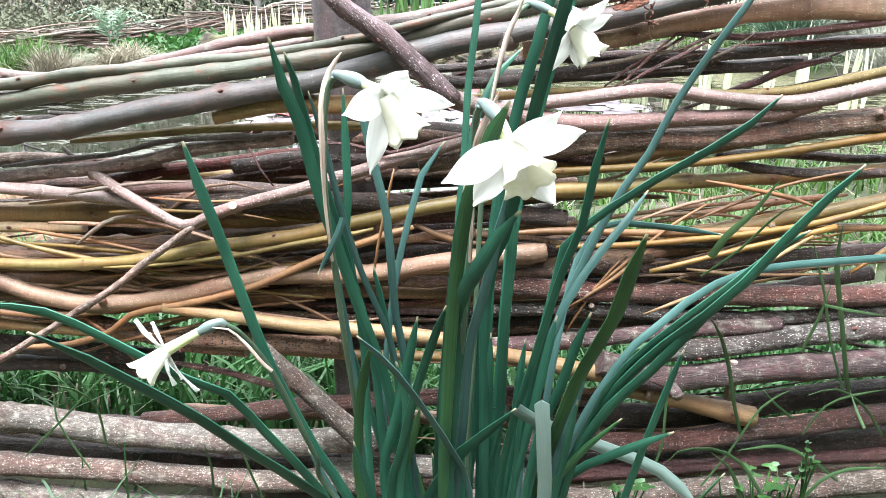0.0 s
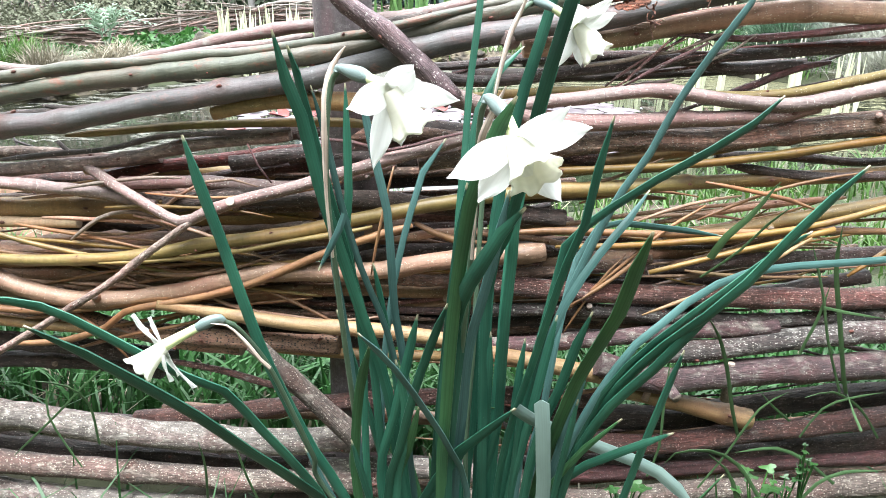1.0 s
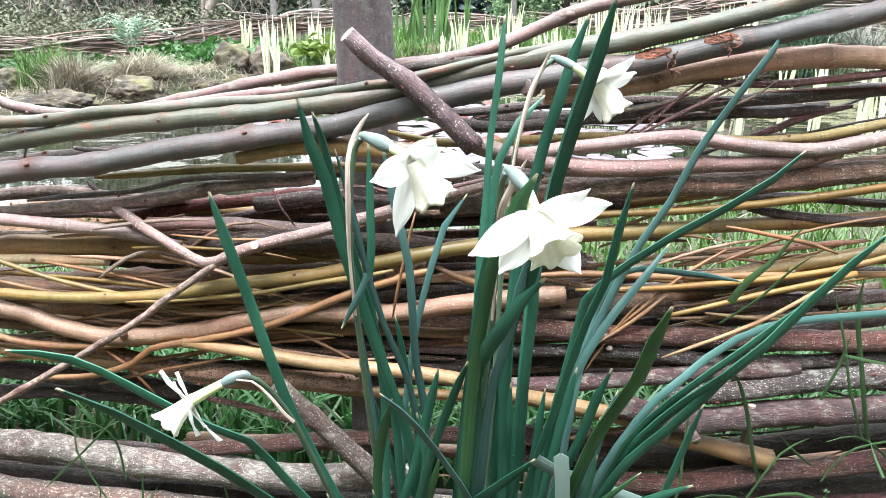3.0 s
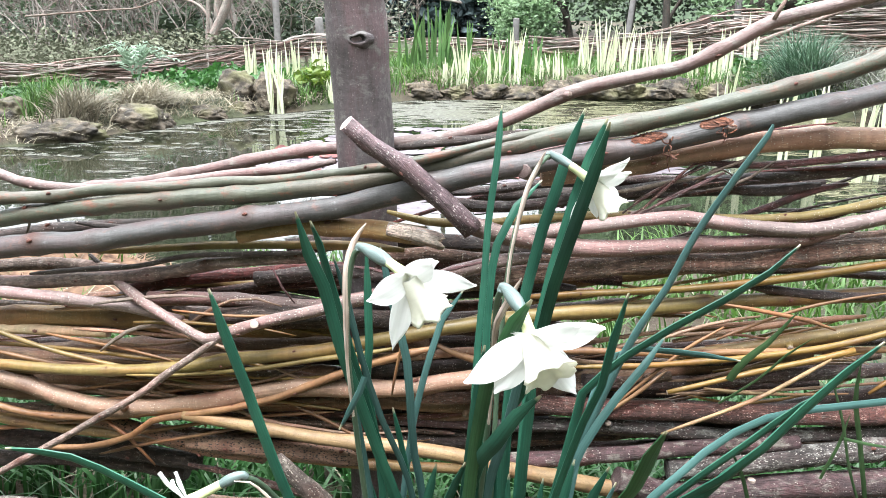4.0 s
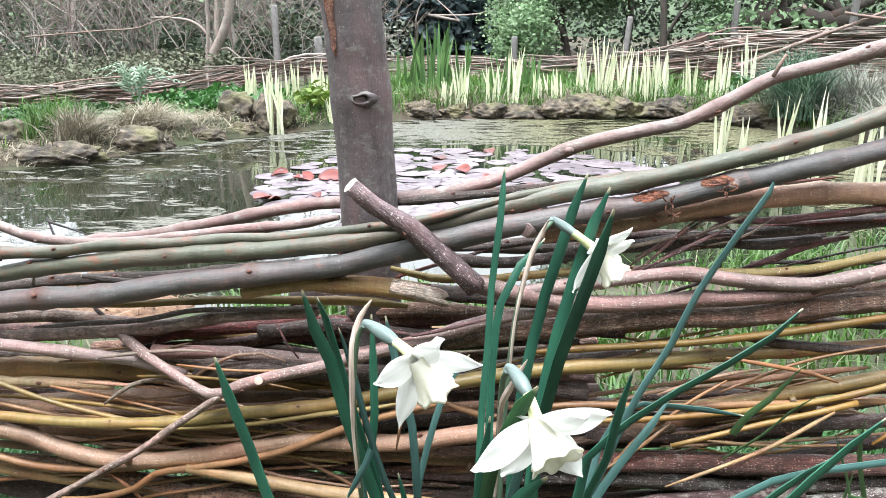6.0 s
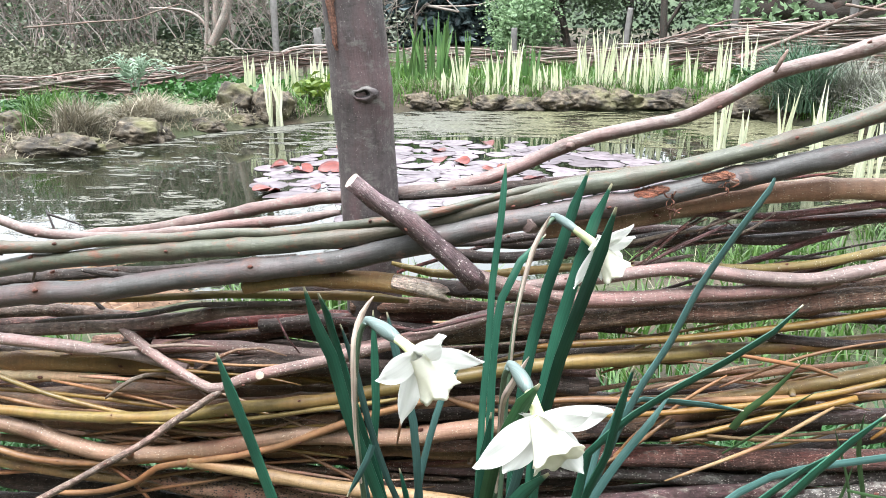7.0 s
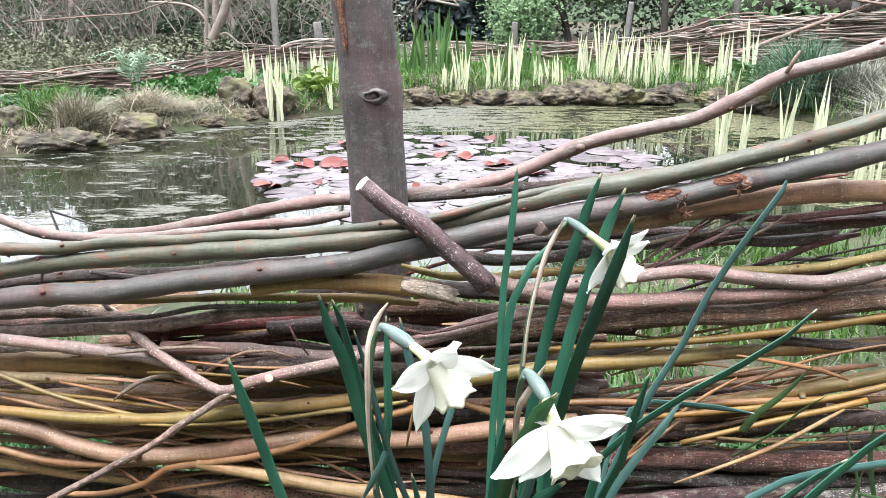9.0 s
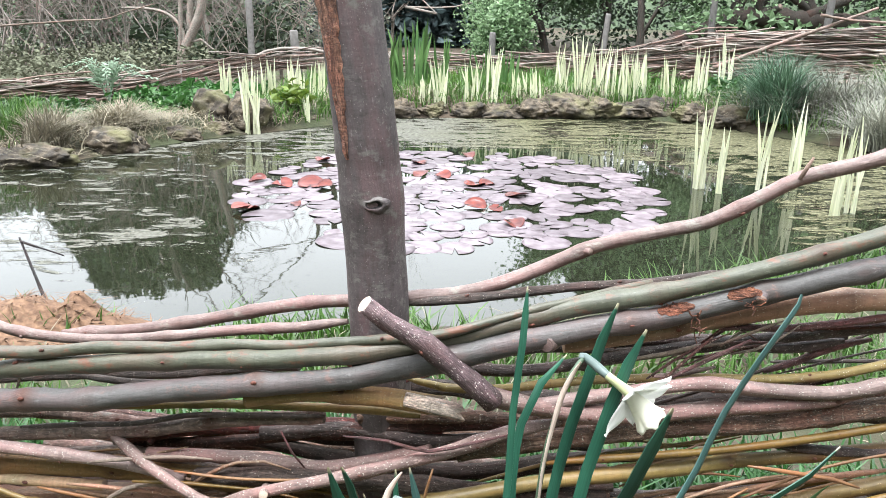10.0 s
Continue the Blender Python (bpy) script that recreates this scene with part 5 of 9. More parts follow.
rod("twig", AMBER, 0.0021, 0.0015, [(-0.319, 0.835, 0.340), (-0.275, 0.830, 0.332), (-0.229, 0.825, 0.330), (-0.185, 0.819, 0.334), (-0.142, 0.814, 0.342)], sides=8)
rod("twig", BROWNTAN, 0.0015, 0.0013, [(-0.454, 0.861, 0.387), (-0.415, 0.857, 0.390), (-0.376, 0.852, 0.396), (-0.337, 0.847, 0.404), (-0.300, 0.843, 0.415)], sides=8)
rod("twig", ORANGE, 0.0021, 0.0011, [(-0.461, 0.858, 0.355), (-0.415, 0.853, 0.350), (-0.370, 0.847, 0.345), (-0.326, 0.842, 0.338), (-0.282, 0.837, 0.330)], sides=8)
rod("twig", TANPINK, 0.0023, 0.0013, [(-0.326, 0.835, 0.374), (-0.279, 0.830, 0.365), (-0.233, 0.824, 0.352), (-0.188, 0.819, 0.336), (-0.143, 0.813, 0.316)], sides=8)
rod("twig", TANPINK, 0.0022, 0.0012, [(-0.453, 0.867, 0.379), (-0.410, 0.862, 0.385), (-0.367, 0.857, 0.390), (-0.326, 0.852, 0.394), (-0.286, 0.847, 0.397)], sides=8)
rod("twig", TWIGPALE, 0.0027, 0.0011, [(-0.511, 0.876, 0.260), (-0.458, 0.870, 0.270), (-0.406, 0.864, 0.280), (-0.356, 0.858, 0.290), (-0.308, 0.852, 0.299)], sides=8)
rod("twig", TWIGPALE, 0.0025, 0.0016, [(-0.461, 0.858, 0.253), (-0.421, 0.854, 0.251), (-0.381, 0.849, 0.248), (-0.342, 0.844, 0.242), (-0.304, 0.840, 0.233)], sides=8)
rod("twig", TANPINK, 0.0017, 0.0013, [(-0.380, 0.848, 0.399), (-0.354, 0.844, 0.393), (-0.327, 0.841, 0.388), (-0.301, 0.838, 0.384), (-0.274, 0.835, 0.381)], sides=8)
rod("twig", ORANGE, 0.0021, 0.0016, [(-0.289, 0.837, 0.319), (-0.240, 0.831, 0.313), (-0.193, 0.825, 0.301), (-0.146, 0.819, 0.282), (-0.099, 0.814, 0.256)], sides=8)
rod("twig", BROWNTAN, 0.0022, 0.0011, [(-0.329, 0.836, 0.315), (-0.290, 0.831, 0.314), (-0.250, 0.826, 0.320), (-0.210, 0.821, 0.332), (-0.171, 0.817, 0.350)], sides=8)
rod("twig", AMBER, 0.0023, 0.0011, [(-0.855, 0.914, 0.382), (-0.780, 0.905, 0.384), (-0.706, 0.896, 0.385), (-0.631, 0.887, 0.387), (-0.557, 0.878, 0.389), (-0.483, 0.869, 0.391), (-0.451, 0.865, 0.392), (-0.419, 0.861, 0.394), (-0.388, 0.858, 0.399), (-0.356, 0.854, 0.405)], sides=8)
rod("twig", ORANGE, 0.0024, 0.0013, [(-0.465, 0.861, 0.266), (-0.406, 0.854, 0.281), (-0.348, 0.847, 0.296), (-0.293, 0.840, 0.310), (-0.240, 0.834, 0.325)], sides=8)
rod("twig", ORANGE, 0.0018, 0.0011, [(-0.461, 0.864, 0.332), (-0.418, 0.859, 0.339), (-0.376, 0.854, 0.343), (-0.336, 0.849, 0.345), (-0.297, 0.845, 0.343)], sides=8)
rod("twig", BROWNTAN, 0.0017, 0.0015, [(-0.360, 0.846, 0.301), (-0.317, 0.841, 0.296), (-0.273, 0.836, 0.294), (-0.231, 0.831, 0.296), (-0.188, 0.826, 0.301)], sides=8)
rod("twig", TANPINK, 0.0024, 0.0014, [(-0.427, 0.852, 0.364), (-0.386, 0.847, 0.365), (-0.346, 0.843, 0.365), (-0.308, 0.838, 0.366), (-0.269, 0.833, 0.367)], sides=8)
rod("twig", BROWNTAN, 0.0022, 0.0016, [(-0.448, 0.857, 0.316), (-0.413, 0.853, 0.318), (-0.379, 0.849, 0.317), (-0.346, 0.845, 0.313), (-0.314, 0.841, 0.306)], sides=8)
rod("twig", BROWNTAN, 0.0024, 0.0014, [(-0.462, 0.864, 0.323), (-0.398, 0.857, 0.327), (-0.338, 0.850, 0.328), (-0.279, 0.843, 0.325), (-0.222, 0.836, 0.319)], sides=8)
rod("twig", TWIGPALE, 0.0022, 0.0015, [(-0.393, 0.839, 0.398), (-0.361, 0.835, 0.405), (-0.329, 0.832, 0.410), (-0.299, 0.828, 0.414), (-0.270, 0.824, 0.415)], sides=8)
rod("twig", AMBER, 0.0023, 0.0011, [(-0.353, 0.835, 0.381), (-0.309, 0.830, 0.385), (-0.266, 0.825, 0.386), (-0.224, 0.820, 0.386), (-0.183, 0.815, 0.381)], sides=8)
rod("twig", TANPINK, 0.0016, 0.0010, [(0.241, 0.839, 0.356), (0.272, 0.843, 0.364), (0.302, 0.846, 0.367), (0.335, 0.850, 0.363), (0.368, 0.854, 0.353)], sides=8)
rod("twig", TANPINK, 0.0018, 0.0012, [(0.193, 0.839, 0.336), (0.224, 0.843, 0.342), (0.254, 0.846, 0.351), (0.284, 0.850, 0.362), (0.313, 0.854, 0.376)], sides=8)
rod("twig", TANPINK, 0.0014, 0.0015, [(0.145, 0.836, 0.335), (0.171, 0.840, 0.334), (0.197, 0.843, 0.336), (0.223, 0.846, 0.341), (0.249, 0.849, 0.349)], sides=8)
rod("twig", TAN, 0.0017, 0.0016, [(0.238, 0.856, 0.328), (0.268, 0.859, 0.339), (0.298, 0.863, 0.346), (0.330, 0.867, 0.350), (0.361, 0.870, 0.349)], sides=8)
rod("twig", TAN, 0.0022, 0.0012, [(0.209, 0.835, 0.331), (0.245, 0.839, 0.326), (0.281, 0.844, 0.323), (0.318, 0.848, 0.322), (0.353, 0.852, 0.322)], sides=8)
rod("twig", ORANGE, 0.0018, 0.0011, [(0.102, 0.827, 0.398), (0.129, 0.831, 0.405), (0.157, 0.834, 0.408), (0.186, 0.837, 0.408), (0.215, 0.841, 0.403)], sides=8)
rod("twig", TANPINK, 0.0020, 0.0012, [(0.084, 0.827, 0.414), (0.108, 0.830, 0.416), (0.132, 0.833, 0.421), (0.155, 0.836, 0.429), (0.178, 0.838, 0.440)], sides=8)
rod("twig", AMBER, 0.0018, 0.0010, [(0.146, 0.842, 0.362), (0.186, 0.846, 0.357), (0.225, 0.851, 0.360), (0.262, 0.855, 0.373), (0.299, 0.860, 0.395)], sides=8)
rod("twig", ORANGE, 0.0015, 0.0010, [(0.231, 0.854, 0.331), (0.267, 0.858, 0.334), (0.303, 0.862, 0.336), (0.339, 0.867, 0.337), (0.376, 0.871, 0.337)], sides=8)
rod("twig", ORANGE, 0.0019, 0.0015, [(0.087, 0.832, 0.405), (0.109, 0.835, 0.406), (0.132, 0.838, 0.408), (0.155, 0.841, 0.410), (0.177, 0.843, 0.412)], sides=8)
rod("twig", BROWNTAN, 0.0019, 0.0011, [(0.208, 0.853, 0.345), (0.251, 0.858, 0.347), (0.294, 0.863, 0.347), (0.338, 0.869, 0.346), (0.381, 0.874, 0.345)], sides=8)
rod("twig", ORANGE, 0.0017, 0.0010, [(0.209, 0.847, 0.370), (0.244, 0.851, 0.373), (0.278, 0.855, 0.379), (0.313, 0.860, 0.387), (0.346, 0.864, 0.397)], sides=8)
rod("twig", AMBER, 0.0021, 0.0010, [(0.219, 0.846, 0.344), (0.265, 0.852, 0.348), (0.311, 0.857, 0.352), (0.356, 0.863, 0.359), (0.401, 0.868, 0.367)], sides=8)
rod("twig", TANPINK, 0.0022, 0.0016, [(0.111, 0.833, 0.367), (0.149, 0.838, 0.379), (0.187, 0.842, 0.384), (0.226, 0.847, 0.384), (0.266, 0.852, 0.378)], sides=8)
rod("twig", ORANGE, 0.0017, 0.0013, [(0.216, 0.838, 0.381), (0.256, 0.843, 0.398), (0.296, 0.848, 0.412), (0.337, 0.852, 0.421), (0.379, 0.857, 0.427)], sides=8)
rod("twig", AMBER, 0.0015, 0.0014, [(0.093, 0.841, 0.359), (0.137, 0.846, 0.371), (0.181, 0.852, 0.380), (0.225, 0.857, 0.385), (0.270, 0.862, 0.388)], sides=8)
rod("twig", TANPINK, 0.0017, 0.0016, [(0.157, 0.832, 0.380), (0.182, 0.835, 0.389), (0.206, 0.838, 0.396), (0.231, 0.841, 0.401), (0.256, 0.844, 0.404)], sides=8)
rod("twig", TAN, 0.0021, 0.0014, [(0.131, 0.845, 0.362), (0.165, 0.849, 0.360), (0.197, 0.853, 0.362), (0.230, 0.857, 0.367), (0.263, 0.861, 0.376)], sides=8)
rod("twig", MAROON, 0.0017, 0.0008, [(0.185, 0.848, 0.534), (0.204, 0.850, 0.534), (0.223, 0.853, 0.533), (0.242, 0.855, 0.532)], sides=8)
rod("twig", REDBR, 0.0016, 0.0009, [(0.164, 0.839, 0.537), (0.180, 0.841, 0.549), (0.197, 0.843, 0.549), (0.216, 0.845, 0.538)], sides=8)
rod("twig", TWIGPALE, 0.0020, 0.0010, [(0.184, 0.848, 0.530), (0.199, 0.850, 0.542), (0.215, 0.852, 0.549), (0.232, 0.854, 0.551)], sides=8)
rod("twig", TWIGPALE, 0.0017, 0.0011, [(0.193, 0.844, 0.525), (0.213, 0.847, 0.528), (0.233, 0.849, 0.537), (0.252, 0.851, 0.551)], sides=8)
rod("twig", REDBR, 0.0013, 0.0011, [(0.149, 0.837, 0.515), (0.171, 0.839, 0.525), (0.193, 0.842, 0.531), (0.216, 0.845, 0.534)], sides=8)
rod("twig", GREYPINK, 0.0014, 0.0010, [(0.129, 0.843, 0.513), (0.146, 0.846, 0.522), (0.163, 0.848, 0.531), (0.181, 0.850, 0.542)], sides=8)
rod("twig", TWIGPALE, 0.0019, 0.0009, [(0.180, 0.840, 0.535), (0.200, 0.842, 0.543), (0.219, 0.844, 0.551), (0.239, 0.847, 0.558)], sides=8)
rod("twig", REDBR, 0.0017, 0.0010, [(0.151, 0.853, 0.515), (0.179, 0.856, 0.517), (0.207, 0.860, 0.521), (0.235, 0.863, 0.528)], sides=8)
rod("twig", REDBR, 0.0017, 0.0010, [(0.118, 0.831, 0.505), (0.141, 0.834, 0.522), (0.165, 0.837, 0.536), (0.189, 0.840, 0.547)], sides=8)
rod("twig", MAROON, 0.0013, 0.0010, [(0.148, 0.843, 0.520), (0.175, 0.846, 0.539), (0.201, 0.849, 0.555), (0.229, 0.852, 0.568)], sides=8)

# dark-barked filler rods added deep in the weave, so the gaps read dark
deep = random.Random(11)
for i in range(44):
    z = 0.015 + 0.42 * (i / 44) + deep.uniform(-0.01, 0.01)
    if 0.115 < z < 0.235 or z > 0.37 or (z < 0.32 and i % 2):
        continue
    d = deep.uniform(0.055, 0.11)
    x0 = deep.uniform(-0.95, -0.2)
    x1 = x0 + deep.uniform(0.6, 1.3)
    sl = deep.uniform(-0.05, 0.05)
    if x1 > 0.1 and z + sl * (x1 - x0) > 0.325:
        x1 = 0.11
    m = deep.choice([DARK, DARKBR, REDBR, BROWN, DARKDOT, GREYBR, BROWNTAN, DARKBR])
    r = deep.uniform(0.006, 0.013)
    rod("rod", m, r, r * 0.8, [(x, 0.81 + 0.12 * abs(x + 0.05) + d + deep.uniform(-0.01, 0.01), max(0.012, z + sl * (x - x0) + deep.uniform(-0.012, 0.012)))
                               for x in np.linspace(x0, x1, 5)], step=0.03, sides=8)


# thin whips and side shoots worked in between the main rods
whip = random.Random(29)


def whips(n, x0, x1, z0, z1, tilt0, tilt1, mats, back=0.04, long=(0.12, 0.5), thick=(0.0011, 0.0030)):
    for _ in range(n):
        x, z = whip.uniform(x0, x1), whip.uniform(z0, z1)
        ln, sl = whip.uniform(*long), whip.uniform(tilt0, tilt1)
        d = whip.uniform(-0.004, back)
        sag = whip.uniform(-0.02, 0.02)
        r = whip.uniform(*thick)
        pts = []
        for q in range(5):
            f = q / 4 - 0.5
            xx = x + ln * f
            pts.append((xx, 0.808 + 0.12 * abs(xx + 0.05) + d + whip.uniform(-0.005, 0.005), z + sl * ln * f + sag * (1 - 4 * f * f) + whip.uniform(-0.003, 0.003)))
        rod("twig", whip.choice(mats), r, r * whip.uniform(0.4, 0.9), pts, step=0.02, sides=7)


rod("rod", DARKBR, 0.0085, 0.007, [(-0.21, 0.893, 0.446), (-0.16, 0.905, 0.448), (-0.06, 0.905, 0.452), (0.08, 0.893, 0.446), (0.25, 0.90, 0.455)])
rod("rod", TANOLIVE, 0.0075, 0.008, [(-0.40, 0.90, 0.405), (-0.25, 0.890, 0.405), (-0.15, 0.905, 0.404), (-0.05, 0.902, 0.407), (0.10, 0.895, 0.420), (0.22, 0.90, 0.436)])
rod("rod", DARK, 0.0070, 0.006, [(-0.02, 0.895, 0.505), (0.08, 0.890, 0.508), (0.18, 0.895, 0.512), (0.32, 0.905, 0.520)])
whips(7, 0.06, 0.50, 0.33, 0.455, -0.05, 0.28, [AMBER, AMBER, ORANGE, TANOLIVE, YELLOW, BROWNTAN, OLIVEY])
whips(18, -0.50, -0.08, 0.235, 0.345, -0.25, 0.30, [ORANGE, ORANGE, TANPINK, TAN, BROWNTAN, YELLOW, TWIGPALE])
whips(10, -0.15, 0.20, 0.28, 0.40, -0.2, 0.3, [ORANGE, BROWNTAN, REDBR, DARK, AMBER], 0.05)
whips(7, 0.05, 0.50, 0.46, 0.55, -0.1, 0.35, [MAROON, RED, REDBR, DARKDOT, DARK, PINK], 0.05)
whips(20, 0.10, 0.50, 0.10, 0.30, -0.15, 0.3, [DARKBR, REDBR, TWIGPALE, GREYBR, ORANGE], 0.06)
# dark rods at the back of the weave, more added to darken gaps
whips(12, -0.1, 0.15, 0.24, 0.33, -0.05, 0.08, [DARK, DARKBR, REDBR, DARKDOT, BROWN], 0.11, (0.4, 0.8), (0.005, 0.010))
whips(9, -0.16, -0.04, 0.33, 0.43, -0.03, 0.06, [DARK, DARKBR, REDBR, DARKDOT, BROWN], 0.11, (0.28, 0.46), (0.005, 0.010))
whips(3, 0.0, 0.5, 0.43, 0.455, -0.03, 0.06, [DARK, DARKBR, DARKDOT], 0.11, (0.2, 0.4), (0.003, 0.006))
whips(7, -0.5, -0.3, 0.24, 0.30, -0.05, 0.08, [BROWN, REDBR, GREYBR, TANOLIVE], 0.10, (0.4, 0.7), (0.005, 0.009))


def stake(pts, r0, r1):
    path = spline(pts, 0.012)
    n = len(path)
    rad = []
    for i, p in enumerate(path):
        r = r0 + (r1 - r0) * i / (n - 1)
        rad.append(r * (1 + 0.07 * math.exp(-((p.z - 0.655) / 0.02) ** 2) + 0.04 * math.exp(-((p.z - 0.70) / 0.008) ** 2) + 0.03 * noise.noise((p.z * 12, 1, 0))))
    V, Fc, U = tube(path, rad, 28, 3.0, 0.03)
    return build("post", V, Fc, POSTBARK, fence, U, label="upright dark bark stake with a torn strip of bare wood"), path, rad


post, post_path, post_rad = stake([(-0.116, 0.866, -0.05), (-0.117, 0.866, 0.2), (-0.118, 0.866, 0.45), (-0.121, 0.866, 0.58), (-0.128, 0.866, 0.70),
                                   (-0.141, 0.866, 0.82), (-0.165, 0.866, 1.0), (-0.19, 0.866, 1.2)], 0.029, 0.025)

# torn strip where the bark came away
V, Fc, U = [], [], []
tear = random.Random(3)
z0, z1, nz, na = 0.692, 1.1, 64, 8
for i in range(nz):
    z = z0 + (z1 - z0) * i / (nz - 1)
    k = min(range(len(post_path)), key=lambda j: abs(post_path[j].z - z))
    c, r = post_path[k], post_rad[k]
    f = min(1, i / 24)
    mid = -0.52 - 0.25 * (1 - math.exp(-(z - z0) * 9))
    half = (0.03 + 0.50 * f ** 0.8) * (0.85 + 0.3 * tear.random())
    for j in range(na):
        a = mid + half * (2 * j / (na - 1) - 1)
        rr = r * 1.015 + (0.0022 + 0.0012 * noise.noise((j * 1.3, z * 60, 2))) * (0 if j in (0, na - 1) else 1)
        V.append((c.x + rr * math.sin(a), c.y - rr * math.cos(a), z))
        U.append((z, a * r))
for i in range(nz - 1):
    for j in range(na - 1):
        a = i * na + j
        Fc.append((a, a + 1, a + 1 + na, a + na))
build("torn_strip", V, Fc, WOUND, post, U, label="orange strip of torn bare wood")

# the old branch scar: a raised lip round a dark hollow
V, Fc, U = [], [], []
sc = Vector((-0.1195, 0.8365, 0.655))
rings = ((0.0115, -0.003), (0.0092, -0.0004), (0.0072, 0.0006), (0.0056, 0.0002), (0.004, -0.0012), (0.002, -0.0025))
for i, (rr, dep) in enumerate(rings):
    for k in range(24):
        a = 2 * math.pi * k / 24
        x, z = rr * 1.25 * math.cos(a), rr * 0.62 * math.sin(a) * (1 + 0.55 * noise.noise((1.4 * math.cos(a), 1.4 * math.sin(a), 3 + i * 0.2)))
        V.append(sc + Vector((x, -dep + x * x * 17, z)))
        U.append((rr * 3, a * 0.01))
for i in range(len(rings) - 1):
    for k in range(24):
        Fc.append((i * 24 + k, i * 24 + (k + 1) % 24, (i + 1) * 24 + (k + 1) % 24, (i + 1) * 24 + k))
Fc.append(tuple(range(len(V) - 24, len(V))))
build("branch_scar", V, Fc, [POSTBARK, BLACK], post, U, [0] * 72 + [1] * (len(Fc) - 72), label="oval scar of an old branch")


def curl(c, n, spread, seed, size=0.012):
    """Shreds of bark that curl off a wounded rod."""
    r = random.Random(seed)
    V, Fc, U = [], [], []
    for _ in range(n):
        p = Vector(c) + Vector((r.uniform(-spread, spread), r.uniform(-0.003, 0.001), r.uniform(-0.006, 0.006)))
        d = Vector((r.uniform(-1, 1), r.uniform(-0.8, -0.1), r.uniform(-1, 0.6))).normalized()
        s = size * r.uniform(0.5, 1.2)
        pts = [p, p + d * s * 0.5 + Vector((0, -0.002, 0)), p + d * s + Vector((r.uniform(-0.004, 0.004), -0.001, r.uniform(-0.004, 0.004)))]
        v, f, u = ribbon(pts, r.uniform(0.0008, 0.002), r.uniform(-60, 60), 0.002)
        o = len(V)
        V += v
        U += u
        Fc += [tuple(i + o for i in q) for q in f]
    return build("torn_bark", V, Fc, FRESHWOUND, fence, U, label="curled orange shreds of torn bark")


def bare_patch(target, x0, x1, zc, half):
    """A torn patch of bare orange wood that lies on a rod's front between x0 and x1."""
    me = target.data
    tree = BVHTree.FromPolygons([v.co for v in me.vertices], [tuple(p.vertices) for p in me.polygons])
    rr = random.Random(int(x0 * 1e4))
    V, Fc, U = [], [], []
    nl, nw = 26, 11
    for i in range(nl):
        f = i / (nl - 1)
        x = x0 + (x1 - x0) * f
        h = half * (math.sin(math.pi * f) ** 0.6) * rr.uniform(0.65, 1.15) + 0.0006
        for k in range(nw):
            g = 2 * k / (nw - 1) - 1
            z = zc[0] + (zc[1] - zc[0]) * f + h * g
            hit = tree.ray_cast(Vector((x, 0.4, z)), Vector((0, 1, 0)))[0]
            y = hit.y if hit else (V[-1][1] if V else 0.84)
            V.append((x, y - 0.0004 - 0.0014 * (1 - g * g) * (0.6 + 0.8 * noise.noise((f * 9, g * 3, x0 * 9))), z))
            U.append((x, z))
    Fc = [(i * nw + k, i * nw + k + 1, (i + 1) * nw + k + 1, (i + 1) * nw + k) for i in range(nl - 1) for k in range(nw - 1)]
    return build("bare_patch", V, Fc, FRESHWOUND, target, U, label="patch of torn orange wood")


bare_patch(grey_rod, 0.1191, 0.1499, (0.5726, 0.5777), 0.0041)
bare_patch(grey_rod, 0.1770, 0.2053, (0.5853, 0.5899), 0.0036)
curl((0.1508, 0.8181, 0.5658), 12, 0.003, 1, 0.008)
curl((0.1914, 0.8230, 0.5843), 12, 0.009, 2, 0.004)

# ---- daffodils ----
clump = thing("daffodil_leaves", "clump of long blue-green strap-shaped daffodil leaves", "plant", at=(0, 0, 0))


def leaf(mat, width, pts, twist=0.0, blunt=6.0):
    v, f, u = ribbon(pts, width * 0.78, twist, blunt=blunt)
    return build("leaf", v, f, mat, clump, u)


leaf(LF, 0.0132, [(-0.200, 0.655, 0.489), (-0.193, 0.656, 0.456), (-0.181, 0.657, 0.413), (-0.169, 0.657, 0.368), (-0.152, 0.658, 0.310), (-0.121, 0.659, 0.234), (-0.095, 0.660, 0.184), (-0.071, 0.660, 0.092), (-0.032, 0.660, 0.000)], 20, 0.12)
leaf(LF, 0.0101, [(-0.117, 0.594, 0.564), (-0.112, 0.601, 0.535), (-0.105, 0.609, 0.510), (-0.098, 0.616, 0.467), (-0.087, 0.626, 0.417), (-0.075, 0.637, 0.365), (-0.058, 0.649, 0.294), (-0.048, 0.660, 0.192), (-0.034, 0.660, 0.096), (-0.010, 0.660, 0.000)], -15)
leaf(LF, 0.0087, [(-0.112, 0.610, 0.554), (-0.109, 0.617, 0.537), (-0.103, 0.623, 0.503), (-0.094, 0.630, 0.456), (-0.083, 0.640, 0.399), (-0.070, 0.650, 0.322), (-0.062, 0.660, 0.191), (-0.045, 0.660, 0.096), (-0.017, 0.660, 0.000)], 25)
leaf(LFB, 0.0057, [(-0.101, 0.620, 0.529), (-0.095, 0.627, 0.499), (-0.087, 0.633, 0.451), (-0.075, 0.640, 0.399), (-0.057, 0.650, 0.341), (-0.046, 0.660, 0.267), (-0.039, 0.670, 0.184), (-0.027, 0.668, 0.092), (-0.007, 0.666, 0.000)], -10)
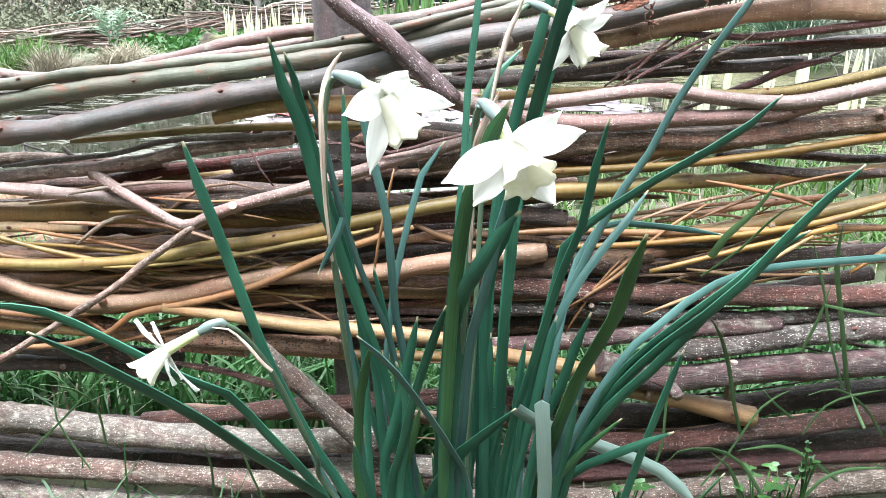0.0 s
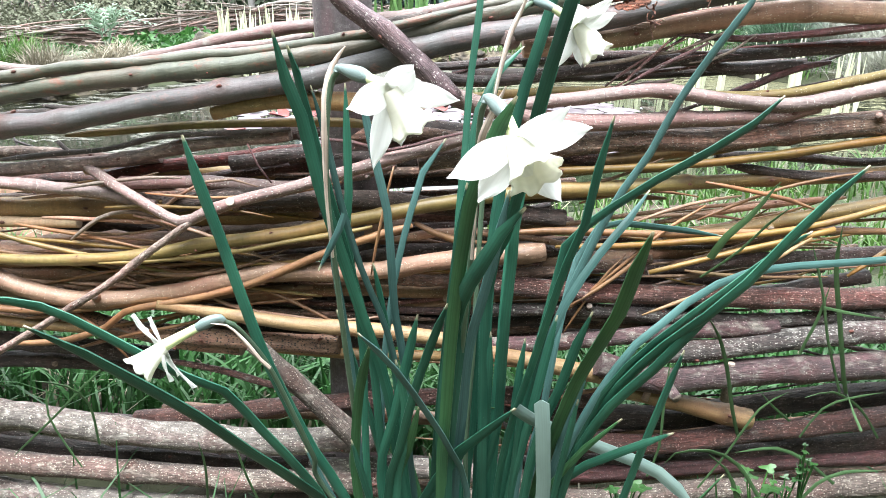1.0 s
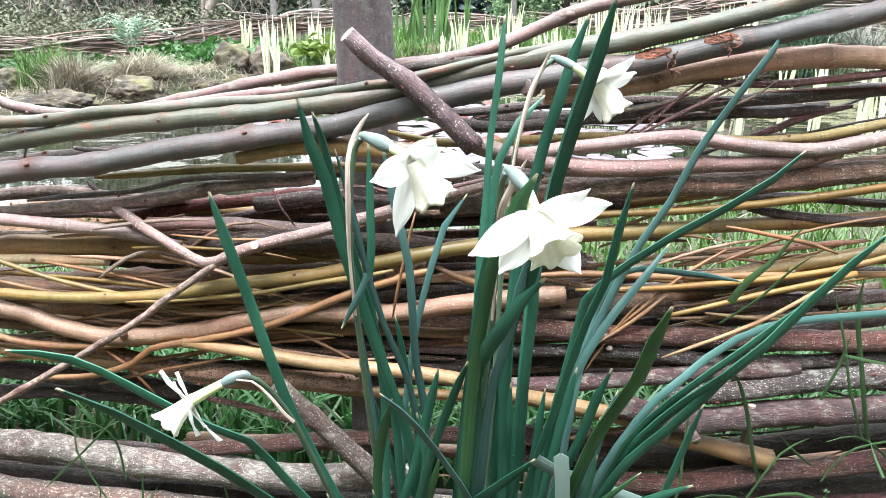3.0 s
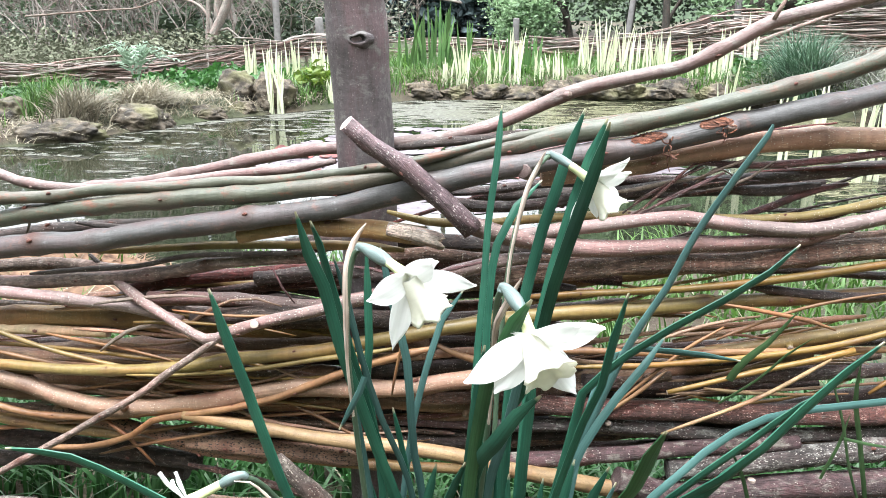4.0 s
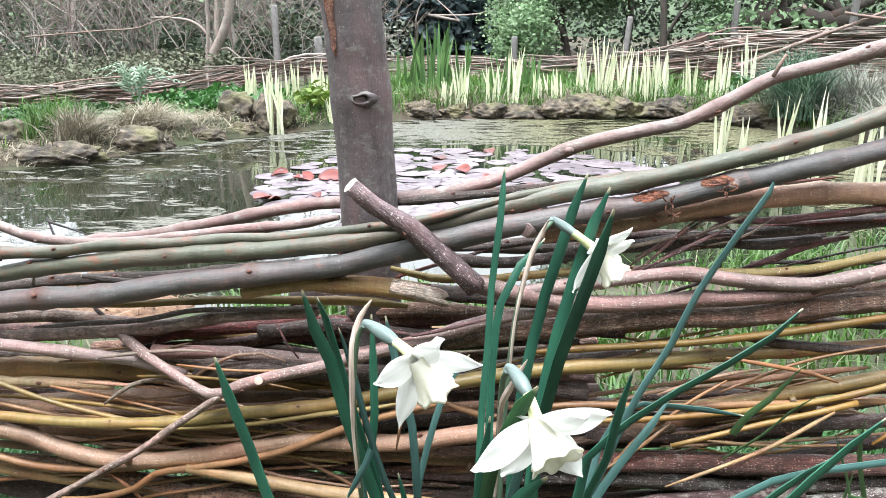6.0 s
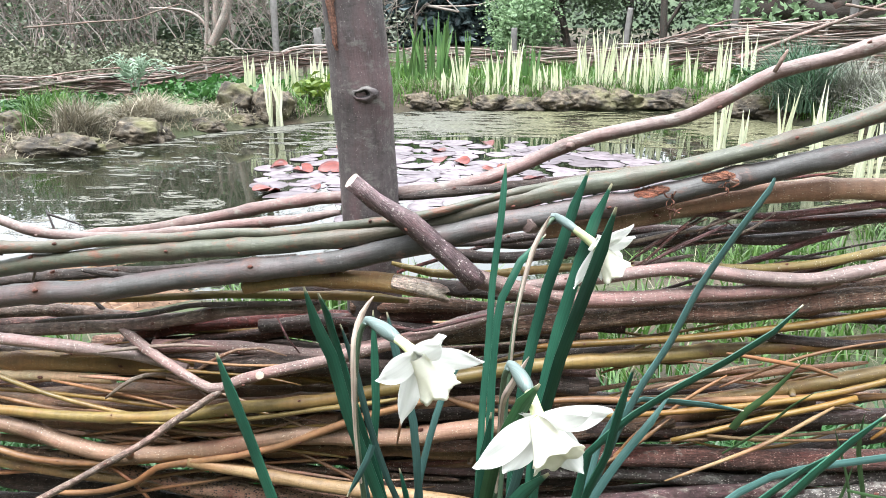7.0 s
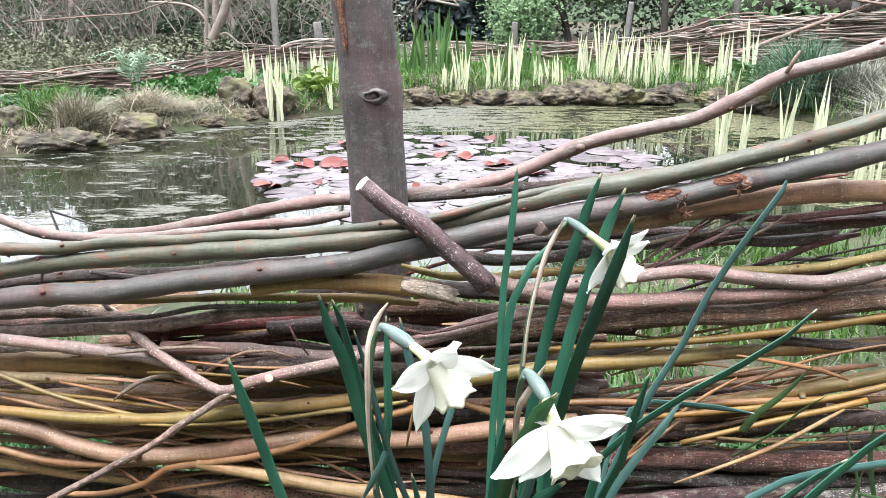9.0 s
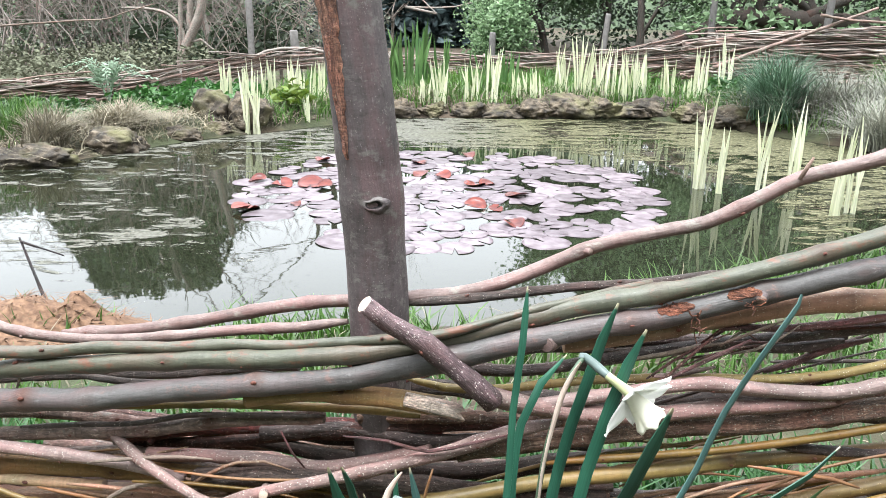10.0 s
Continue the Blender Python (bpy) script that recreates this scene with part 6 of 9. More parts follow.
leaf(LF, 0.0075, [(-0.084, 0.650, 0.527), (-0.084, 0.650, 0.491), (-0.084, 0.650, 0.451), (-0.087, 0.650, 0.421), (-0.083, 0.653, 0.385), (-0.078, 0.657, 0.328), (-0.076, 0.660, 0.191), (-0.056, 0.660, 0.095), (-0.023, 0.660, 0.000)], 10)
leaf(LFB, 0.0077, [(-0.076, 0.660, 0.522), (-0.067, 0.660, 0.477), (-0.058, 0.660, 0.435), (-0.056, 0.660, 0.405), (-0.054, 0.667, 0.352), (-0.047, 0.673, 0.300), (-0.043, 0.680, 0.177), (-0.030, 0.676, 0.088), (-0.008, 0.672, 0.000)], -20)
leaf(LFB, 0.0070, [(-0.017, 0.680, 0.485), (-0.034, 0.680, 0.460), (-0.043, 0.680, 0.430), (-0.053, 0.680, 0.389), (-0.060, 0.680, 0.346), (-0.067, 0.680, 0.275), (-0.065, 0.680, 0.176), (-0.047, 0.676, 0.088), (-0.018, 0.672, 0.000)], 35)
leaf(LF, 0.0072, [(0.007, 0.784, 0.606), (0.004, 0.771, 0.563), (-0.002, 0.759, 0.511), (-0.004, 0.746, 0.467), (-0.008, 0.731, 0.415), (-0.010, 0.714, 0.362), (-0.012, 0.697, 0.298), (-0.016, 0.680, 0.178), (-0.008, 0.676, 0.089), (0.004, 0.672, 0.000)], 10)
leaf(LF, 0.0098, [(-0.001, 0.620, 0.468), (-0.005, 0.624, 0.431), (-0.009, 0.628, 0.388), (-0.014, 0.636, 0.330), (-0.019, 0.648, 0.265), (-0.022, 0.660, 0.181), (-0.013, 0.660, 0.091), (0.001, 0.660, 0.000)], -8)
leaf(LG, 0.0108, [(0.024, 0.528, 0.537), (0.016, 0.537, 0.520), (0.008, 0.545, 0.497), (0.001, 0.559, 0.470), (-0.003, 0.574, 0.437), (-0.008, 0.591, 0.387), (-0.012, 0.611, 0.317), (-0.016, 0.630, 0.216), (-0.008, 0.636, 0.108), (0.004, 0.642, 0.000)], 12, 1.2)
leaf(LF, 0.0116, [(0.070, 0.745, 0.609), (0.060, 0.741, 0.581), (0.051, 0.738, 0.548), (0.041, 0.734, 0.515), (0.033, 0.730, 0.480), (0.025, 0.718, 0.442), (0.019, 0.705, 0.390), (0.016, 0.693, 0.322), (0.013, 0.680, 0.179), (0.015, 0.676, 0.089), (0.017, 0.672, 0.000)], -12)
leaf(LF, 0.0115, [(0.081, 0.700, 0.608), (0.071, 0.700, 0.582), (0.062, 0.700, 0.551), (0.055, 0.700, 0.523), (0.048, 0.700, 0.494), (0.041, 0.695, 0.461), (0.034, 0.690, 0.410), (0.029, 0.685, 0.326), (0.023, 0.680, 0.179), (0.022, 0.676, 0.089), (0.021, 0.672, 0.000)], 8)
leaf(LF, 0.0099, [(0.063, 0.563, 0.625), (0.058, 0.571, 0.598), (0.050, 0.580, 0.564), (0.041, 0.600, 0.518), (0.035, 0.620, 0.472), (0.026, 0.640, 0.424), (0.015, 0.660, 0.371), (0.016, 0.660, 0.186), (0.018, 0.660, 0.000)], -6)
leaf(LF, 0.0127, [(0.032, 0.540, 0.475), (0.019, 0.550, 0.456), (0.007, 0.560, 0.431), (-0.004, 0.590, 0.396), (-0.011, 0.620, 0.348), (-0.016, 0.640, 0.280), (-0.020, 0.660, 0.193), (-0.011, 0.660, 0.096), (0.002, 0.660, 0.000)], 30)
leaf(LFB, 0.0099, [(0.027, 0.630, 0.461), (0.018, 0.634, 0.407), (0.011, 0.638, 0.375), (0.003, 0.644, 0.336), (-0.001, 0.652, 0.273), (-0.006, 0.660, 0.193), (-0.000, 0.660, 0.097), (0.008, 0.660, 0.000)], -25)
leaf(LF, 0.0093, [(0.033, 0.640, 0.457), (0.032, 0.644, 0.412), (0.029, 0.648, 0.362), (0.028, 0.654, 0.317), (0.026, 0.662, 0.257), (0.013, 0.670, 0.186), (0.014, 0.668, 0.093), (0.017, 0.666, 0.000)], 12)
leaf(LF, 0.0078, [(0.086, 0.596, 0.517), (0.081, 0.603, 0.484), (0.076, 0.610, 0.445), (0.067, 0.617, 0.415), (0.058, 0.626, 0.373), (0.049, 0.637, 0.327), (0.034, 0.649, 0.256), (0.027, 0.660, 0.183), (0.026, 0.660, 0.092), (0.023, 0.660, 0.000)], -22)
leaf(LFB, 0.0104, [(0.247, 0.844, 0.592), (0.236, 0.825, 0.579), (0.206, 0.806, 0.543), (0.173, 0.786, 0.499), (0.149, 0.764, 0.460), (0.124, 0.740, 0.433), (0.100, 0.716, 0.397), (0.078, 0.696, 0.351), (0.061, 0.684, 0.307), (0.048, 0.672, 0.262), (0.041, 0.660, 0.195), (0.036, 0.660, 0.097), (0.029, 0.660, 0.000)], -30)
leaf(LF, 0.0104, [(0.230, 0.713, 0.515), (0.208, 0.704, 0.495), (0.175, 0.696, 0.475), (0.138, 0.687, 0.456), (0.105, 0.679, 0.436), (0.088, 0.670, 0.426), (0.072, 0.668, 0.409), (0.067, 0.666, 0.383), (0.058, 0.664, 0.337), (0.047, 0.662, 0.279), (0.041, 0.660, 0.195), (0.036, 0.660, 0.097), (0.029, 0.660, 0.000)], -30)
leaf(LFB, 0.0079, [(0.136, 0.700, 0.445), (0.120, 0.690, 0.424), (0.099, 0.680, 0.400), (0.075, 0.670, 0.363), (0.059, 0.667, 0.316), (0.048, 0.663, 0.257), (0.043, 0.660, 0.195), (0.038, 0.660, 0.097), (0.030, 0.660, 0.000)], 20)
leaf(LG, 0.0123, [(0.096, 0.514, 0.471), (0.095, 0.536, 0.442), (0.092, 0.558, 0.404), (0.087, 0.580, 0.374), (0.078, 0.607, 0.331), (0.067, 0.633, 0.267), (0.059, 0.660, 0.195), (0.051, 0.660, 0.098), (0.038, 0.660, 0.000)], -12)
leaf(LF, 0.0091, [(0.087, 0.620, 0.379), (0.079, 0.627, 0.351), (0.070, 0.635, 0.310), (0.059, 0.643, 0.271), (0.049, 0.650, 0.203), (0.043, 0.652, 0.101), (0.033, 0.654, 0.000)], 10)
leaf(LF, 0.0115, [(0.241, 0.596, 0.490), (0.224, 0.597, 0.469), (0.204, 0.598, 0.443), (0.181, 0.599, 0.411), (0.159, 0.600, 0.387), (0.138, 0.613, 0.359), (0.113, 0.625, 0.321), (0.093, 0.637, 0.275), (0.076, 0.650, 0.214), (0.064, 0.652, 0.107), (0.045, 0.654, 0.000)], -25)
leaf(LFB, 0.0074, [(0.356, 0.730, 0.386), (0.314, 0.715, 0.387), (0.284, 0.705, 0.388), (0.253, 0.695, 0.389), (0.231, 0.687, 0.389), (0.211, 0.678, 0.389), (0.183, 0.662, 0.385), (0.159, 0.648, 0.376), (0.139, 0.636, 0.364), (0.120, 0.625, 0.353), (0.096, 0.628, 0.309), (0.076, 0.634, 0.252), (0.069, 0.640, 0.200), (0.059, 0.644, 0.100), (0.042, 0.648, 0.000)], 12)
leaf(LF, 0.0086, [(0.234, 0.640, 0.434), (0.217, 0.637, 0.423), (0.200, 0.634, 0.410), (0.179, 0.630, 0.393), (0.158, 0.625, 0.378), (0.132, 0.620, 0.357), (0.100, 0.628, 0.309), (0.080, 0.636, 0.230), (0.062, 0.644, 0.100), (0.044, 0.648, 0.000)], -20)
leaf(LFB, 0.0078, [(0.228, 0.800, 0.378), (0.196, 0.800, 0.382), (0.166, 0.797, 0.386), (0.135, 0.790, 0.391), (0.112, 0.772, 0.392), (0.092, 0.745, 0.372), (0.076, 0.715, 0.315), (0.060, 0.690, 0.215), (0.040, 0.675, 0.080), (0.032, 0.670, 0.000)], -15)
leaf(LF, 0.0103, [(0.174, 0.600, 0.408), (0.151, 0.608, 0.370), (0.130, 0.616, 0.336), (0.106, 0.624, 0.303), (0.089, 0.632, 0.264), (0.073, 0.640, 0.211), (0.062, 0.644, 0.106), (0.044, 0.648, 0.000)], -10)
leaf(LP, 0.0140, [(0.0555, 0.620, 0.309), (0.056, 0.620, 0.305), (0.058, 0.620, 0.285), (0.060, 0.623, 0.254), (0.062, 0.630, 0.208), (0.053, 0.636, 0.104), (0.039, 0.642, 0.000)], 4, 0.12)
leaf(LP, 0.0138, [(0.203, 0.700, 0.161), (0.167, 0.694, 0.199), (0.120, 0.684, 0.226), (0.075, 0.666, 0.254), (0.051, 0.652, 0.274), (0.039, 0.640, 0.289)], 14, 1.2)
leaf(LF, 0.0142, [(0.039, 0.640, 0.290), (0.021, 0.645, 0.268), (-0.001, 0.650, 0.244), (-0.019, 0.655, 0.213), (-0.031, 0.660, 0.187), (-0.021, 0.660, 0.093), (-0.003, 0.660, 0.000)], -20)
leaf(LF, 0.0165, [(-0.251, 0.521, 0.404), (-0.227, 0.534, 0.380), (-0.202, 0.547, 0.353), (-0.173, 0.560, 0.323), (-0.145, 0.580, 0.282), (-0.120, 0.600, 0.245), (-0.097, 0.620, 0.199), (-0.072, 0.628, 0.100), (-0.033, 0.636, 0.000)], 25)
leaf(LF, 0.0128, [(-0.335, 0.600, 0.386), (-0.289, 0.601, 0.379), (-0.253, 0.603, 0.360), (-0.223, 0.604, 0.342), (-0.197, 0.605, 0.327), (-0.173, 0.614, 0.311), (-0.149, 0.623, 0.272), (-0.124, 0.631, 0.232), (-0.105, 0.640, 0.188), (-0.079, 0.644, 0.094), (-0.036, 0.648, 0.000)], 25)
leaf(LFB, 0.0066, [(-0.066, 0.560, 0.387), (-0.045, 0.580, 0.351), (-0.024, 0.600, 0.305), (-0.009, 0.620, 0.264), (0.004, 0.640, 0.214), (0.007, 0.644, 0.107), (0.013, 0.648, 0.000)], 20)
leaf(LG, 0.0091, [(-0.064, 0.600, 0.360), (-0.071, 0.613, 0.332), (-0.079, 0.627, 0.287), (-0.082, 0.640, 0.206), (-0.061, 0.644, 0.103), (-0.026, 0.648, 0.000)], -10)
leaf(LF, 0.0089, [(0.158, 0.640, 0.273), (0.121, 0.645, 0.251), (0.097, 0.650, 0.235), (0.068, 0.655, 0.205), (0.050, 0.660, 0.178), (0.044, 0.660, 0.089), (0.034, 0.660, 0.000)], 18)
leaf(LF, 0.0087, [(0.043, 0.800, 0.541), (0.022, 0.787, 0.521), (0.006, 0.773, 0.491), (0.000, 0.760, 0.445), (-0.002, 0.740, 0.377), (-0.003, 0.720, 0.308), (-0.004, 0.700, 0.163), (0.001, 0.692, 0.081), (0.009, 0.684, 0.000)], 10)
leaf(LFB, 0.0070, [(-0.100, 0.660, 0.413), (-0.096, 0.663, 0.372), (-0.090, 0.665, 0.323), (-0.086, 0.667, 0.261), (-0.082, 0.670, 0.183), (-0.061, 0.668, 0.091), (-0.026, 0.666, 0.000)], -15)
leaf(LF, 0.0082, [(-0.049, 0.620, 0.338), (-0.043, 0.627, 0.297), (-0.046, 0.633, 0.253), (-0.052, 0.640, 0.201), (-0.037, 0.644, 0.101), (-0.013, 0.648, 0.000)], 12)
leaf(LF, 0.0085, [(-0.012, 0.600, 0.391), (-0.024, 0.610, 0.353), (-0.036, 0.620, 0.311), (-0.048, 0.630, 0.256), (-0.059, 0.640, 0.201), (-0.043, 0.644, 0.100), (-0.016, 0.648, 0.000)], -18)
leaf(LF, 0.0095, [(-0.034, 0.630, 0.369), (-0.043, 0.637, 0.325), (-0.053, 0.643, 0.277), (-0.065, 0.650, 0.215), (-0.047, 0.652, 0.107), (-0.018, 0.654, 0.000)], 8)
leaf(LF, 0.0079, [(0.046, 0.670, 0.334), (0.041, 0.670, 0.284), (0.038, 0.670, 0.231), (0.032, 0.670, 0.181), (0.030, 0.668, 0.091), (0.025, 0.666, 0.000)], -8)
leaf(LF, 0.0091, [(0.068, 0.660, 0.358), (0.059, 0.660, 0.310), (0.050, 0.660, 0.259), (0.038, 0.660, 0.195), (0.035, 0.660, 0.097), (0.028, 0.660, 0.000)], 14)
leaf(LG, 0.0082, [(-0.032, 0.620, 0.302), (-0.042, 0.635, 0.252), (-0.054, 0.650, 0.199), (-0.038, 0.652, 0.099), (-0.013, 0.654, 0.000)], -6)
leaf(LF, 0.0080, [(0.011, 0.680, 0.357), (0.009, 0.680, 0.308), (0.007, 0.680, 0.245), (0.003, 0.680, 0.178), (0.007, 0.676, 0.089), (0.013, 0.672, 0.000)], 6)
leaf(LF, 0.0083, [(0.003, 0.600, 0.408), (-0.002, 0.610, 0.362), (-0.007, 0.620, 0.302), (-0.011, 0.630, 0.216), (-0.005, 0.636, 0.108), (0.006, 0.642, 0.000)], -14)
leaf(LF, 0.0063, [(-0.069, 0.660, 0.396), (-0.062, 0.663, 0.353), (-0.055, 0.667, 0.303), (-0.050, 0.670, 0.239), (-0.036, 0.668, 0.120), (-0.012, 0.666, 0.000)], 22)
leaf(LG, 0.0068, [(0.114, 0.620, 0.296), (0.092, 0.627, 0.267), (0.071, 0.633, 0.232), (0.058, 0.640, 0.200), (0.050, 0.644, 0.100), (0.037, 0.648, 0.000)], 0)
leaf(LFB, 0.0078, [(0.100, 0.660, 0.340), (0.086, 0.660, 0.296), (0.068, 0.660, 0.250), (0.057, 0.660, 0.195), (0.049, 0.660, 0.098), (0.037, 0.660, 0.000)], -16)
leaf(LF, 0.0086, [(0.019, 0.660, 0.343), (0.018, 0.663, 0.287), (0.017, 0.667, 0.233), (0.013, 0.670, 0.180), (0.015, 0.668, 0.090), (0.017, 0.666, 0.000)], 8)

leaf(LFB, 0.0060, [(-0.0970, 0.600, 0.412), (-0.0890, 0.600, 0.427), (-0.0825, 0.601, 0.440), (-0.0790, 0.603, 0.450)], 20)

# short inner leaves at the foot of the clump
inner = random.Random(21)
for i in range(20):
    a = inner.uniform(0, 2 * math.pi)
    rr = 0.085 * math.sqrt(inner.random())
    bx, by = 0.02 + rr * 1.25 * math.cos(a), 0.665 + rr * 0.6 * math.sin(a)
    h = inner.uniform(0.16, 0.36)
    lean = Vector((math.cos(a) * inner.uniform(0.02, 0.11), math.sin(a) * inner.uniform(0.0, 0.05), 0))
    pts = [(bx + lean.x, by + lean.y, h), (bx + lean.x * 0.55, by + lean.y * 0.5, h * 0.66), (bx + lean.x * 0.2, by + lean.y * 0.2, h * 0.33), (bx, by, -0.01)]
    leaf(inner.choice([LF, LF, LFB, LG]), inner.uniform(0.006, 0.0095), pts, inner.uniform(-50, 50))


def petal_mesh(c, tip, W, ax, rng, bow=0.12):
    """One broad pointed tepal from the throat c to its tip: gently folded, bowed and waved."""
    x = tip - c
    L = x.length
    x = x / L
    y = ax.cross(x).normalized()
    z = x.cross(y)
    V, Fc, U = [], [], []
    nl, nw = 16, 9
    for side in (0, 1):
        for i in range(nl):
            t = i / (nl - 1)
            w = W / 2 * max(0.02, math.sin(math.pi * (0.13 + 0.87 * t ** 1.12))) ** 0.78 if i < nl - 1 else 0.0004
            for j in range(nw):
                s = 2 * j / (nw - 1) - 1
                h = bow * L * math.sin(math.pi * t) + 0.10 * w * s * s + 0.0011 * math.sin(6 * t + 3 * s + rng) * t - 0.0010 * (1 - abs(s)) * (1 - t) + 0.05 * L * math.sin(2.2 * t + rng) * s * 0.6
                V.append(c + x * (L * t * (1 - 0.04 * s * s)) + y * w * s + z * (h - side * 0.0006))
                U.append((L * t, w * s))
    o = nl * nw
    for i in range(nl - 1):
        for j in range(nw - 1):
            a = i * nw + j
            Fc.append((a, a + nw, a + nw + 1, a + 1))
            Fc.append((o + a, o + a + 1, o + a + nw + 1, o + a + nw))
    return V, Fc, U


def daffodil(stem, pod_end, centre, axis_dir, cup, rim, spathe, petals, seed, label, turn=None, pod=1.0):
    """A nodding white daffodil: stem, papery sheath, seed pod, tube, six tepals and a frilled corona."""
    r = random.Random(seed)
    plant = thing("daffodil", label, "flower", "daffodils in bloom")
    path = spline(stem, 0.006)
    n = len(path)
    rad = [0.0023 - 0.0005 * i / n for i in range(n)]
    v, f, u = tube(path, rad, 10, seed)
    build("stem", v, f, STEM, plant, u)
    ax = Vector(axis_dir).normalized()
    c = Vector(centre)
    e, pe = Vector(stem[-1]), Vector(pod_end)
    # the pod swells from the stem's end, the tube leads on to the petals
    back = Vector(stem[-2])
    p2 = spline([e + (back - e).normalized() * 0.004, e, pe, c], 0.0012)
    m = len(p2)
    cut = min(range(m), key=lambda i: (p2[i] - pe).length)
    v, f, u = tube(p2[:cut + 1], [0.0026 + 0.0022 * pod * math.sin(math.pi * min(1.0, 0.05 + 0.83 * (i / cut) ** 1.5)) ** 1.5 for i in range(cut + 1)], 12, seed)
    build("seed_pod", v, f, OVARY, plant, u, label="blue-green seed pod")
    v, f, u = tube(p2[cut:], [0.0030 + 0.0014 * ((i - cut) / (m - cut)) ** 2 for i in range(cut, m)], 12, seed)
    build("tube", v, f, TUBE, plant, u, label="greenish yellow flower tube")
    v, f, u = ribbon([(x, y - 0.0025, z) for x, y, z in spathe], 0.0068 if seed != 4 else 0.0095, r.uniform(-15, 15), 0.006, 0.9, 0.7, taper=0.14)
    build("spathe", v, f, SPATHE, plant, u, label="brown papery sheath")
    # flower head
    zax = ax
    xax = zax.cross(Vector((0, 0, 1))).normalized()
    yax = zax.cross(xax)
    M = Matrix((xax, yax, zax)).transposed().to_4x4()
    M.translation = c
    for k, (tx, ty, tz, pw) in enumerate(petals):
        v, f, u = petal_mesh(c + ax * 0.001, Vector((tx, ty, tz)), pw, Vector(turn).normalized() if turn else ax, r.uniform(0, 6), r.uniform(0.0, 0.08))
        build("petal", v, f, PETAL, plant, u)
    v, f, u = [], [], []
    rows, cols = 14, 48
    for side in (0, 1):
        for i in range(rows):
            t = i / (rows - 1)
            for k in range(cols):
                a = 2 * math.pi * k / cols
                fr = 0.10 * t ** 3 * math.sin(6 * a + seed) + 0.06 * t ** 4 * math.sin(13 * a + 2 * seed)
                rr = rim * (0.40 + 0.45 * t + 0.15 * t ** 4) * (1 + fr) - side * 0.0006
                v.append(M @ Vector((rr * math.cos(a), rr * math.sin(a), cup * (0.02 + 0.98 * t) * (1 + 0.05 * math.sin(6 * a + 1 + seed) * t))))
                u.append((a * 0.01, t * 0.01))
    o = rows * cols
    for i in range(rows - 1):
        for k in range(cols):
            a, b = i * cols + k, i * cols + (k + 1) % cols
            f.append((a, b, b + cols, a + cols))
            f.append((o + b, o + a, o + a + cols, o + b + cols))
    for k in range(cols):
        a, b = (rows - 1) * cols + k, (rows - 1) * cols + (k + 1) % cols
        f.append((a, b, o + b, o + a))
    build("corona", v, f, CORONA, plant, u, label="cream frilled corona")
    for k in range(6):
        a = math.pi / 3 * k
        p = [M @ Vector((0.0015 * math.cos(a), 0.0015 * math.sin(a), cup * 0.1)), M @ Vector((0.002 * math.cos(a), 0.002 * math.sin(a), cup * 0.35)), M @ Vector((0.0026 * math.cos(a), 0.0026 * math.sin(a), cup * 0.6))]
        v, f, u = tube(spline(p, 0.003), [0.0005] * 99, 6, k)
        build("stamen", v, f, TUBE, plant, u)
    return plant


daffodil([(0.030, 0.660, 0.0), (-0.0790, 0.6500, 0.1981), (-0.0804, 0.6329, 0.2728), (-0.0845, 0.6157, 0.3571), (-0.0878, 0.6071, 0.4195), (-0.0897, 0.6029, 0.4598), (-0.0886, 0.5997, 0.4973), (-0.0855, 0.5989, 0.5255), (-0.0819, 0.5980, 0.5375), (-0.0767, 0.5948, 0.5422)], (-0.0575, 0.5765, 0.5387), (-0.0448, 0.5627, 0.5355), (0.47, 0.17, -0.865), 0.0265, 0.0130, [(-0.0761, 0.6089, 0.5541), (-0.0830, 0.6053, 0.5434), (-0.0872, 0.6010, 0.5275), (-0.0890, 0.5997, 0.4973), (-0.0898, 0.6029, 0.4598), (-0.0880, 0.6071, 0.4195)], [(-0.0660, 0.5461, 0.5258, 0.0175), (-0.0549, 0.5640, 0.4885, 0.0130), (-0.0305, 0.5535, 0.5480, 0.0165), (-0.0055, 0.5706, 0.5280, 0.0140), (-0.0405, 0.5800, 0.4995, 0.0140), (-0.0300, 0.5880, 0.5370, 0.0130)], 1, "white nodding daffodil with a long brown sheath", (0.2, -0.9, -0.12), 0.9)
daffodil([(0.030, 0.660, 0.0), (-0.0122, 0.6500, 0.2005), (-0.0050, 0.6250, 0.3087), (0.0010, 0.6000, 0.3997), (0.0043, 0.5900, 0.4573), (0.0051, 0.5800, 0.4954), (0.0062, 0.5715, 0.5188), (0.0081, 0.5630, 0.5276), (0.0104, 0.5615, 0.5309)], (0.0195, 0.5440, 0.5242), (0.0245, 0.5355, 0.5126), (0.42, -0.66, -0.62), 0.0250, 0.0150, [(0.0195, 0.5620, 0.5378), (0.0144, 0.5640, 0.5265), (0.0085, 0.5670, 0.5133), (0.0053, 0.5800, 0.4954), (0.0044, 0.5900, 0.4573), (0.0030, 0.5945, 0.4250)], [(-0.0094, 0.5050, 0.4990, 0.0180), (0.0056, 0.5320, 0.4795, 0.0170), (0.0475, 0.4991, 0.5360, 0.0135), (0.0636, 0.5297, 0.5214, 0.0165), (0.0508, 0.5335, 0.4803, 0.0190), (0.0120, 0.5550, 0.4970, 0.0220)], 2, "large white daffodil facing the path, petals wide open", (0.1, -0.88, -0.02), 0.8)
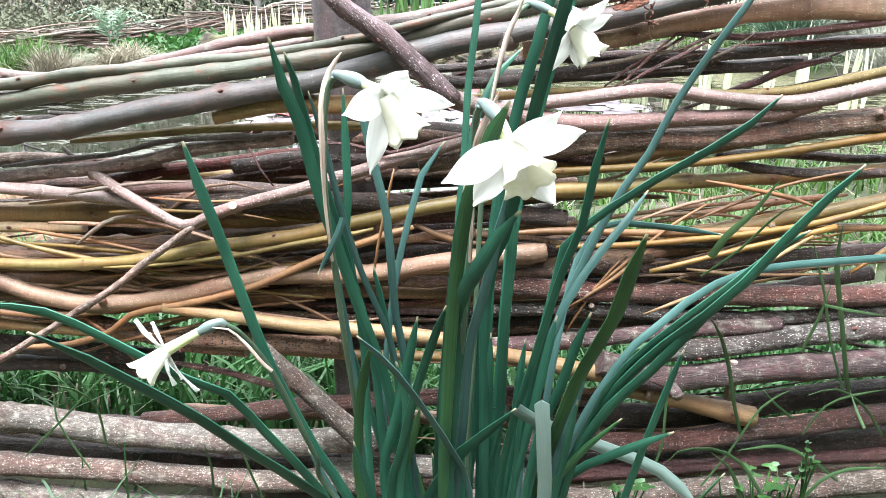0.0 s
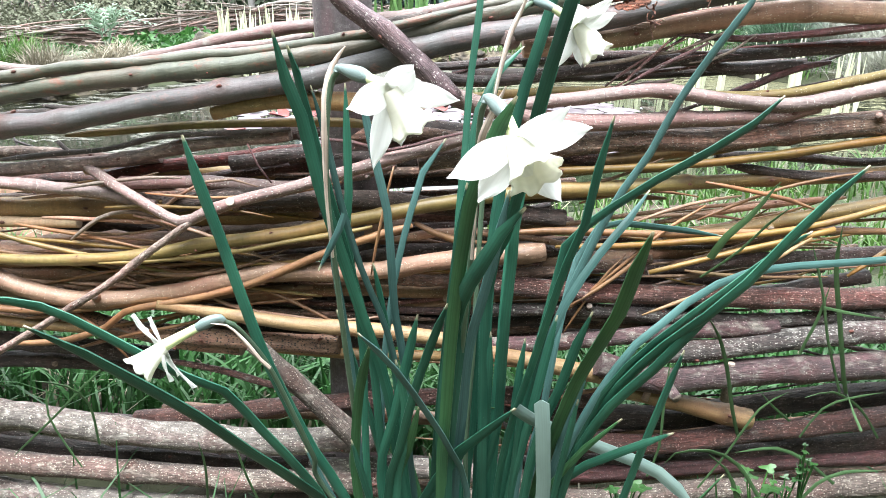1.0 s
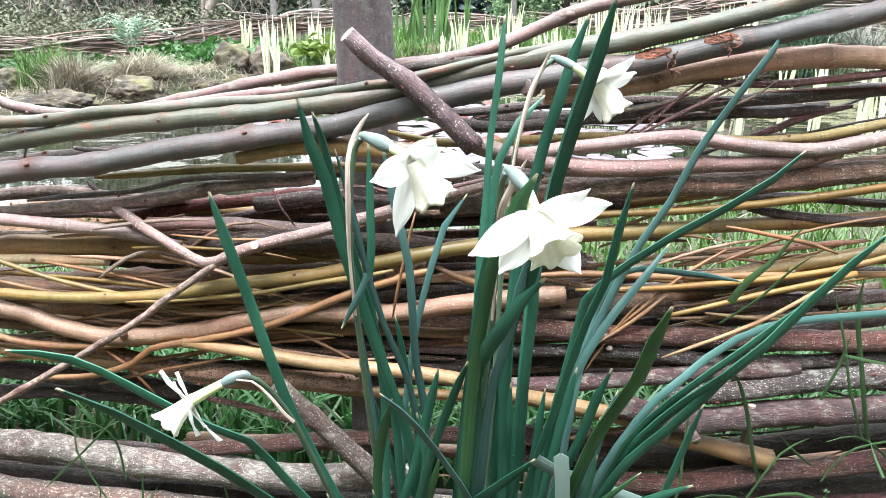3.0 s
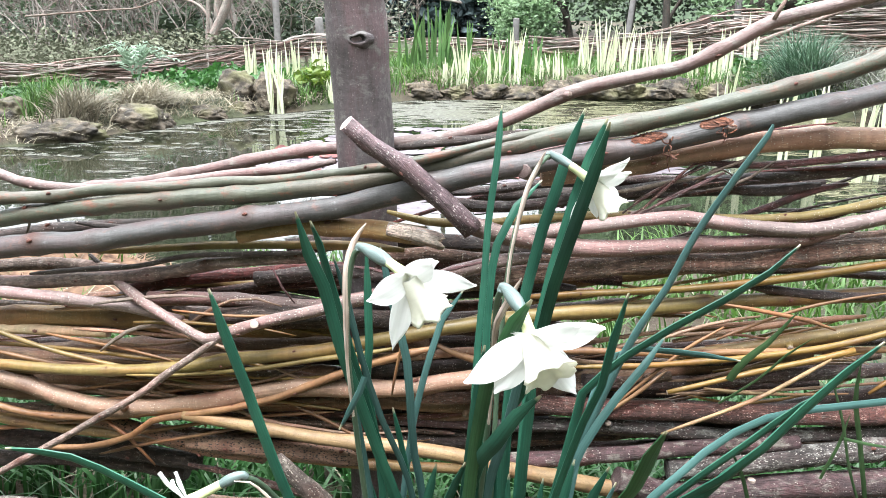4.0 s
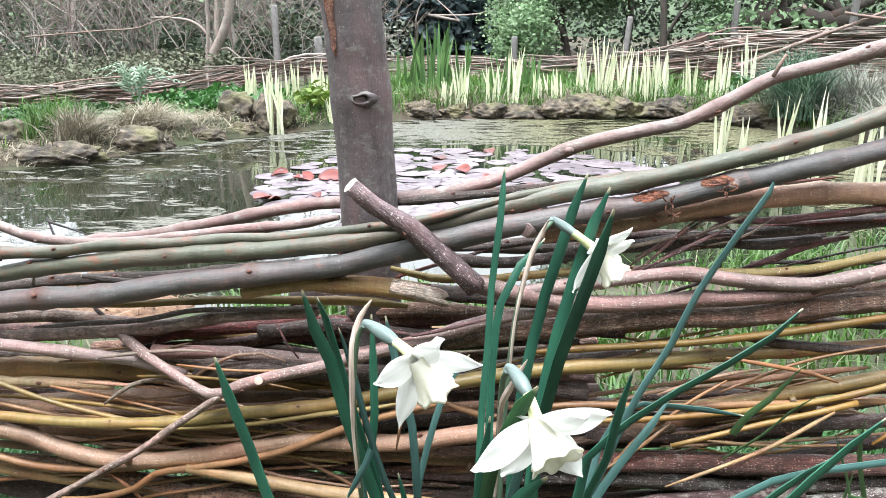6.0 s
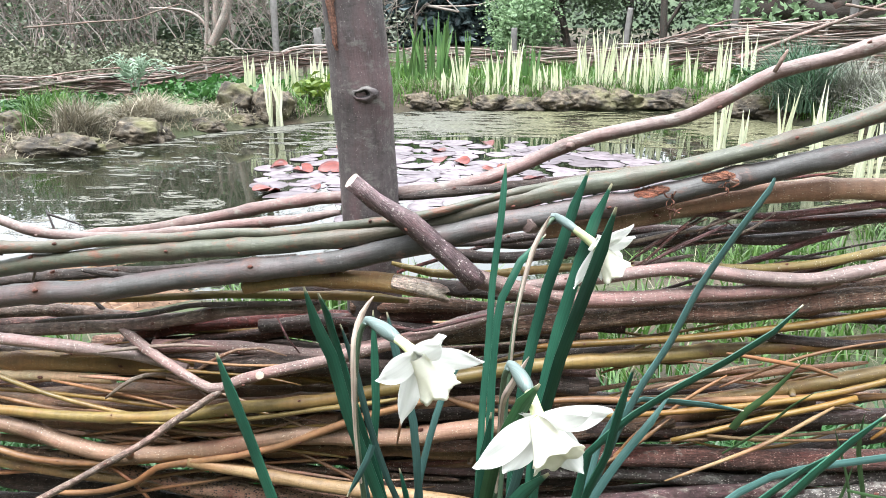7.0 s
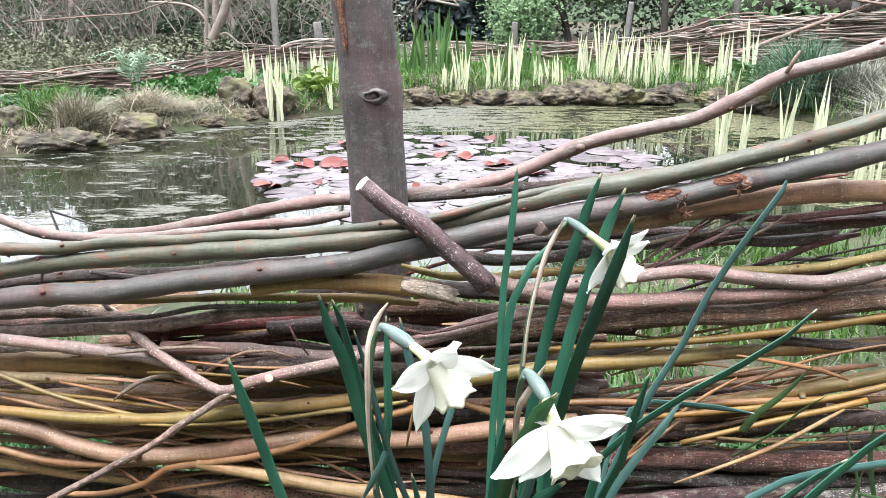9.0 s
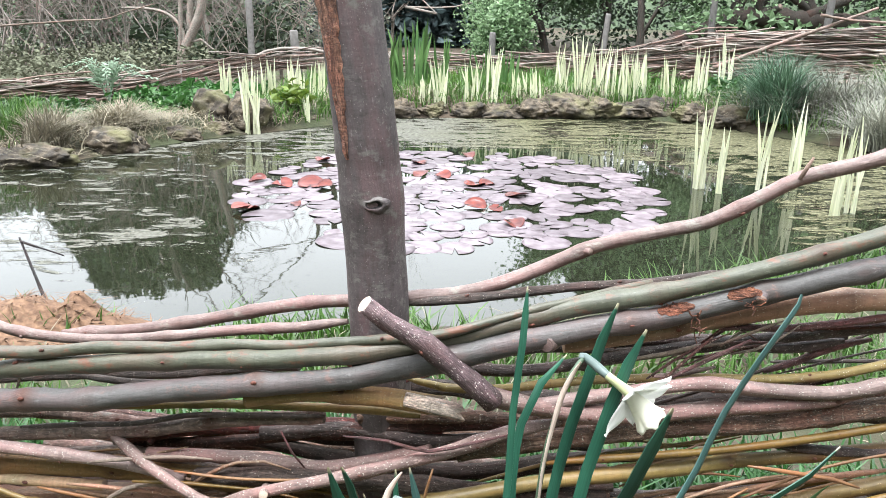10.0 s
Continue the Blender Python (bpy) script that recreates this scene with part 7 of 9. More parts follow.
daffodil([(0.030, 0.660, 0.0), (0.0035, 0.6700, 0.1858), (0.0065, 0.6767, 0.3294), (0.0102, 0.6833, 0.4424), (0.0158, 0.6900, 0.5083), (0.0221, 0.6950, 0.5398), (0.0285, 0.7000, 0.5609), (0.0348, 0.7050, 0.5734), (0.0438, 0.7172, 0.5788)], (0.0567, 0.6973, 0.5745), (0.0725, 0.6942, 0.5631), (0.6206, -0.1693, -0.7657), 0.0248, 0.0118, [(0.0382, 0.7000, 0.5842), (0.0335, 0.7030, 0.5714), (0.0280, 0.7000, 0.5600), (0.0221, 0.6950, 0.5398), (0.0158, 0.6900, 0.5083), (0.0130, 0.6868, 0.4750)], [(0.0569, 0.6882, 0.5323, 0.0120), (0.0783, 0.7000, 0.5347, 0.0120), (0.0689, 0.6680, 0.5778, 0.0160), (0.0945, 0.6771, 0.5839, 0.0100), (0.0984, 0.6880, 0.5722, 0.0110), (0.0953, 0.7120, 0.5423, 0.0160)], 3, "smaller white daffodil leaning to the fence", (0.2, -0.85, -0.2), 0.35)
daffodil([(0.030, 0.660, 0.0), (-0.1003, 0.6400, 0.1995), (-0.1133, 0.6280, 0.2498), (-0.1248, 0.6160, 0.2966), (-0.1360, 0.6064, 0.3363), (-0.1460, 0.5992, 0.3595), (-0.1541, 0.5920, 0.3747), (-0.1630, 0.5880, 0.3809)], (-0.1763, 0.5860, 0.3746), (-0.1980, 0.5820, 0.3627), (-0.6295, -0.5577, -0.5411), 0.0225, 0.0108, [(-0.1659, 0.5860, 0.3793), (-0.1566, 0.5885, 0.3771), (-0.1470, 0.5910, 0.3657), (-0.1374, 0.5935, 0.3497), (-0.1320, 0.5960, 0.3420)], [(-0.2160, 0.5800, 0.3855, 0.0110), (-0.2105, 0.5920, 0.3785, 0.0120), (-0.1926, 0.5740, 0.3405, 0.0120), (-0.1800, 0.5820, 0.3320, 0.0120), (-0.2179, 0.6000, 0.3661, 0.0120), (-0.1982, 0.6000, 0.3306, 0.0120)], 4, "small pale daffodil drooping on a bent stalk", None, 0.6)

# single grass blades before the fence
tuft = thing("grass_tuft", "loose long green grass blades against the fence foot", "grass")


def blade(width, pts, twist=0.0):
    v, f, u = ribbon(pts, width * 0.8, twist, 0.012, 0.2, 0.8, 0.0004, blunt=14.0)
    return build("blade", v, f, BLADE, tuft, u)


blade(0.0051, [(0.308, 0.750, 0.406), (0.313, 0.758, 0.366), (0.328, 0.765, 0.315), (0.345, 0.772, 0.256), (0.355, 0.780, 0.233)], 20)
blade(0.0036, [(0.350, 0.770, 0.240), (0.354, 0.760, 0.225), (0.359, 0.750, 0.212)], 20)
blade(0.0033, [(0.291, 0.760, 0.385), (0.311, 0.767, 0.336), (0.326, 0.773, 0.289), (0.349, 0.780, 0.234)], -20)
blade(0.0044, [(0.208, 0.750, 0.321), (0.222, 0.755, 0.300), (0.235, 0.760, 0.266), (0.247, 0.765, 0.222), (0.258, 0.770, 0.190)], 20)
blade(0.0047, [(0.184, 0.740, 0.178), (0.191, 0.735, 0.192), (0.219, 0.730, 0.199), (0.244, 0.725, 0.189), (0.267, 0.720, 0.156)], 20)
blade(0.0041, [(0.246, 0.740, 0.192), (0.285, 0.747, 0.193), (0.316, 0.753, 0.177), (0.350, 0.760, 0.148)], -20)
blade(0.0042, [(0.386, 0.750, 0.171), (0.350, 0.747, 0.170), (0.325, 0.743, 0.159), (0.309, 0.740, 0.137)], 20)
blade(0.0056, [(0.219, 0.730, 0.196), (0.236, 0.730, 0.181), (0.244, 0.730, 0.167), (0.252, 0.730, 0.143)], 20)
blade(0.0035, [(0.317, 0.770, 0.345), (0.313, 0.773, 0.311), (0.308, 0.777, 0.287), (0.306, 0.780, 0.272)], 30)
blade(0.0031, [(0.272, 0.770, 0.238), (0.288, 0.775, 0.220), (0.308, 0.780, 0.202)], 10)
blade(0.0040, [(0.015, 0.660, 0.268), (0.020, 0.667, 0.274), (0.029, 0.673, 0.268), (0.035, 0.680, 0.253)], 10)
blade(0.0028, [(-0.441, 0.760, 0.147), (-0.397, 0.767, 0.189), (-0.368, 0.773, 0.219), (-0.352, 0.780, 0.234)], 10)
blade(0.0032, [(-0.247, 0.740, 0.184), (-0.247, 0.750, 0.149), (-0.252, 0.760, 0.101)], 10)
blade(0.0032, [(-0.216, 0.750, 0.175), (-0.209, 0.755, 0.136), (-0.200, 0.760, 0.103)], 10)
blade(0.0031, [(0.184, 0.760, 0.270), (0.183, 0.760, 0.224), (0.183, 0.760, 0.181), (0.175, 0.760, 0.149)], -10)
blade(0.0026, [(0.382, 0.770, 0.241), (0.354, 0.770, 0.234), (0.331, 0.770, 0.222), (0.315, 0.770, 0.191)], 15)
blade(0.0026, [(0.293, 0.760, 0.244), (0.270, 0.760, 0.226), (0.246, 0.760, 0.177), (0.224, 0.760, 0.138)], 15)
blade(0.0027, [(-0.402, 0.770, 0.220), (-0.405, 0.770, 0.188), (-0.393, 0.770, 0.156), (-0.380, 0.770, 0.130)], 0)
blade(0.0029, [(-0.161, 0.780, 0.117), (-0.154, 0.780, 0.096), (-0.151, 0.780, 0.083)], 0)
blade(0.0028, [(0.270, 0.760, 0.419), (0.254, 0.767, 0.400), (0.236, 0.773, 0.374), (0.207, 0.780, 0.345)], 0)
blade(0.0100, [(0.268, 0.788, 0.432), (0.264, 0.790, 0.426), (0.259, 0.795, 0.413), (0.249, 0.800, 0.395), (0.234, 0.805, 0.376), (0.224, 0.812, 0.352)], 20)
blade(0.0037, [(-0.395, 0.740, 0.243), (-0.368, 0.747, 0.234), (-0.353, 0.753, 0.212), (-0.353, 0.760, 0.164)], 20)
blade(0.0032, [(0.323, 0.790, 0.222), (0.350, 0.793, 0.227), (0.381, 0.797, 0.207), (0.405, 0.800, 0.174)], 20)
blade(0.0034, [(0.358, 0.750, 0.323), (0.344, 0.750, 0.325), (0.324, 0.750, 0.328), (0.305, 0.750, 0.332)], 20)

# ---- plants of the banks ----
def blades(name, spots, mat, label, category, kind="stuff", segs=4, parent=None):
    """Many narrow bent blades in one mesh: (x, y, z, height, width, lean x, lean y)."""
    V, Fc, U = [], [], []
    for x, y, z, h, wd, lx, ly in spots:
        o = len(V)
        side = Vector((-ly, lx, 0))
        side = side.normalized() if side.length > 1e-5 else Vector((1, 0, 0))
        side = (side + Vector((0.6, 0, 0)) * (1 if side.x >= 0 else -1)).normalized()
        for i in range(segs):
            t = i / (segs - 1)
            c = Vector((x + lx * t * t, y + ly * t * t, z + h * (t - 0.35 * t * t * min(1.5, math.hypot(lx, ly) / max(h, 1e-3)))))
            ww = wd / 2 * (1 - t ** 2) + 0.0003
            V += [c - side * ww, c + side * ww]
            U += [(t * h, -ww), (t * h, ww)]
        for i in range(segs - 1):
            a = o + 2 * i
            Fc.append((a, a + 1, a + 3, a + 2))
    ob = build(name, V, Fc, mat, parent, U)
    if parent is None:
        tagged(ob, label, category, kind=kind)
    return ob


gr = random.Random(5)


def sward(n, x0, x1, y0, y1, h0, h1, wd, keep=lambda x, y: True, lean=0.5):
    out = []
    while len(out) < n:
        x, y = gr.uniform(x0, x1), gr.uniform(y0, y1)
        if not keep(x, y):
            n -= 1
            continue
        h = gr.uniform(h0, h1)
        out.append((x, y, height(x, y) - 0.004, h, wd * gr.uniform(0.6, 1.3), gr.gauss(0, lean) * h, gr.gauss(0, lean) * h))
    return out


def tufty(x, y, s=3.0, off=0.0):
    return noise.noise((x * s, y * s, off)) > -0.05


dry = lambda x, y: shore(x, y) > 0.02
behind = lambda x, y: dry(x, y) and y > 0.95 + 0.12 * abs(x)
blades("meadow_grass", sward(40000, -3.8, 3.6, 0.93, 3.4, 0.05, 0.15, 0.006, lambda x, y: behind(x, y) and tufty(x, y) and (y > 1.32 + 0.1 * noise.noise((x * 3, 0, 4)) or x > 0.25)), GRASS, "fresh green grass between fence and pond", "grass")
# grass near the fence takes the green with shade in its colour
blades("shaded_grass", sward(17000, -1.8, 1.8, 0.93, 1.7, 0.07, 0.20, 0.006, lambda x, y: behind(x, y) and y < 1.45 + 0.3 * noise.noise((x * 2, 0, 1)) - 0.12 * x * x), GRASSSHADE, "green grass behind the fence, its shade put in the colour", "grass")
blades("front_grass", sward(900, -0.7, 0.6, 0.5, 0.84, 0.04, 0.16, 0.0035, lambda x, y: tufty(x, y, 9, 2)), GRASSSHADE, "thin grass growing along the foot of the fence", "grass")
blades("dead_grass", sward(1100, -1.5, 1.5, 0.93, 2.4, 0.04, 0.12, 0.003, behind, 0.9), STRAW, "dry straw-coloured grass by the pond", "grass")
blades("bank_grass", sward(9000, -5.5, 4.6, 4.0, 9.5, 0.05, 0.16, 0.008, lambda x, y: shore(x, y) > 0.12 and tufty(x, y, 1.1) and (x > -1.6 or y < 6.0)), GRASS, "green grass on the far bank", "grass")
blades("lush_grass", sward(13000, -1.7, 3.0, 5.6, 8.2, 0.06, 0.20, 0.009, lambda x, y: 0.05 < shore(x, y) < 1.5 and (tufty(x, y, 2.2, 3) or shore(x, y) < 0.3), 0.4), GRASS, "lush green grass among the irises", "grass")
blades("bank_straw", sward(5200, -3.4, -1.3, 4.1, 6.2, 0.04, 0.13, 0.006, lambda x, y: 0.03 < shore(x, y) < 0.7, 1.7), STRAW, "pale dead grass hanging over the bank", "grass")
blades("bank_edge_straw", sward(6500, -1.4, 2.6, 5.6, 7.2, 0.06, 0.2, 0.006, lambda x, y: 0.06 < shore(x, y) < 0.4 and tufty(x, y, 2.6, 9), 1.3), STRAW, "dry grass tufts over the bank stones", "grass")

# matted thatch heap on the near bank
heap = thing("thatch_heap", "heap of brown matted reed litter at the water's edge", "reed litter", at=(0, 0, 0))
V, Fc = [], []
n = 36
for j in range(n):
    for i in range(n):
        x, y = -1.6 + 0.78 * i / (n - 1), 1.75 + 0.45 * j / (n - 1)
        u, v = 2 * i / (n - 1) - 1, 2 * j / (n - 1) - 1
        q = max(0, 1 - u * u) * max(0, 1 - v * v)
        z = -0.07 + 0.13 * q ** 0.6 + 0.04 * noise.noise((x * 9, y * 9, 1)) * q + 0.02 * noise.noise((x * 31, y * 31, 4)) * q + 0.055 * math.exp(-((x + 1.05) ** 2 / 0.0012 + (y - 2.05) ** 2 / 0.003)) + 0.03 * math.exp(-((x + 1.16) ** 2 + (y - 2.0) ** 2) / 0.008)
        V.append((x, y, z))
Fc = [(j * n + i, j * n + i + 1, (j + 1) * n + i + 1, (j + 1) * n + i) for j in range(n - 1) for i in range(n - 1)]
build("mat", V, Fc, THATCH, heap)
sp = []
for _ in range(900):
    i = gr.randrange(n * n)
    x, y, z = V[i]
    a = gr.uniform(0, 6.28)
    sp.append((x, y, z - 0.004, gr.uniform(0.01, 0.03), 0.004, 0.06 * math.cos(a), 0.05 * math.sin(a)))
blades("litter", sp, THATCH, "", "", parent=heap)


def clump_of(name, x, y, z, h, n, spread, mat, label, seed, width=0.016, lean=0.12, group="", category="iris"):
    """A tuft of upright sword leaves, each blade a part."""
    r = random.Random(seed)
    t = thing(name, label, category, group)
    for i in range(n):
        bx, by = x + r.uniform(-spread, spread), y + r.uniform(-spread, spread) * 0.5
        hh = h * r.uniform(0.62, 1.0)
        lx, ly = r.gauss(0, lean) * hh, r.gauss(0, lean * 0.6) * hh
        pts = [(bx + lx, by + ly, z + hh), (bx + lx * 0.5, by + ly * 0.5, z + hh * 0.62), (bx + lx * 0.15, by, z + hh * 0.3), (bx, by, z - 0.03)]
        v, f, u = ribbon(pts, width * r.uniform(0.75, 1.2), r.uniform(-50, 50), 0.09, 0.12, 0.8, 0.0012)
        build("blade", v, f, mat, t, u)
    return t


PALEIRIS = "clump of cream and green variegated iris leaves"
seed = 100
for x, y, h, n, s in ((1.12, 4.05, 0.50, 8, 0.035), (1.19, 3.95, 0.40, 4, 0.02), (1.42, 4.05, 0.44, 7, 0.03), (1.60, 4.10, 0.48, 7, 0.035), (1.57, 3.56, 0.43, 6, 0.03), (1.66, 3.60, 0.44, 6, 0.03), (1.68, 3.72, 0.08, 2, 0.02)):
    seed += 1
    clump_of("iris_clump", x, y, WATERLINE, h, max(4, n - 1), s * 0.8, IRIS, PALEIRIS + " standing in the pond", seed, 0.0152, 0.075, "irises in the pond")
for x, y, h, n, s in ((-1.55, 5.50, 0.44, 10, 0.05), (-1.88, 5.95, 0.36, 7, 0.05), (-1.72, 6.0, 0.36, 6, 0.05), (-1.60, 6.15, 0.34, 6, 0.05), (-1.42, 6.3, 0.34, 8, 0.07), (-1.25, 6.35, 0.30, 7, 0.07), (-1.08, 6.4, 0.30, 6, 0.06),
                      (-0.30, 6.58, 0.40, 9, 0.05), (-0.42, 6.6, 0.26, 4, 0.04), (-0.05, 6.66, 0.36, 9, 0.07), (0.13, 6.70, 0.44, 9, 0.06), (0.36, 6.75, 0.22, 6, 0.06), (0.50, 6.7, 0.28, 6, 0.05),
                      (0.72, 6.85, 0.44, 8, 0.05), (0.90, 6.85, 0.48, 9, 0.06), (1.10, 6.85, 0.46, 10, 0.07), (1.25, 6.8, 0.42, 10, 0.07), (1.38, 6.9, 0.40, 8, 0.06), (1.60, 6.85, 0.36, 7, 0.05), (1.86, 6.75, 0.40, 7, 0.05),
                      (2.02, 6.65, 0.52, 6, 0.04), (2.12, 6.4, 0.22, 4, 0.05), (2.3, 6.5, 0.26, 5, 0.04), (1.75, 6.75, 0.20, 4, 0.05), (-1.25, 5.9, 0.18, 3, 0.02)):
    seed += 1
    clump_of("iris_clump", x, y, height(x, y), h * 1.05, n + 4, s * 1.1, IRIS, PALEIRIS + " on the stony bank", seed, 0.0152, 0.075, "irises on the bank")
for x, y, h, n, s in ((-0.55, 6.9, 0.62, 16, 0.12), (-0.75, 6.9, 0.5, 14, 0.12), (0.02, 7.0, 0.4, 8, 0.08), (0.3, 7.1, 0.36, 8, 0.08), (-0.35, 7.1, 0.5, 12, 0.12)):
    seed += 1
    clump_of("iris_clump", x, y, height(x, y), h, n, s, IRISGREEN, "clump of tall plain green iris leaves on the bank", seed, 0.024, 0.12, "green irises on the bank")


def arching(name, x, y, z, n, h, spread, mat, seed, label, category):
    r = random.Random(seed)
    t = thing(name, label, category)
    sp = []
    for _ in range(n):
        a = r.uniform(0, 2 * math.pi)
        hh = h * r.uniform(0.5, 1.05)
        l = spread * r.uniform(0.15, 1.0) ** 1.0
        sp.append((x + 0.12 * r.gauss(0, 1) * spread, y + 0.1 * r.gauss(0, 1), z - 0.02, hh, 0.007, l * math.cos(a), l * math.sin(a) * 0.7))
    blades("tuft", sp, mat, "", "", segs=7, parent=t)
    return t


arching("rush_clump", 2.2, 6.0, 0.06, 1100, 0.56, 0.55, RUSH, 3, "big tussock of dark green arching rushes", "rush")
arching("rush_clump", 2.55, 5.95, 0.05, 1200, 0.5, 1.0, RUSHDRY, 4, "grey-green drooping rush tussock by the water", "rush")
arching("rush_clump", 2.62, 5.25, -0.02, 900, 0.42, 0.6, RUSHDRY, 15, "grey drooping rushes at the water's edge", "rush")
arching("rush_clump", 3.0, 5.9, 0.05, 600, 0.5, 0.8, RUSHDRY, 14, "grey-green drooping rush tussock by the water", "rush")
arching("rush_clump", 3.3, 6.4, 0.1, 500, 0.5, 0.5, GRASS, 5, "tuft of long green grass on the bank", "rush")
arching("grass_tussock", -2.35, 5.2, 0.04, 900, 0.24, 0.5, STRAW, 6, "bleached tussock of dead grass over the bank", "grass")
arching("grass_tussock", -2.75, 4.75, 0.05, 420, 0.30, 0.26, GRASS, 7, "green grass tussock at the pond's edge", "grass")
arching("grass_tussock", -2.5, 4.6, 0.02, 650, 0.28, 0.30, STRAW, 8, "brown dead sedge tussock at the pond's edge", "grass")


def leafcards(name, spots, mat, label, category, kind="stuff", parent=None, long=1.7):
    """Small folded leaves at (x, y, z, size), each four triangles, facing every way."""
    r = random.Random(len(spots))
    V, Fc, U = [], [], []
    for x, y, z, s in spots:
        d = Vector((r.gauss(0, 1), r.gauss(0, 1), r.gauss(0, 0.6))).normalized()
        q = d.cross(Vector((r.gauss(0, 1), r.gauss(0, 1), r.gauss(0, 1)))).normalized()
        nn = d.cross(q)
        c = Vector((x, y, z))
        o = len(V)
        V += [c - d * s * long / 2, c + q * s / 2 + nn * s * 0.18, c + d * s * long / 2, c - q * s / 2 + nn * s * 0.18, c]
        U += [(0, 0)] * 5
        Fc += [(o, o + 1, o + 4), (o + 1, o + 2, o + 4), (o + 2, o + 3, o + 4), (o + 3, o, o + 4)]
    ob = build(name, V, Fc, mat, parent, U, smooth=False)
    if parent is None:
        tagged(ob, label, category, kind=kind)
    return ob


hr = random.Random(31)
sp = []
for _ in range(1500):
    x, y = hr.uniform(-2.7, -1.75), hr.uniform(5.75, 6.9)
    sp.append((x, y, height(x, y) + hr.uniform(0.02, 0.16) * (0.7 + 0.5 * noise.noise((x * 4, y * 4, 0))), hr.uniform(0.03, 0.06)))
leafcards("herb_patch", sp, HERB, "patch of broad dark green herb leaves on the bank", "herbs")
sp = [(hr.gauss(-1.38, 0.06), hr.gauss(6.0, 0.06), 0.12 + abs(hr.gauss(0, 0.07)), hr.uniform(0.03, 0.055)) for _ in range(130)]
lime = thing("lime_green_plant", "low lime-green leafy plant beside the stones", "plant")
leafcards("leaves", sp, LIME, "", "", parent=lime)
sp = []
for _ in range(500):
    x, y = hr.uniform(1.9, 2.3), hr.uniform(6.3, 6.8)
    sp.append((x, y, height(x, y) + hr.uniform(0.02, 0.18), hr.uniform(0.02, 0.045)))
leafcards("herb_patch", sp, HERB, "small leafy herbs among the irises", "herbs")
sp = []
for _ in range(900):
    x, y = hr.uniform(-3.6, -2.4), hr.uniform(5.2, 6.1)
    sp.append((x, y, height(x, y) + hr.uniform(0.01, 0.06), hr.uniform(0.025, 0.045)))
leafcards("herb_patch", sp, HERB, "green leafy ground cover before the far fence", "herbs")
sp = []
for _ in range(240):
    x, y = hr.uniform(-0.6, 0.55), hr.uniform(0.62, 0.8)
    sp.append((x, y, hr.uniform(0.01, 0.05), hr.uniform(0.006, 0.016)))
leafcards("leaf_litter", sp, DEADLEAF, "brown dead leaves under the fence", "litter")

# small weeds at the foot of the fence
def rosette(x, y, z, r, seed, mat, label):
    """A low weed: lobed leaflets on short stalks round a crown."""
    q = random.Random(seed)
    t = thing("weed", label, "weed", "weeds before the fence")
    for k in range(q.randrange(6, 9)):
        a = 2.4 * k + q.uniform(-0.3, 0.3)
        d = Vector((math.cos(a), math.sin(a), 0))
        c = Vector((x, y, z)) + d * r * q.uniform(0.5, 1.0) + Vector((0, 0, q.uniform(-0.012, 0.012)))
        s = r * q.uniform(0.35, 0.5)
        side = Vector((-d.y, d.x, 0))
        V, Fc = [c], []
        m = 15
        for i in range(m):
            b = 2 * math.pi * i / m
            rr = s * (0.72 + 0.28 * math.cos(3 * b)) * (1 + 0.12 * math.sin(9 * b))
            V.append(c + d * rr * math.cos(b) + side * rr * math.sin(b) + Vector((0, -0.5 * rr * math.cos(b), 0.35 * rr * math.cos(b) - 0.2 * rr * abs(math.sin(b)) + q.uniform(-0.001, 0.001))))
        Fc = [(0, 1 + i, 1 + (i + 1) % m) for i in range(m)]
        base = len(V)
        st = [Vector((x, y, 0.0)), Vector((x, y, z * 0.7)) + d * r * 0.1, c]
        v, f, u = tube(spline(st, 0.006), [0.0008] * len(spline(st, 0.006)), 5, 1.0)
        V += v
        Fc += [tuple(i + base for i in g) for g in f]
        build("leaf", V, Fc, mat, t)
    return t


rosette(0.266, 0.730, 0.168, 0.019, 40, HERB, "small green lobed-leaf weed before the fence")
rosette(0.148, 0.730, 0.150, 0.017, 41, HERB, "small green lobed-leaf weed before the fence")
rosette(0.305, 0.730, 0.197, 0.008, 42, HERB, "small green lobed-leaf weed before the fence")
rosette(0.290, 0.730, 0.172, 0.012, 43, HERB, "small green lobed-leaf weed before the fence")

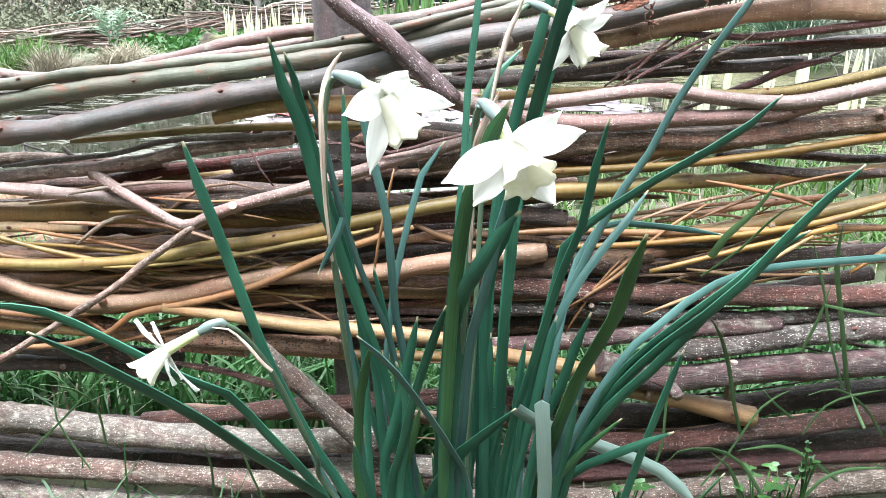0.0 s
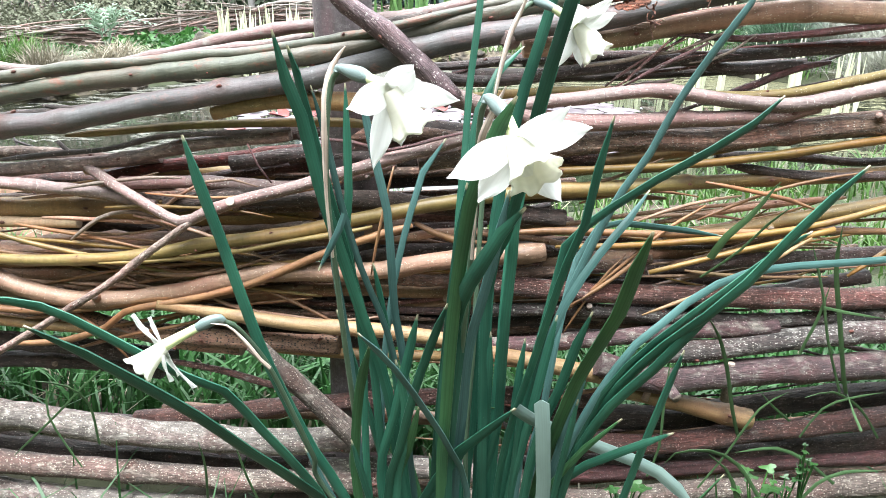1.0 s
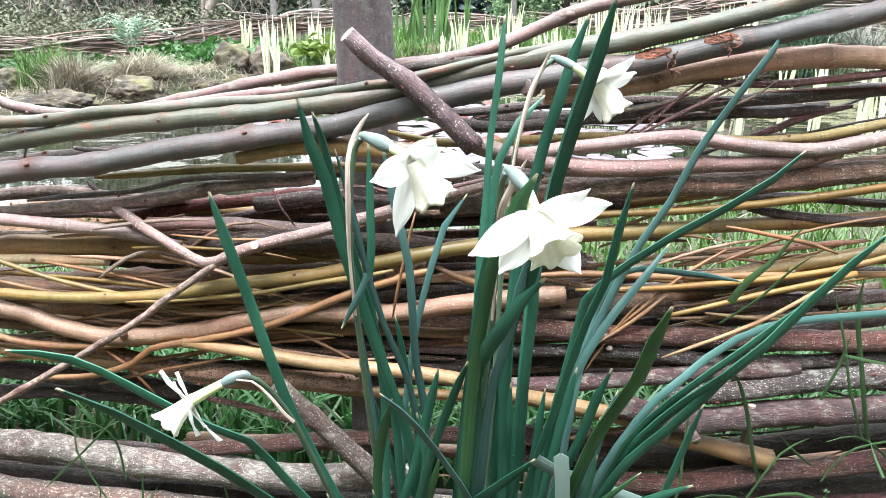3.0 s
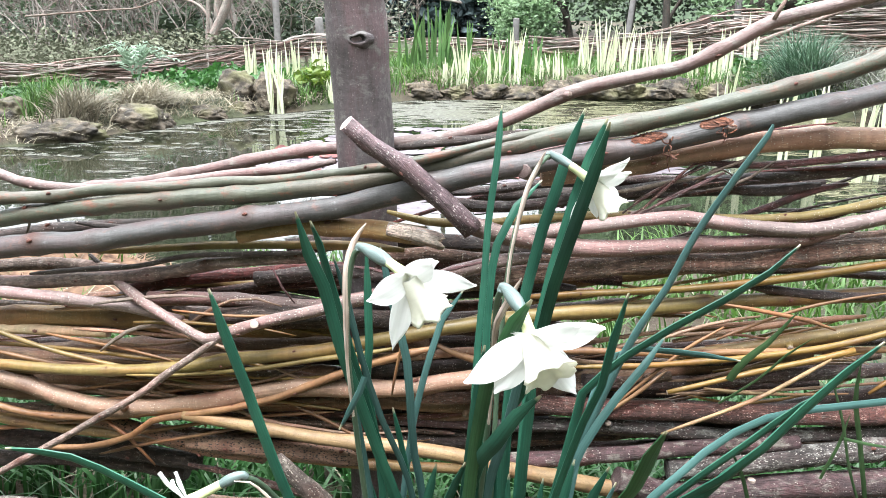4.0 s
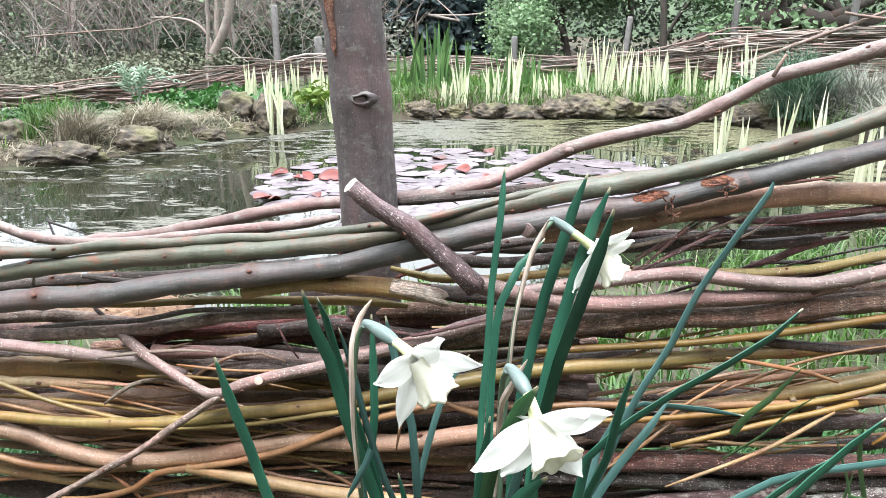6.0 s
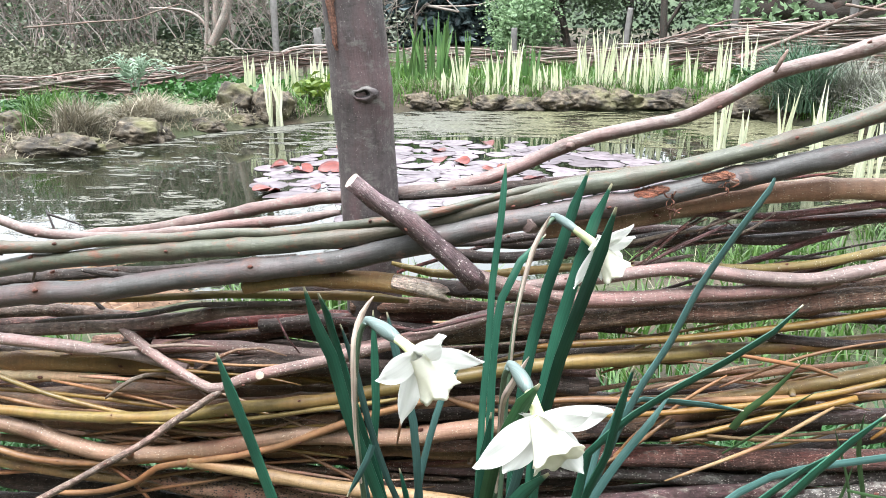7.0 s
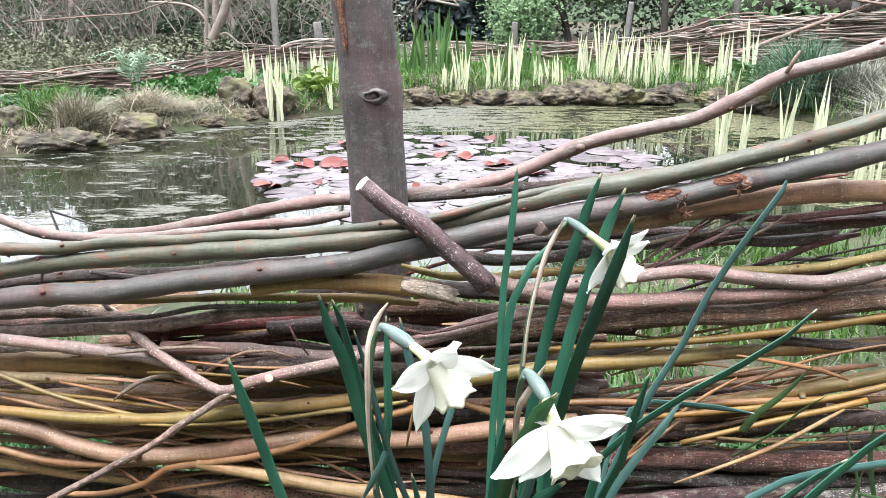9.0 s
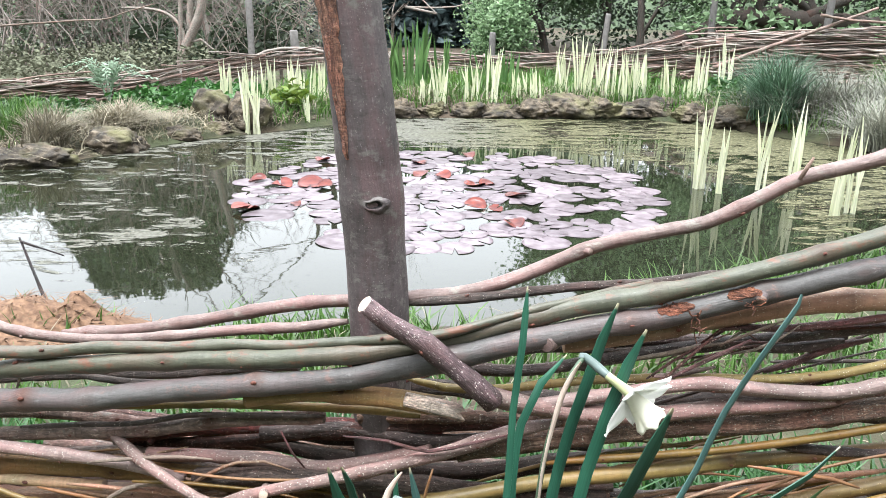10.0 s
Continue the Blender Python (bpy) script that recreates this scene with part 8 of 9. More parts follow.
# the feathery umbel plant before the far fence
umbel = thing("umbel_plant", "pale green feathery umbel plant on the far bank", "plant")
for k in range(12):
    a = hr.uniform(0, 2 * math.pi)
    h, l = hr.uniform(0.16, 0.32), hr.uniform(0.18, 0.36)
    b = Vector((-2.78, 6.0, 0.08))
    tip = b + Vector((l * math.cos(a) * 1.2, l * math.sin(a) * 0.6, h * 0.9))
    mid = b + Vector((l * 0.45 * math.cos(a), l * 0.3 * math.sin(a), h))
    p = spline([b, mid, tip], 0.012)
    v, f, u = tube(p, [0.003] * len(p), 5, k)
    stalk = build("stalk", v, f, FERN, umbel, u)
    V, Fc, U = [], [], []
    n = len(p)
    for i in range(n // 3, n):
        t = (p[min(i + 1, n - 1)] - p[i - 1]).normalized()
        side = t.cross(Vector((0, 0, 1))).normalized()
        if i % 3:
            continue
        g = 0.095 * (1.05 - (i - n // 3) / (n - n // 3)) + 0.012
        for sg in (-1, 1):
            d = (side * sg + t * 0.55 + Vector((0, 0, hr.uniform(-0.25, 0.15)))).normalized()
            up = d.cross(t).normalized() * 0.004
            c = p[i]
            o = len(V)
            w = t * hr.uniform(0.006, 0.011)
            V += [c, c + d * g * 0.4 + w, c + d * g * 0.4 - w, c + d * g * 0.75 + w * 0.8 - up, c + d * g * 0.75 - w * 0.8 - up, c + d * g]
            U += [(0, 0)] * 6
            Fc += [(o, o + 1, o + 2), (o + 1, o + 3, o + 4, o + 2), (o + 3, o + 5, o + 4)]
    build("frond", V, Fc, FERN, stalk, U, smooth=False)["kind"] = "stuff"


# ---- stones round the pond ----
def stone(x, y, z, sx, sy, sz, seed, label="rough brown bank stone streaked with moss"):
    rng = random.Random(seed * 13)
    cuts = []
    for _ in range(15):
        d = Vector((rng.gauss(0, 1), rng.gauss(0, 1), rng.gauss(0, 0.8))).normalized()
        cuts.append((d, rng.uniform(0.72, 1.0)))
    bm = bmesh.new()
    bmesh.ops.create_icosphere(bm, subdivisions=5, radius=1)
    for v in bm.verts:
        p = v.co.copy()
        rad = min([1.15] + [h / max(0.05, p.dot(d)) for d, h in cuts if p.dot(d) > 0.05])
        f = 1 + 0.16 * noise.noise(p * 2.5 + Vector((seed * 7.3, 0, 0))) + 0.11 * noise.noise(p * 6 + Vector((seed, 0, 0))) + 0.06 * noise.noise(p * 15) + 0.03 * noise.noise(p * 30)
        p = p * rad * f
        v.co = (x + p.x * sx, y + p.y * sy, z + p.z * sz)
    me = bpy.data.meshes.new("stone")
    bm.to_mesh(me)
    bm.free()
    me.materials.append(STONE)
    me.polygons.foreach_set("use_smooth", [True] * len(me.polygons))
    return tagged(new("stone", me), label, "stone", "stones round the pond")


for i, (x, y, z, sx, sy, sz) in enumerate(((-1.88, 5.66, 0.06, 0.165, 0.13, 0.14), (-1.62, 5.62, 0.06, 0.145, 0.13, 0.15), (-1.78, 5.45, -0.03, 0.10, 0.09, 0.06), (-2.0, 5.25, -0.04, 0.16, 0.12, 0.06),
                                           (-2.22, 4.80, -0.02, 0.20, 0.14, 0.09), (-2.62, 4.85, 0.04, 0.16, 0.13, 0.10), (-2.5, 4.3, -0.03, 0.24, 0.13, 0.08), (-2.95, 4.6, 0.03, 0.16, 0.14, 0.10), (-2.9, 4.0, -0.03, 0.2, 0.14, 0.07),
                                           (-0.62, 6.55, -0.01, 0.16, 0.12, 0.08), (-0.35, 6.58, -0.01, 0.15, 0.12, 0.09), (-0.08, 6.58, -0.01, 0.15, 0.12, 0.09), (0.2, 6.6, -0.02, 0.16, 0.12, 0.07), (0.47, 6.6, 0.0, 0.18, 0.13, 0.10),
                                           (0.75, 6.64, 0.02, 0.17, 0.13, 0.12), (1.02, 6.66, 0.01, 0.17, 0.13, 0.12), (1.28, 6.7, 0.0, 0.15, 0.12, 0.08), (1.5, 6.68, 0.0, 0.17, 0.12, 0.09), (1.72, 6.5, 0.0, 0.16, 0.13, 0.10), (1.95, 6.2, 0.0, 0.16, 0.14, 0.10),
                                           (2.2, 6.05, 0.0, 0.14, 0.12, 0.08), (2.75, 5.5, -0.02, 0.25, 0.14, 0.07), (-1.3, 6.05, -0.02, 0.14, 0.1, 0.06), (-1.0, 6.25, -0.02, 0.15, 0.1, 0.06))):
    big = 0.85 + 0.4 * ((i * 7) % 5) / 4
    stone(x, y, z, sx * (1.12 if x < -0.7 else 1.15 * big), sy * 1.15, sz * (1.12 if x < -0.7 else 0.95 * big), i + 1)


# ---- water lilies and pond weed ----
lr = random.Random(8)


def pad(x, y, r, red, tilt, fold):
    """A lily pad: a notched, faintly wavy disc; young red leaves fold up at the rim."""
    V, Fc = [(0, 0, 0)], []
    a0 = lr.uniform(0, 6.28)
    n, rings = 26, 4
    q = lr.uniform(0, 9)
    for j in range(1, rings + 1):
        for k in range(n + 1):
            a = a0 + 0.16 + (2 * math.pi - 0.32) * k / n
            rr = r * j / rings * (1 + 0.04 * math.sin(3 * a + q) + 0.03 * math.sin(2 * a + 2 * q))
            lift = fold * r * (j / rings) ** 2 * (0.55 + 0.45 * math.cos(2 * (a - q)))
            V.append((rr * math.cos(a) * (1 - 0.35 * fold), rr * math.sin(a), lift + 0.0007 * math.sin(4 * a + q) * j / rings))
    for k in range(n):
        Fc.append((0, 1 + k, 2 + k))
    for j in range(rings - 1):
        for k in range(n):
            a = 1 + j * (n + 1) + k
            Fc.append((a, a + n + 1, a + n + 2, a + 1))
    o = len(V)
    V += [(a, b, c - 0.0009) for a, b, c in V]
    Fc += [tuple(i + o for i in reversed(f)) for f in Fc]
    rim = [1 + (rings - 1) * (n + 1) + k for k in range(n + 1)]
    Fc += [(rim[k + 1], rim[k], rim[k] + o, rim[k + 1] + o) for k in range(n)]
    M = pose(x, y, WATERLINE + 0.0016 + lr.uniform(0, 0.0012) + abs(math.sin(radians(tilt))) * r * 0.5, tilt, lr.uniform(-2, 2), lr.uniform(0, 360) if not red else lr.uniform(-40, 40))
    ob = build("lily_pad", [M @ Vector(v) for v in V], Fc, PADRED if red else PAD)
    return tagged(ob, "young red water-lily leaf curling up from the water" if red else "flat purplish water-lily pad floating on the pond", "lily pad", "water-lily leaves")


placed = []
tries = 0
while len(placed) < 185 and tries < 9000:
    tries += 1
    x, y, r = lr.uniform(-1.25, 1.15), lr.uniform(2.75, 5.0), lr.choice((lr.uniform(0.045, 0.08), lr.uniform(0.07, 0.115)))
    u, v = (x + 0.13) / 1.0, (y - 3.95) / 1.05
    if u * u + v * v > 1 or (x < -0.55 and y < 3.3) or any(math.hypot(x - a, y - b) < 0.52 * (r + c) for a, b, c in placed):
        continue
    placed.append((x, y, r))
    pad(x, y, r, False, lr.uniform(-0.4, 0.4), 0.0)
for x, y, r in ((-1.02, 3.45, 0.065), (-0.83, 3.95, 0.075), (-0.76, 3.92, 0.05), (-1.12, 4.02, 0.05), (-0.97, 3.92, 0.06), (-0.89, 4.58, 0.05), (-0.33, 4.55, 0.05), (-0.30, 4.25, 0.045), (-0.18, 4.2, 0.05), (-0.01, 4.02, 0.06), (0.05, 4.05, 0.045),
                (-0.01, 3.58, 0.055), (0.08, 3.54, 0.035), (0.19, 3.80, 0.06), (0.15, 3.30, 0.05), (-0.82, 3.55, 0.03), (-0.35, 3.5, 0.03), (-0.05, 4.8, 0.05)):
    pad(x, y, r, True, lr.choice([-1, 1]) * lr.uniform(4, 14), lr.uniform(0.2, 0.45))
# floating weed: one thin film, thicker to the far and sunny sides, open among the lilies
V, cover = [], []
nx, ny, cell = 118, 94, 0.05
for j in range(ny):
    for i in range(nx):
        x, y = -3.25 + i * cell, 2.1 + j * cell
        V.append((x, y, WATERLINE + 0.0012))
        c = 0.0 + 0.05 * max(0, min(1, (y - 3.3) / 2.2)) - 0.10 * max(0.0, min(1.0, (3.0 - y) / 0.5))
        c += 0.05 * max(0, min(1, (x - 1.1) / 0.5)) + 0.05 * max(0, min(1, (y - 4.9) / 0.5))
        u, v = (x - 0.06) / 1.3, (y - 3.8) / 1.25
        c -= 0.30 * max(0.0, min(1.0, (1.1 - u * u - v * v) / 0.25))
        if shore(x, y) > -0.01:
            c = -1.0
        cover.append(c)
Fc = [(j * nx + i, j * nx + i + 1, (j + 1) * nx + i + 1, (j + 1) * nx + i) for j in range(ny - 1) for i in range(nx - 1)]
film_of_weed = build("pond_weed", V, Fc, SCUM)
film_of_weed.data.attributes.new("cover", "FLOAT", "POINT").data.foreach_set("value", cover)
tagged(film_of_weed, "grey-olive streaks and mats of floating pond weed", "pond weed", kind="stuff")

# a dead twig stands out of the near water
snag = thing("dead_twig", "thin dark dead twig standing in the pond", "twig")
rod("stalk", BLACK, 0.006, 0.003, [(-1.26, 2.28, -0.10), (-1.33, 2.34, 0.02), (-1.40, 2.40, 0.13)], parent=snag, step=0.03, sides=6)
rod("shoot", BLACK, 0.004, 0.002, [(-1.39, 2.39, 0.12), (-1.33, 2.39, 0.10), (-1.27, 2.40, 0.075)], parent=snag, step=0.03, sides=6)


# ---- the far wattle fences ----
def far_fence(line, base, tops, n, seed, label, name="wattle_fence"):
    """A woven fence along a line of (x, y): rods that dip in and out round low stakes."""
    r = random.Random(seed)
    t = thing(name, label, "fence")
    pts = [Vector((x, y, 0)) for x, y in line]
    seg = [0.0]
    for a, b in zip(pts, pts[1:]):
        seg.append(seg[-1] + (b - a).length)

    def along(s):
        s = max(0, min(seg[-1] - 1e-4, s))
        for i in range(len(pts) - 1):
            if s <= seg[i + 1]:
                return pts[i].lerp(pts[i + 1], (s - seg[i]) / (seg[i + 1] - seg[i])), i + (s - seg[i]) / (seg[i + 1] - seg[i])
        return pts[-1], len(pts) - 1.0

    for k in range(n):
        f = k / (n - 1)
        s0 = r.uniform(-0.5, seg[-1] * 0.7)
        ln = r.uniform(1.0, 2.2)
        ph = r.uniform(0, 6)
        slope = r.gauss(0, 0.012)
        P = []
        for q in range(7):
            s = s0 + ln * q / 6
            p, i = along(s)
            lo = base[int(i)] + (base[min(int(i) + 1, len(base) - 1)] - base[int(i)]) * (i - int(i))
            hi = tops[int(i)] + (tops[min(int(i) + 1, len(tops) - 1)] - tops[int(i)]) * (i - int(i))
            P.append((p.x, p.y + 0.03 * math.sin(s * 5 + ph) + r.uniform(-0.02, 0.02), lo + (hi - lo) * (f * 0.97 + 0.02) + r.uniform(-0.028, 0.028) + slope * (q - 3)))
        P = [p for i, p in enumerate(P) if i == 0 or (Vector(p) - Vector(P[i - 1])).length > 0.05]
        if len(P) > 2:
            rr = r.uniform(0.004, 0.011)
            rod("rod", r.choice([FARWOOD, FARWOOD, FARRED, GREYBR]), rr, rr * 0.6, P, parent=t, step=0.12, sides=6)
    for i in range(int(seg[-1] / 0.7) + 1):
        p, q = along(0.3 + i * 0.7)
        k = min(int(q), len(tops) - 1)
        rod("stake", FARWOOD, 0.018, 0.016, [(p.x, p.y, base[k] - 0.1), (p.x, p.y, (base[k] + tops[k]) / 2), (p.x, p.y, tops[k] + r.uniform(-0.04, 0.03))], "cut", parent=t, step=0.1, sides=8)
    return t


far_fence([(-5.2, 6.1), (-3.7, 6.2), (-2.7, 6.35), (-2.45, 7.4), (-1.97, 8.2), (-0.9, 8.5)], [-0.03, -0.02, 0.05, 0.10, 0.17, 0.18], [0.19, 0.20, 0.26, 0.30, 0.37, 0.36], 150, 1, "weathered wattle fence along the far bank")
far_fence([(-0.9, 8.3), (0.3, 8.1), (1.4, 8.0), (2.1, 7.6), (2.6, 7.3)], [0.1, 0.14, 0.18, 0.25, 0.28], [0.34, 0.34, 0.42, 0.6, 0.62], 80, 2, "low wattle fence behind the irises")
far_fence([(1.9, 7.6), (2.4, 7.3), (3.3, 6.9), (4.6, 6.7)], [0.2, 0.22, 0.24, 0.24], [0.58, 0.64, 0.70, 0.7], 150, 3, "tangled heap of hedge brush woven into a fence")
brush = thing("fallen_branch", "long bare branch leaning on the brush fence", "branch")
rod("limb", GREYBR, 0.02, 0.01, [(2.05, 7.1, 0.33), (2.5, 7.05, 0.52), (2.9, 7.0, 0.68), (3.3, 6.98, 0.84)], parent=brush, step=0.05)
rod("limb", TWIGPALE, 0.012, 0.006, [(2.85, 7.0, 0.78), (3.1, 6.95, 0.74), (3.6, 6.9, 0.72), (4.4, 6.9, 0.72)], parent=brush, step=0.05)
hoop = thing("bent_rod", "pale rod bent in an arch over the far fence", "rod")
rod("hoop_rod", FARWOOD, 0.016, 0.014, [(-2.3, 8.15, 0.28), (-2.1, 8.2, 0.36), (-1.9, 8.25, 0.385), (-1.65, 8.3, 0.37), (-1.4, 8.35, 0.30)], parent=hoop, step=0.05)


def far_post(x, y, z, h, r, lean, label):
    V, Fc, U = tube([Vector((x + lean * t, y, z + h * t)) for t in (0, 0.25, 0.5, 0.75, 0.97, 1.0)], [r * 1.05, r, r, r * 0.97, r * 0.95, r * 0.8], 12, x, 0.06)
    Fc.append(tuple(range(len(V) - 12, len(V))))
    return tagged(build("post", V, Fc, FARPOST, None, U), label, "post", "posts round the pond")


far_post(-1.86, 8.4, 0.1, 0.46, 0.045, -0.03, "weathered pale wooden post at the far fence")
far_post(-2.62, 9.4, 0.1, 0.8, 0.04, 0.0, "slim grey wooden post before the trees")
far_post(2.38, 8.4, 0.15, 0.85, 0.035, 0.0, "slim weathered post behind the brush fence")
far_post(3.3, 7.9, 0.15, 0.9, 0.035, 0.02, "slim weathered post behind the brush fence")
far_post(0.17, 8.5, 0.1, 0.46, 0.035, 0.0, "short grey post at the bush")
far_post(1.3, 8.5, 0.1, 0.66, 0.03, 0.05, "leaning grey post at the bush")


# ---- trees ----
SKYLINE = ((-90, 12), (-30, 12), (-27, 20), (-19, 20), (-16, 12), (-10, 8), (2, 8.5), (4.5, 16), (9, 21), (13, 24), (90, 24))


def canopy(x, y):
    """How high the trees stand there: an uneven skyline with gaps."""
    a = math.degrees(math.atan2(x, y))
    el = float(np.interp(a, [p[0] for p in SKYLINE], [p[1] for p in SKYLINE]))
    return math.tan(radians(el)) * max(1.0, math.hypot(x, y) - 3.3) * (1 + 0.12 * noise.noise((x * 2.1, y * 0.3, 8)))


def limb(V, Fc, U, a, d, length, r, depth, rng, ends, sides=6, droop=0.0):
    pts = [a]
    p, q = a.copy(), d.copy()
    for _ in range(4):
        q = (q + Vector((rng.gauss(0, 0.16), rng.gauss(0, 0.16), rng.gauss(0.02, 0.1) - droop))).normalized()
        p = p + q * length / 4
        pts.append(p.copy())
    path = spline(pts, length / 7)
    n = len(path)
    v, f, u = tube(path, [r * (1 - 0.5 * i / n) for i in range(n)], sides, rng.uniform(0, 9), 0.08)
    o = len(V)
    V += v
    U += u
    Fc += [tuple(i + o for i in g) for g in f]
    ends.append(path[-1])
    if depth == 0:
        ends.append(path[n // 2])
        return
    for _ in range(rng.randrange(2, 4)):
        i = rng.randrange(n // 3, n)
        nd = (q + Vector((rng.gauss(0, 0.6), rng.gauss(0, 0.6), rng.gauss(0.1, 0.4)))).normalized()
        limb(V, Fc, U, path[i], nd, length * rng.uniform(0.5, 0.8), r * (1 - 0.5 * i / n) * rng.uniform(0.45, 0.7), depth - 1, rng, ends, max(4, sides - 1), droop)


def tree(x, y, h, r, mat, seed, label, leaves=0, leafmat=None, size=0.05, depth=3, lean=(0, 0), puff=0.22, name="tree"):
    """Tapered trunk and limbs in one mesh, the crown of small leaves in another."""
    h = min(h, canopy(x, y) / 1.1)
    rng = random.Random(seed)
    t = thing(name, label, "tree")
    V, Fc, U, ends = [], [], [], []
    limb(V, Fc, U, Vector((x, y, height(x, y) - 0.05)), Vector((lean[0], lean[1], 1)).normalized(), h * 0.55, r, depth, rng, ends, 9)
    build("trunk", V, Fc, mat, t, U)
    if leaves:
        sp = []
        for _ in range(leaves):
            e = rng.choice(ends)
            sp.append((e.x + rng.gauss(0, puff), e.y + rng.gauss(0, puff), e.z + rng.gauss(0, puff), size * rng.uniform(0.6, 1.3)))
        leafcards("crown", sp, leafmat, "", "", parent=t)
    return t


birch = thing("pale_tree", "pale-barked bare tree beyond the far fence", "tree")
V, Fc, U = [], [], []
BIRCH_LIMBS = (([(-3.351, 9.100, 0.120), (-3.309, 9.100, 0.297), (-3.216, 9.100, 0.471), (-3.109, 9.100, 0.668), (-3.055, 9.100, 0.849), (-3.000, 9.100, 1.205), (-2.891, 9.100, 1.777)], 0.0570, 0.0402),
               ([(-3.377, 9.100, 0.133), (-3.349, 9.100, 0.358), (-3.320, 9.100, 0.604), (-3.310, 9.100, 0.846), (-3.316, 9.100, 1.318)], 0.0302, 0.0168),
               ([(-3.325, 9.100, 0.265), (-3.299, 9.100, 0.482), (-3.370, 9.100, 0.616), (-3.502, 9.100, 0.712), (-3.722, 9.100, 0.751), (-3.979, 9.100, 0.755)], 0.0235, 0.0101),
               ([(-3.203, 9.100, 0.471), (-3.220, 9.100, 0.636), (-3.195, 9.100, 0.848), (-3.201, 9.100, 1.203)], 0.0369, 0.0201),
               ([(-3.209, 9.100, 0.397), (-3.110, 9.100, 0.423), (-3.007, 9.100, 0.338), (-2.883, 9.100, 0.265)], 0.0168, 0.0067))
for pts, r0, r1 in BIRCH_LIMBS:
    p = spline(pts, 0.06)
    v, f, u = tube(p, [r0 + (r1 - r0) * i / len(p) for i in range(len(p))], 10, r0 * 90, 0.10)
    o = len(V)
    V += v
    U += u
    Fc += [tuple(i + o for i in g) for g in f]
build("trunk", V, Fc, BIRCH, birch, U)
tr = random.Random(77)
for i in range(15):
    x = -8.5 + 0.52 * i + tr.uniform(-0.2, 0.2)
    tree(x, tr.uniform(9.8, 13), tr.uniform(3.2, 5.0), tr.uniform(0.025, 0.06), THICKET, 200 + i, "slender bare grey tree of the thicket", depth=4, name="bare_tree")
TALL = ((-2.3, 12.0, 0.07), (-1.0, 12.5, 0.06), (-4.9, 11.5, 0.10), (-4.3, 12.5, 0.09))
for i, (x, y, r) in enumerate(TALL):
    t = thing("bare_tree", "tall thin bare tree standing over the thicket", "tree")
    V, Fc, U, ends = [], [], [], []
    limb(V, Fc, U, Vector((x, y, height(x, y) - 0.05)), Vector((0.05, 0, 1)), 2.6, r, 5, random.Random(500 + i), ends, 7)
    build("trunk", V, Fc, THICKET, t, U)
for i, (x, y, h) in enumerate(((0.3, 9.0, 2.2), (0.85, 9.3, 2.8), (1.35, 9.1, 2.6), (0.0, 9.6, 2.0), (1.9, 9.6, 3.2))):
    tree(x, y, h, 0.05, TREEDARK, 300 + i, "hawthorn coming into fresh green leaf", 6500, BUSHLEAF, 0.032, 4, puff=0.13, name="hawthorn")
for i, (x, y, h) in enumerate(((2.8, 9.2, 3.2), (3.9, 8.8, 3.4), (4.8, 9.4, 3.6), (5.8, 9.8, 4.0))):
    tree(x, y, h, 0.09, TREEDARK, 400 + i, "old dark tree with thin young leaves", 5000, BUSHLEAF, 0.024, 4, (0.3 * (-1) ** i, 0), 0.3, "old_tree")
trunk = thing("fallen_tree", "dark mossy trunk lying across behind the brush fence", "fallen tree")
rod("trunk", TREEDARK, 0.11, 0.08, [(1.95, 9.0, 0.30), (2.3, 8.9, 0.52), (2.8, 8.8, 0.72), (3.3, 8.7, 0.72), (4.2, 8.8, 0.66)], parent=trunk, step=0.08)
rod("limb", TREEDARK, 0.05, 0.03, [(3.0, 8.75, 0.7), (2.9, 8.7, 0.95), (2.75, 8.6, 1.3)], parent=trunk, step=0.05)
rod("limb", TREEDARK, 0.05, 0.025, [(3.4, 8.7, 0.75), (3.9, 8.6, 0.95), (4.6, 8.5, 1.1)], parent=trunk, step=0.05)
pale = thing("dead_branch", "pale dead branch hanging before the thicket", "branch")
rod("limb", TWIGPALE, 0.010, 0.006, [(-5.2, 8.6, 0.55), (-4.3, 8.6, 0.62), (-3.95, 8.6, 0.64), (-3.7, 8.6, 0.72), (-3.4, 8.6, 0.80)], parent=pale, step=0.06)

# twiggy undergrowth of the wood
ur = random.Random(55)
V, Fc, U = [], [], []
for _ in range(620):
    x, y = ur.uniform(-10, -1.4), ur.uniform(9.2, 14)
    h = min(ur.uniform(0.8, 3.0), canopy(x, y) * ur.uniform(0.6, 0.95))
    p = [Vector((x, y, height(x, y)))]
    d = Vector((ur.gauss(0, 0.25), ur.gauss(0, 0.15), 1)).normalized()
    for _k in range(5):
        d = (d + Vector((ur.gauss(0, 0.25), ur.gauss(0, 0.2), 0.05))).normalized()
        p.append(p[-1] + d * h / 5)
    for path, r0 in [(p, ur.uniform(0.006, 0.016))] + [([p[k], p[k] + Vector((ur.gauss(0, 0.25), ur.gauss(0, 0.15), ur.uniform(0.05, 0.35))), p[k] + Vector((ur.gauss(0, 0.4), ur.gauss(0, 0.2), ur.uniform(0.2, 0.7)))], 0.005) for k in (1, 2, 3, 4, 5)]:
        v, f, u = tube(path, [r0 * (1 - 0.6 * i / len(path)) for i in range(len(path))], 3, x)
        o = len(V)
        V += v
        U += u
        Fc += [tuple(i + o for i in g) for g in f]
tagged(build("undergrowth", V, Fc, THICKET, None, U), "grey tangle of bare twigs under the trees", "undergrowth", kind="stuff")


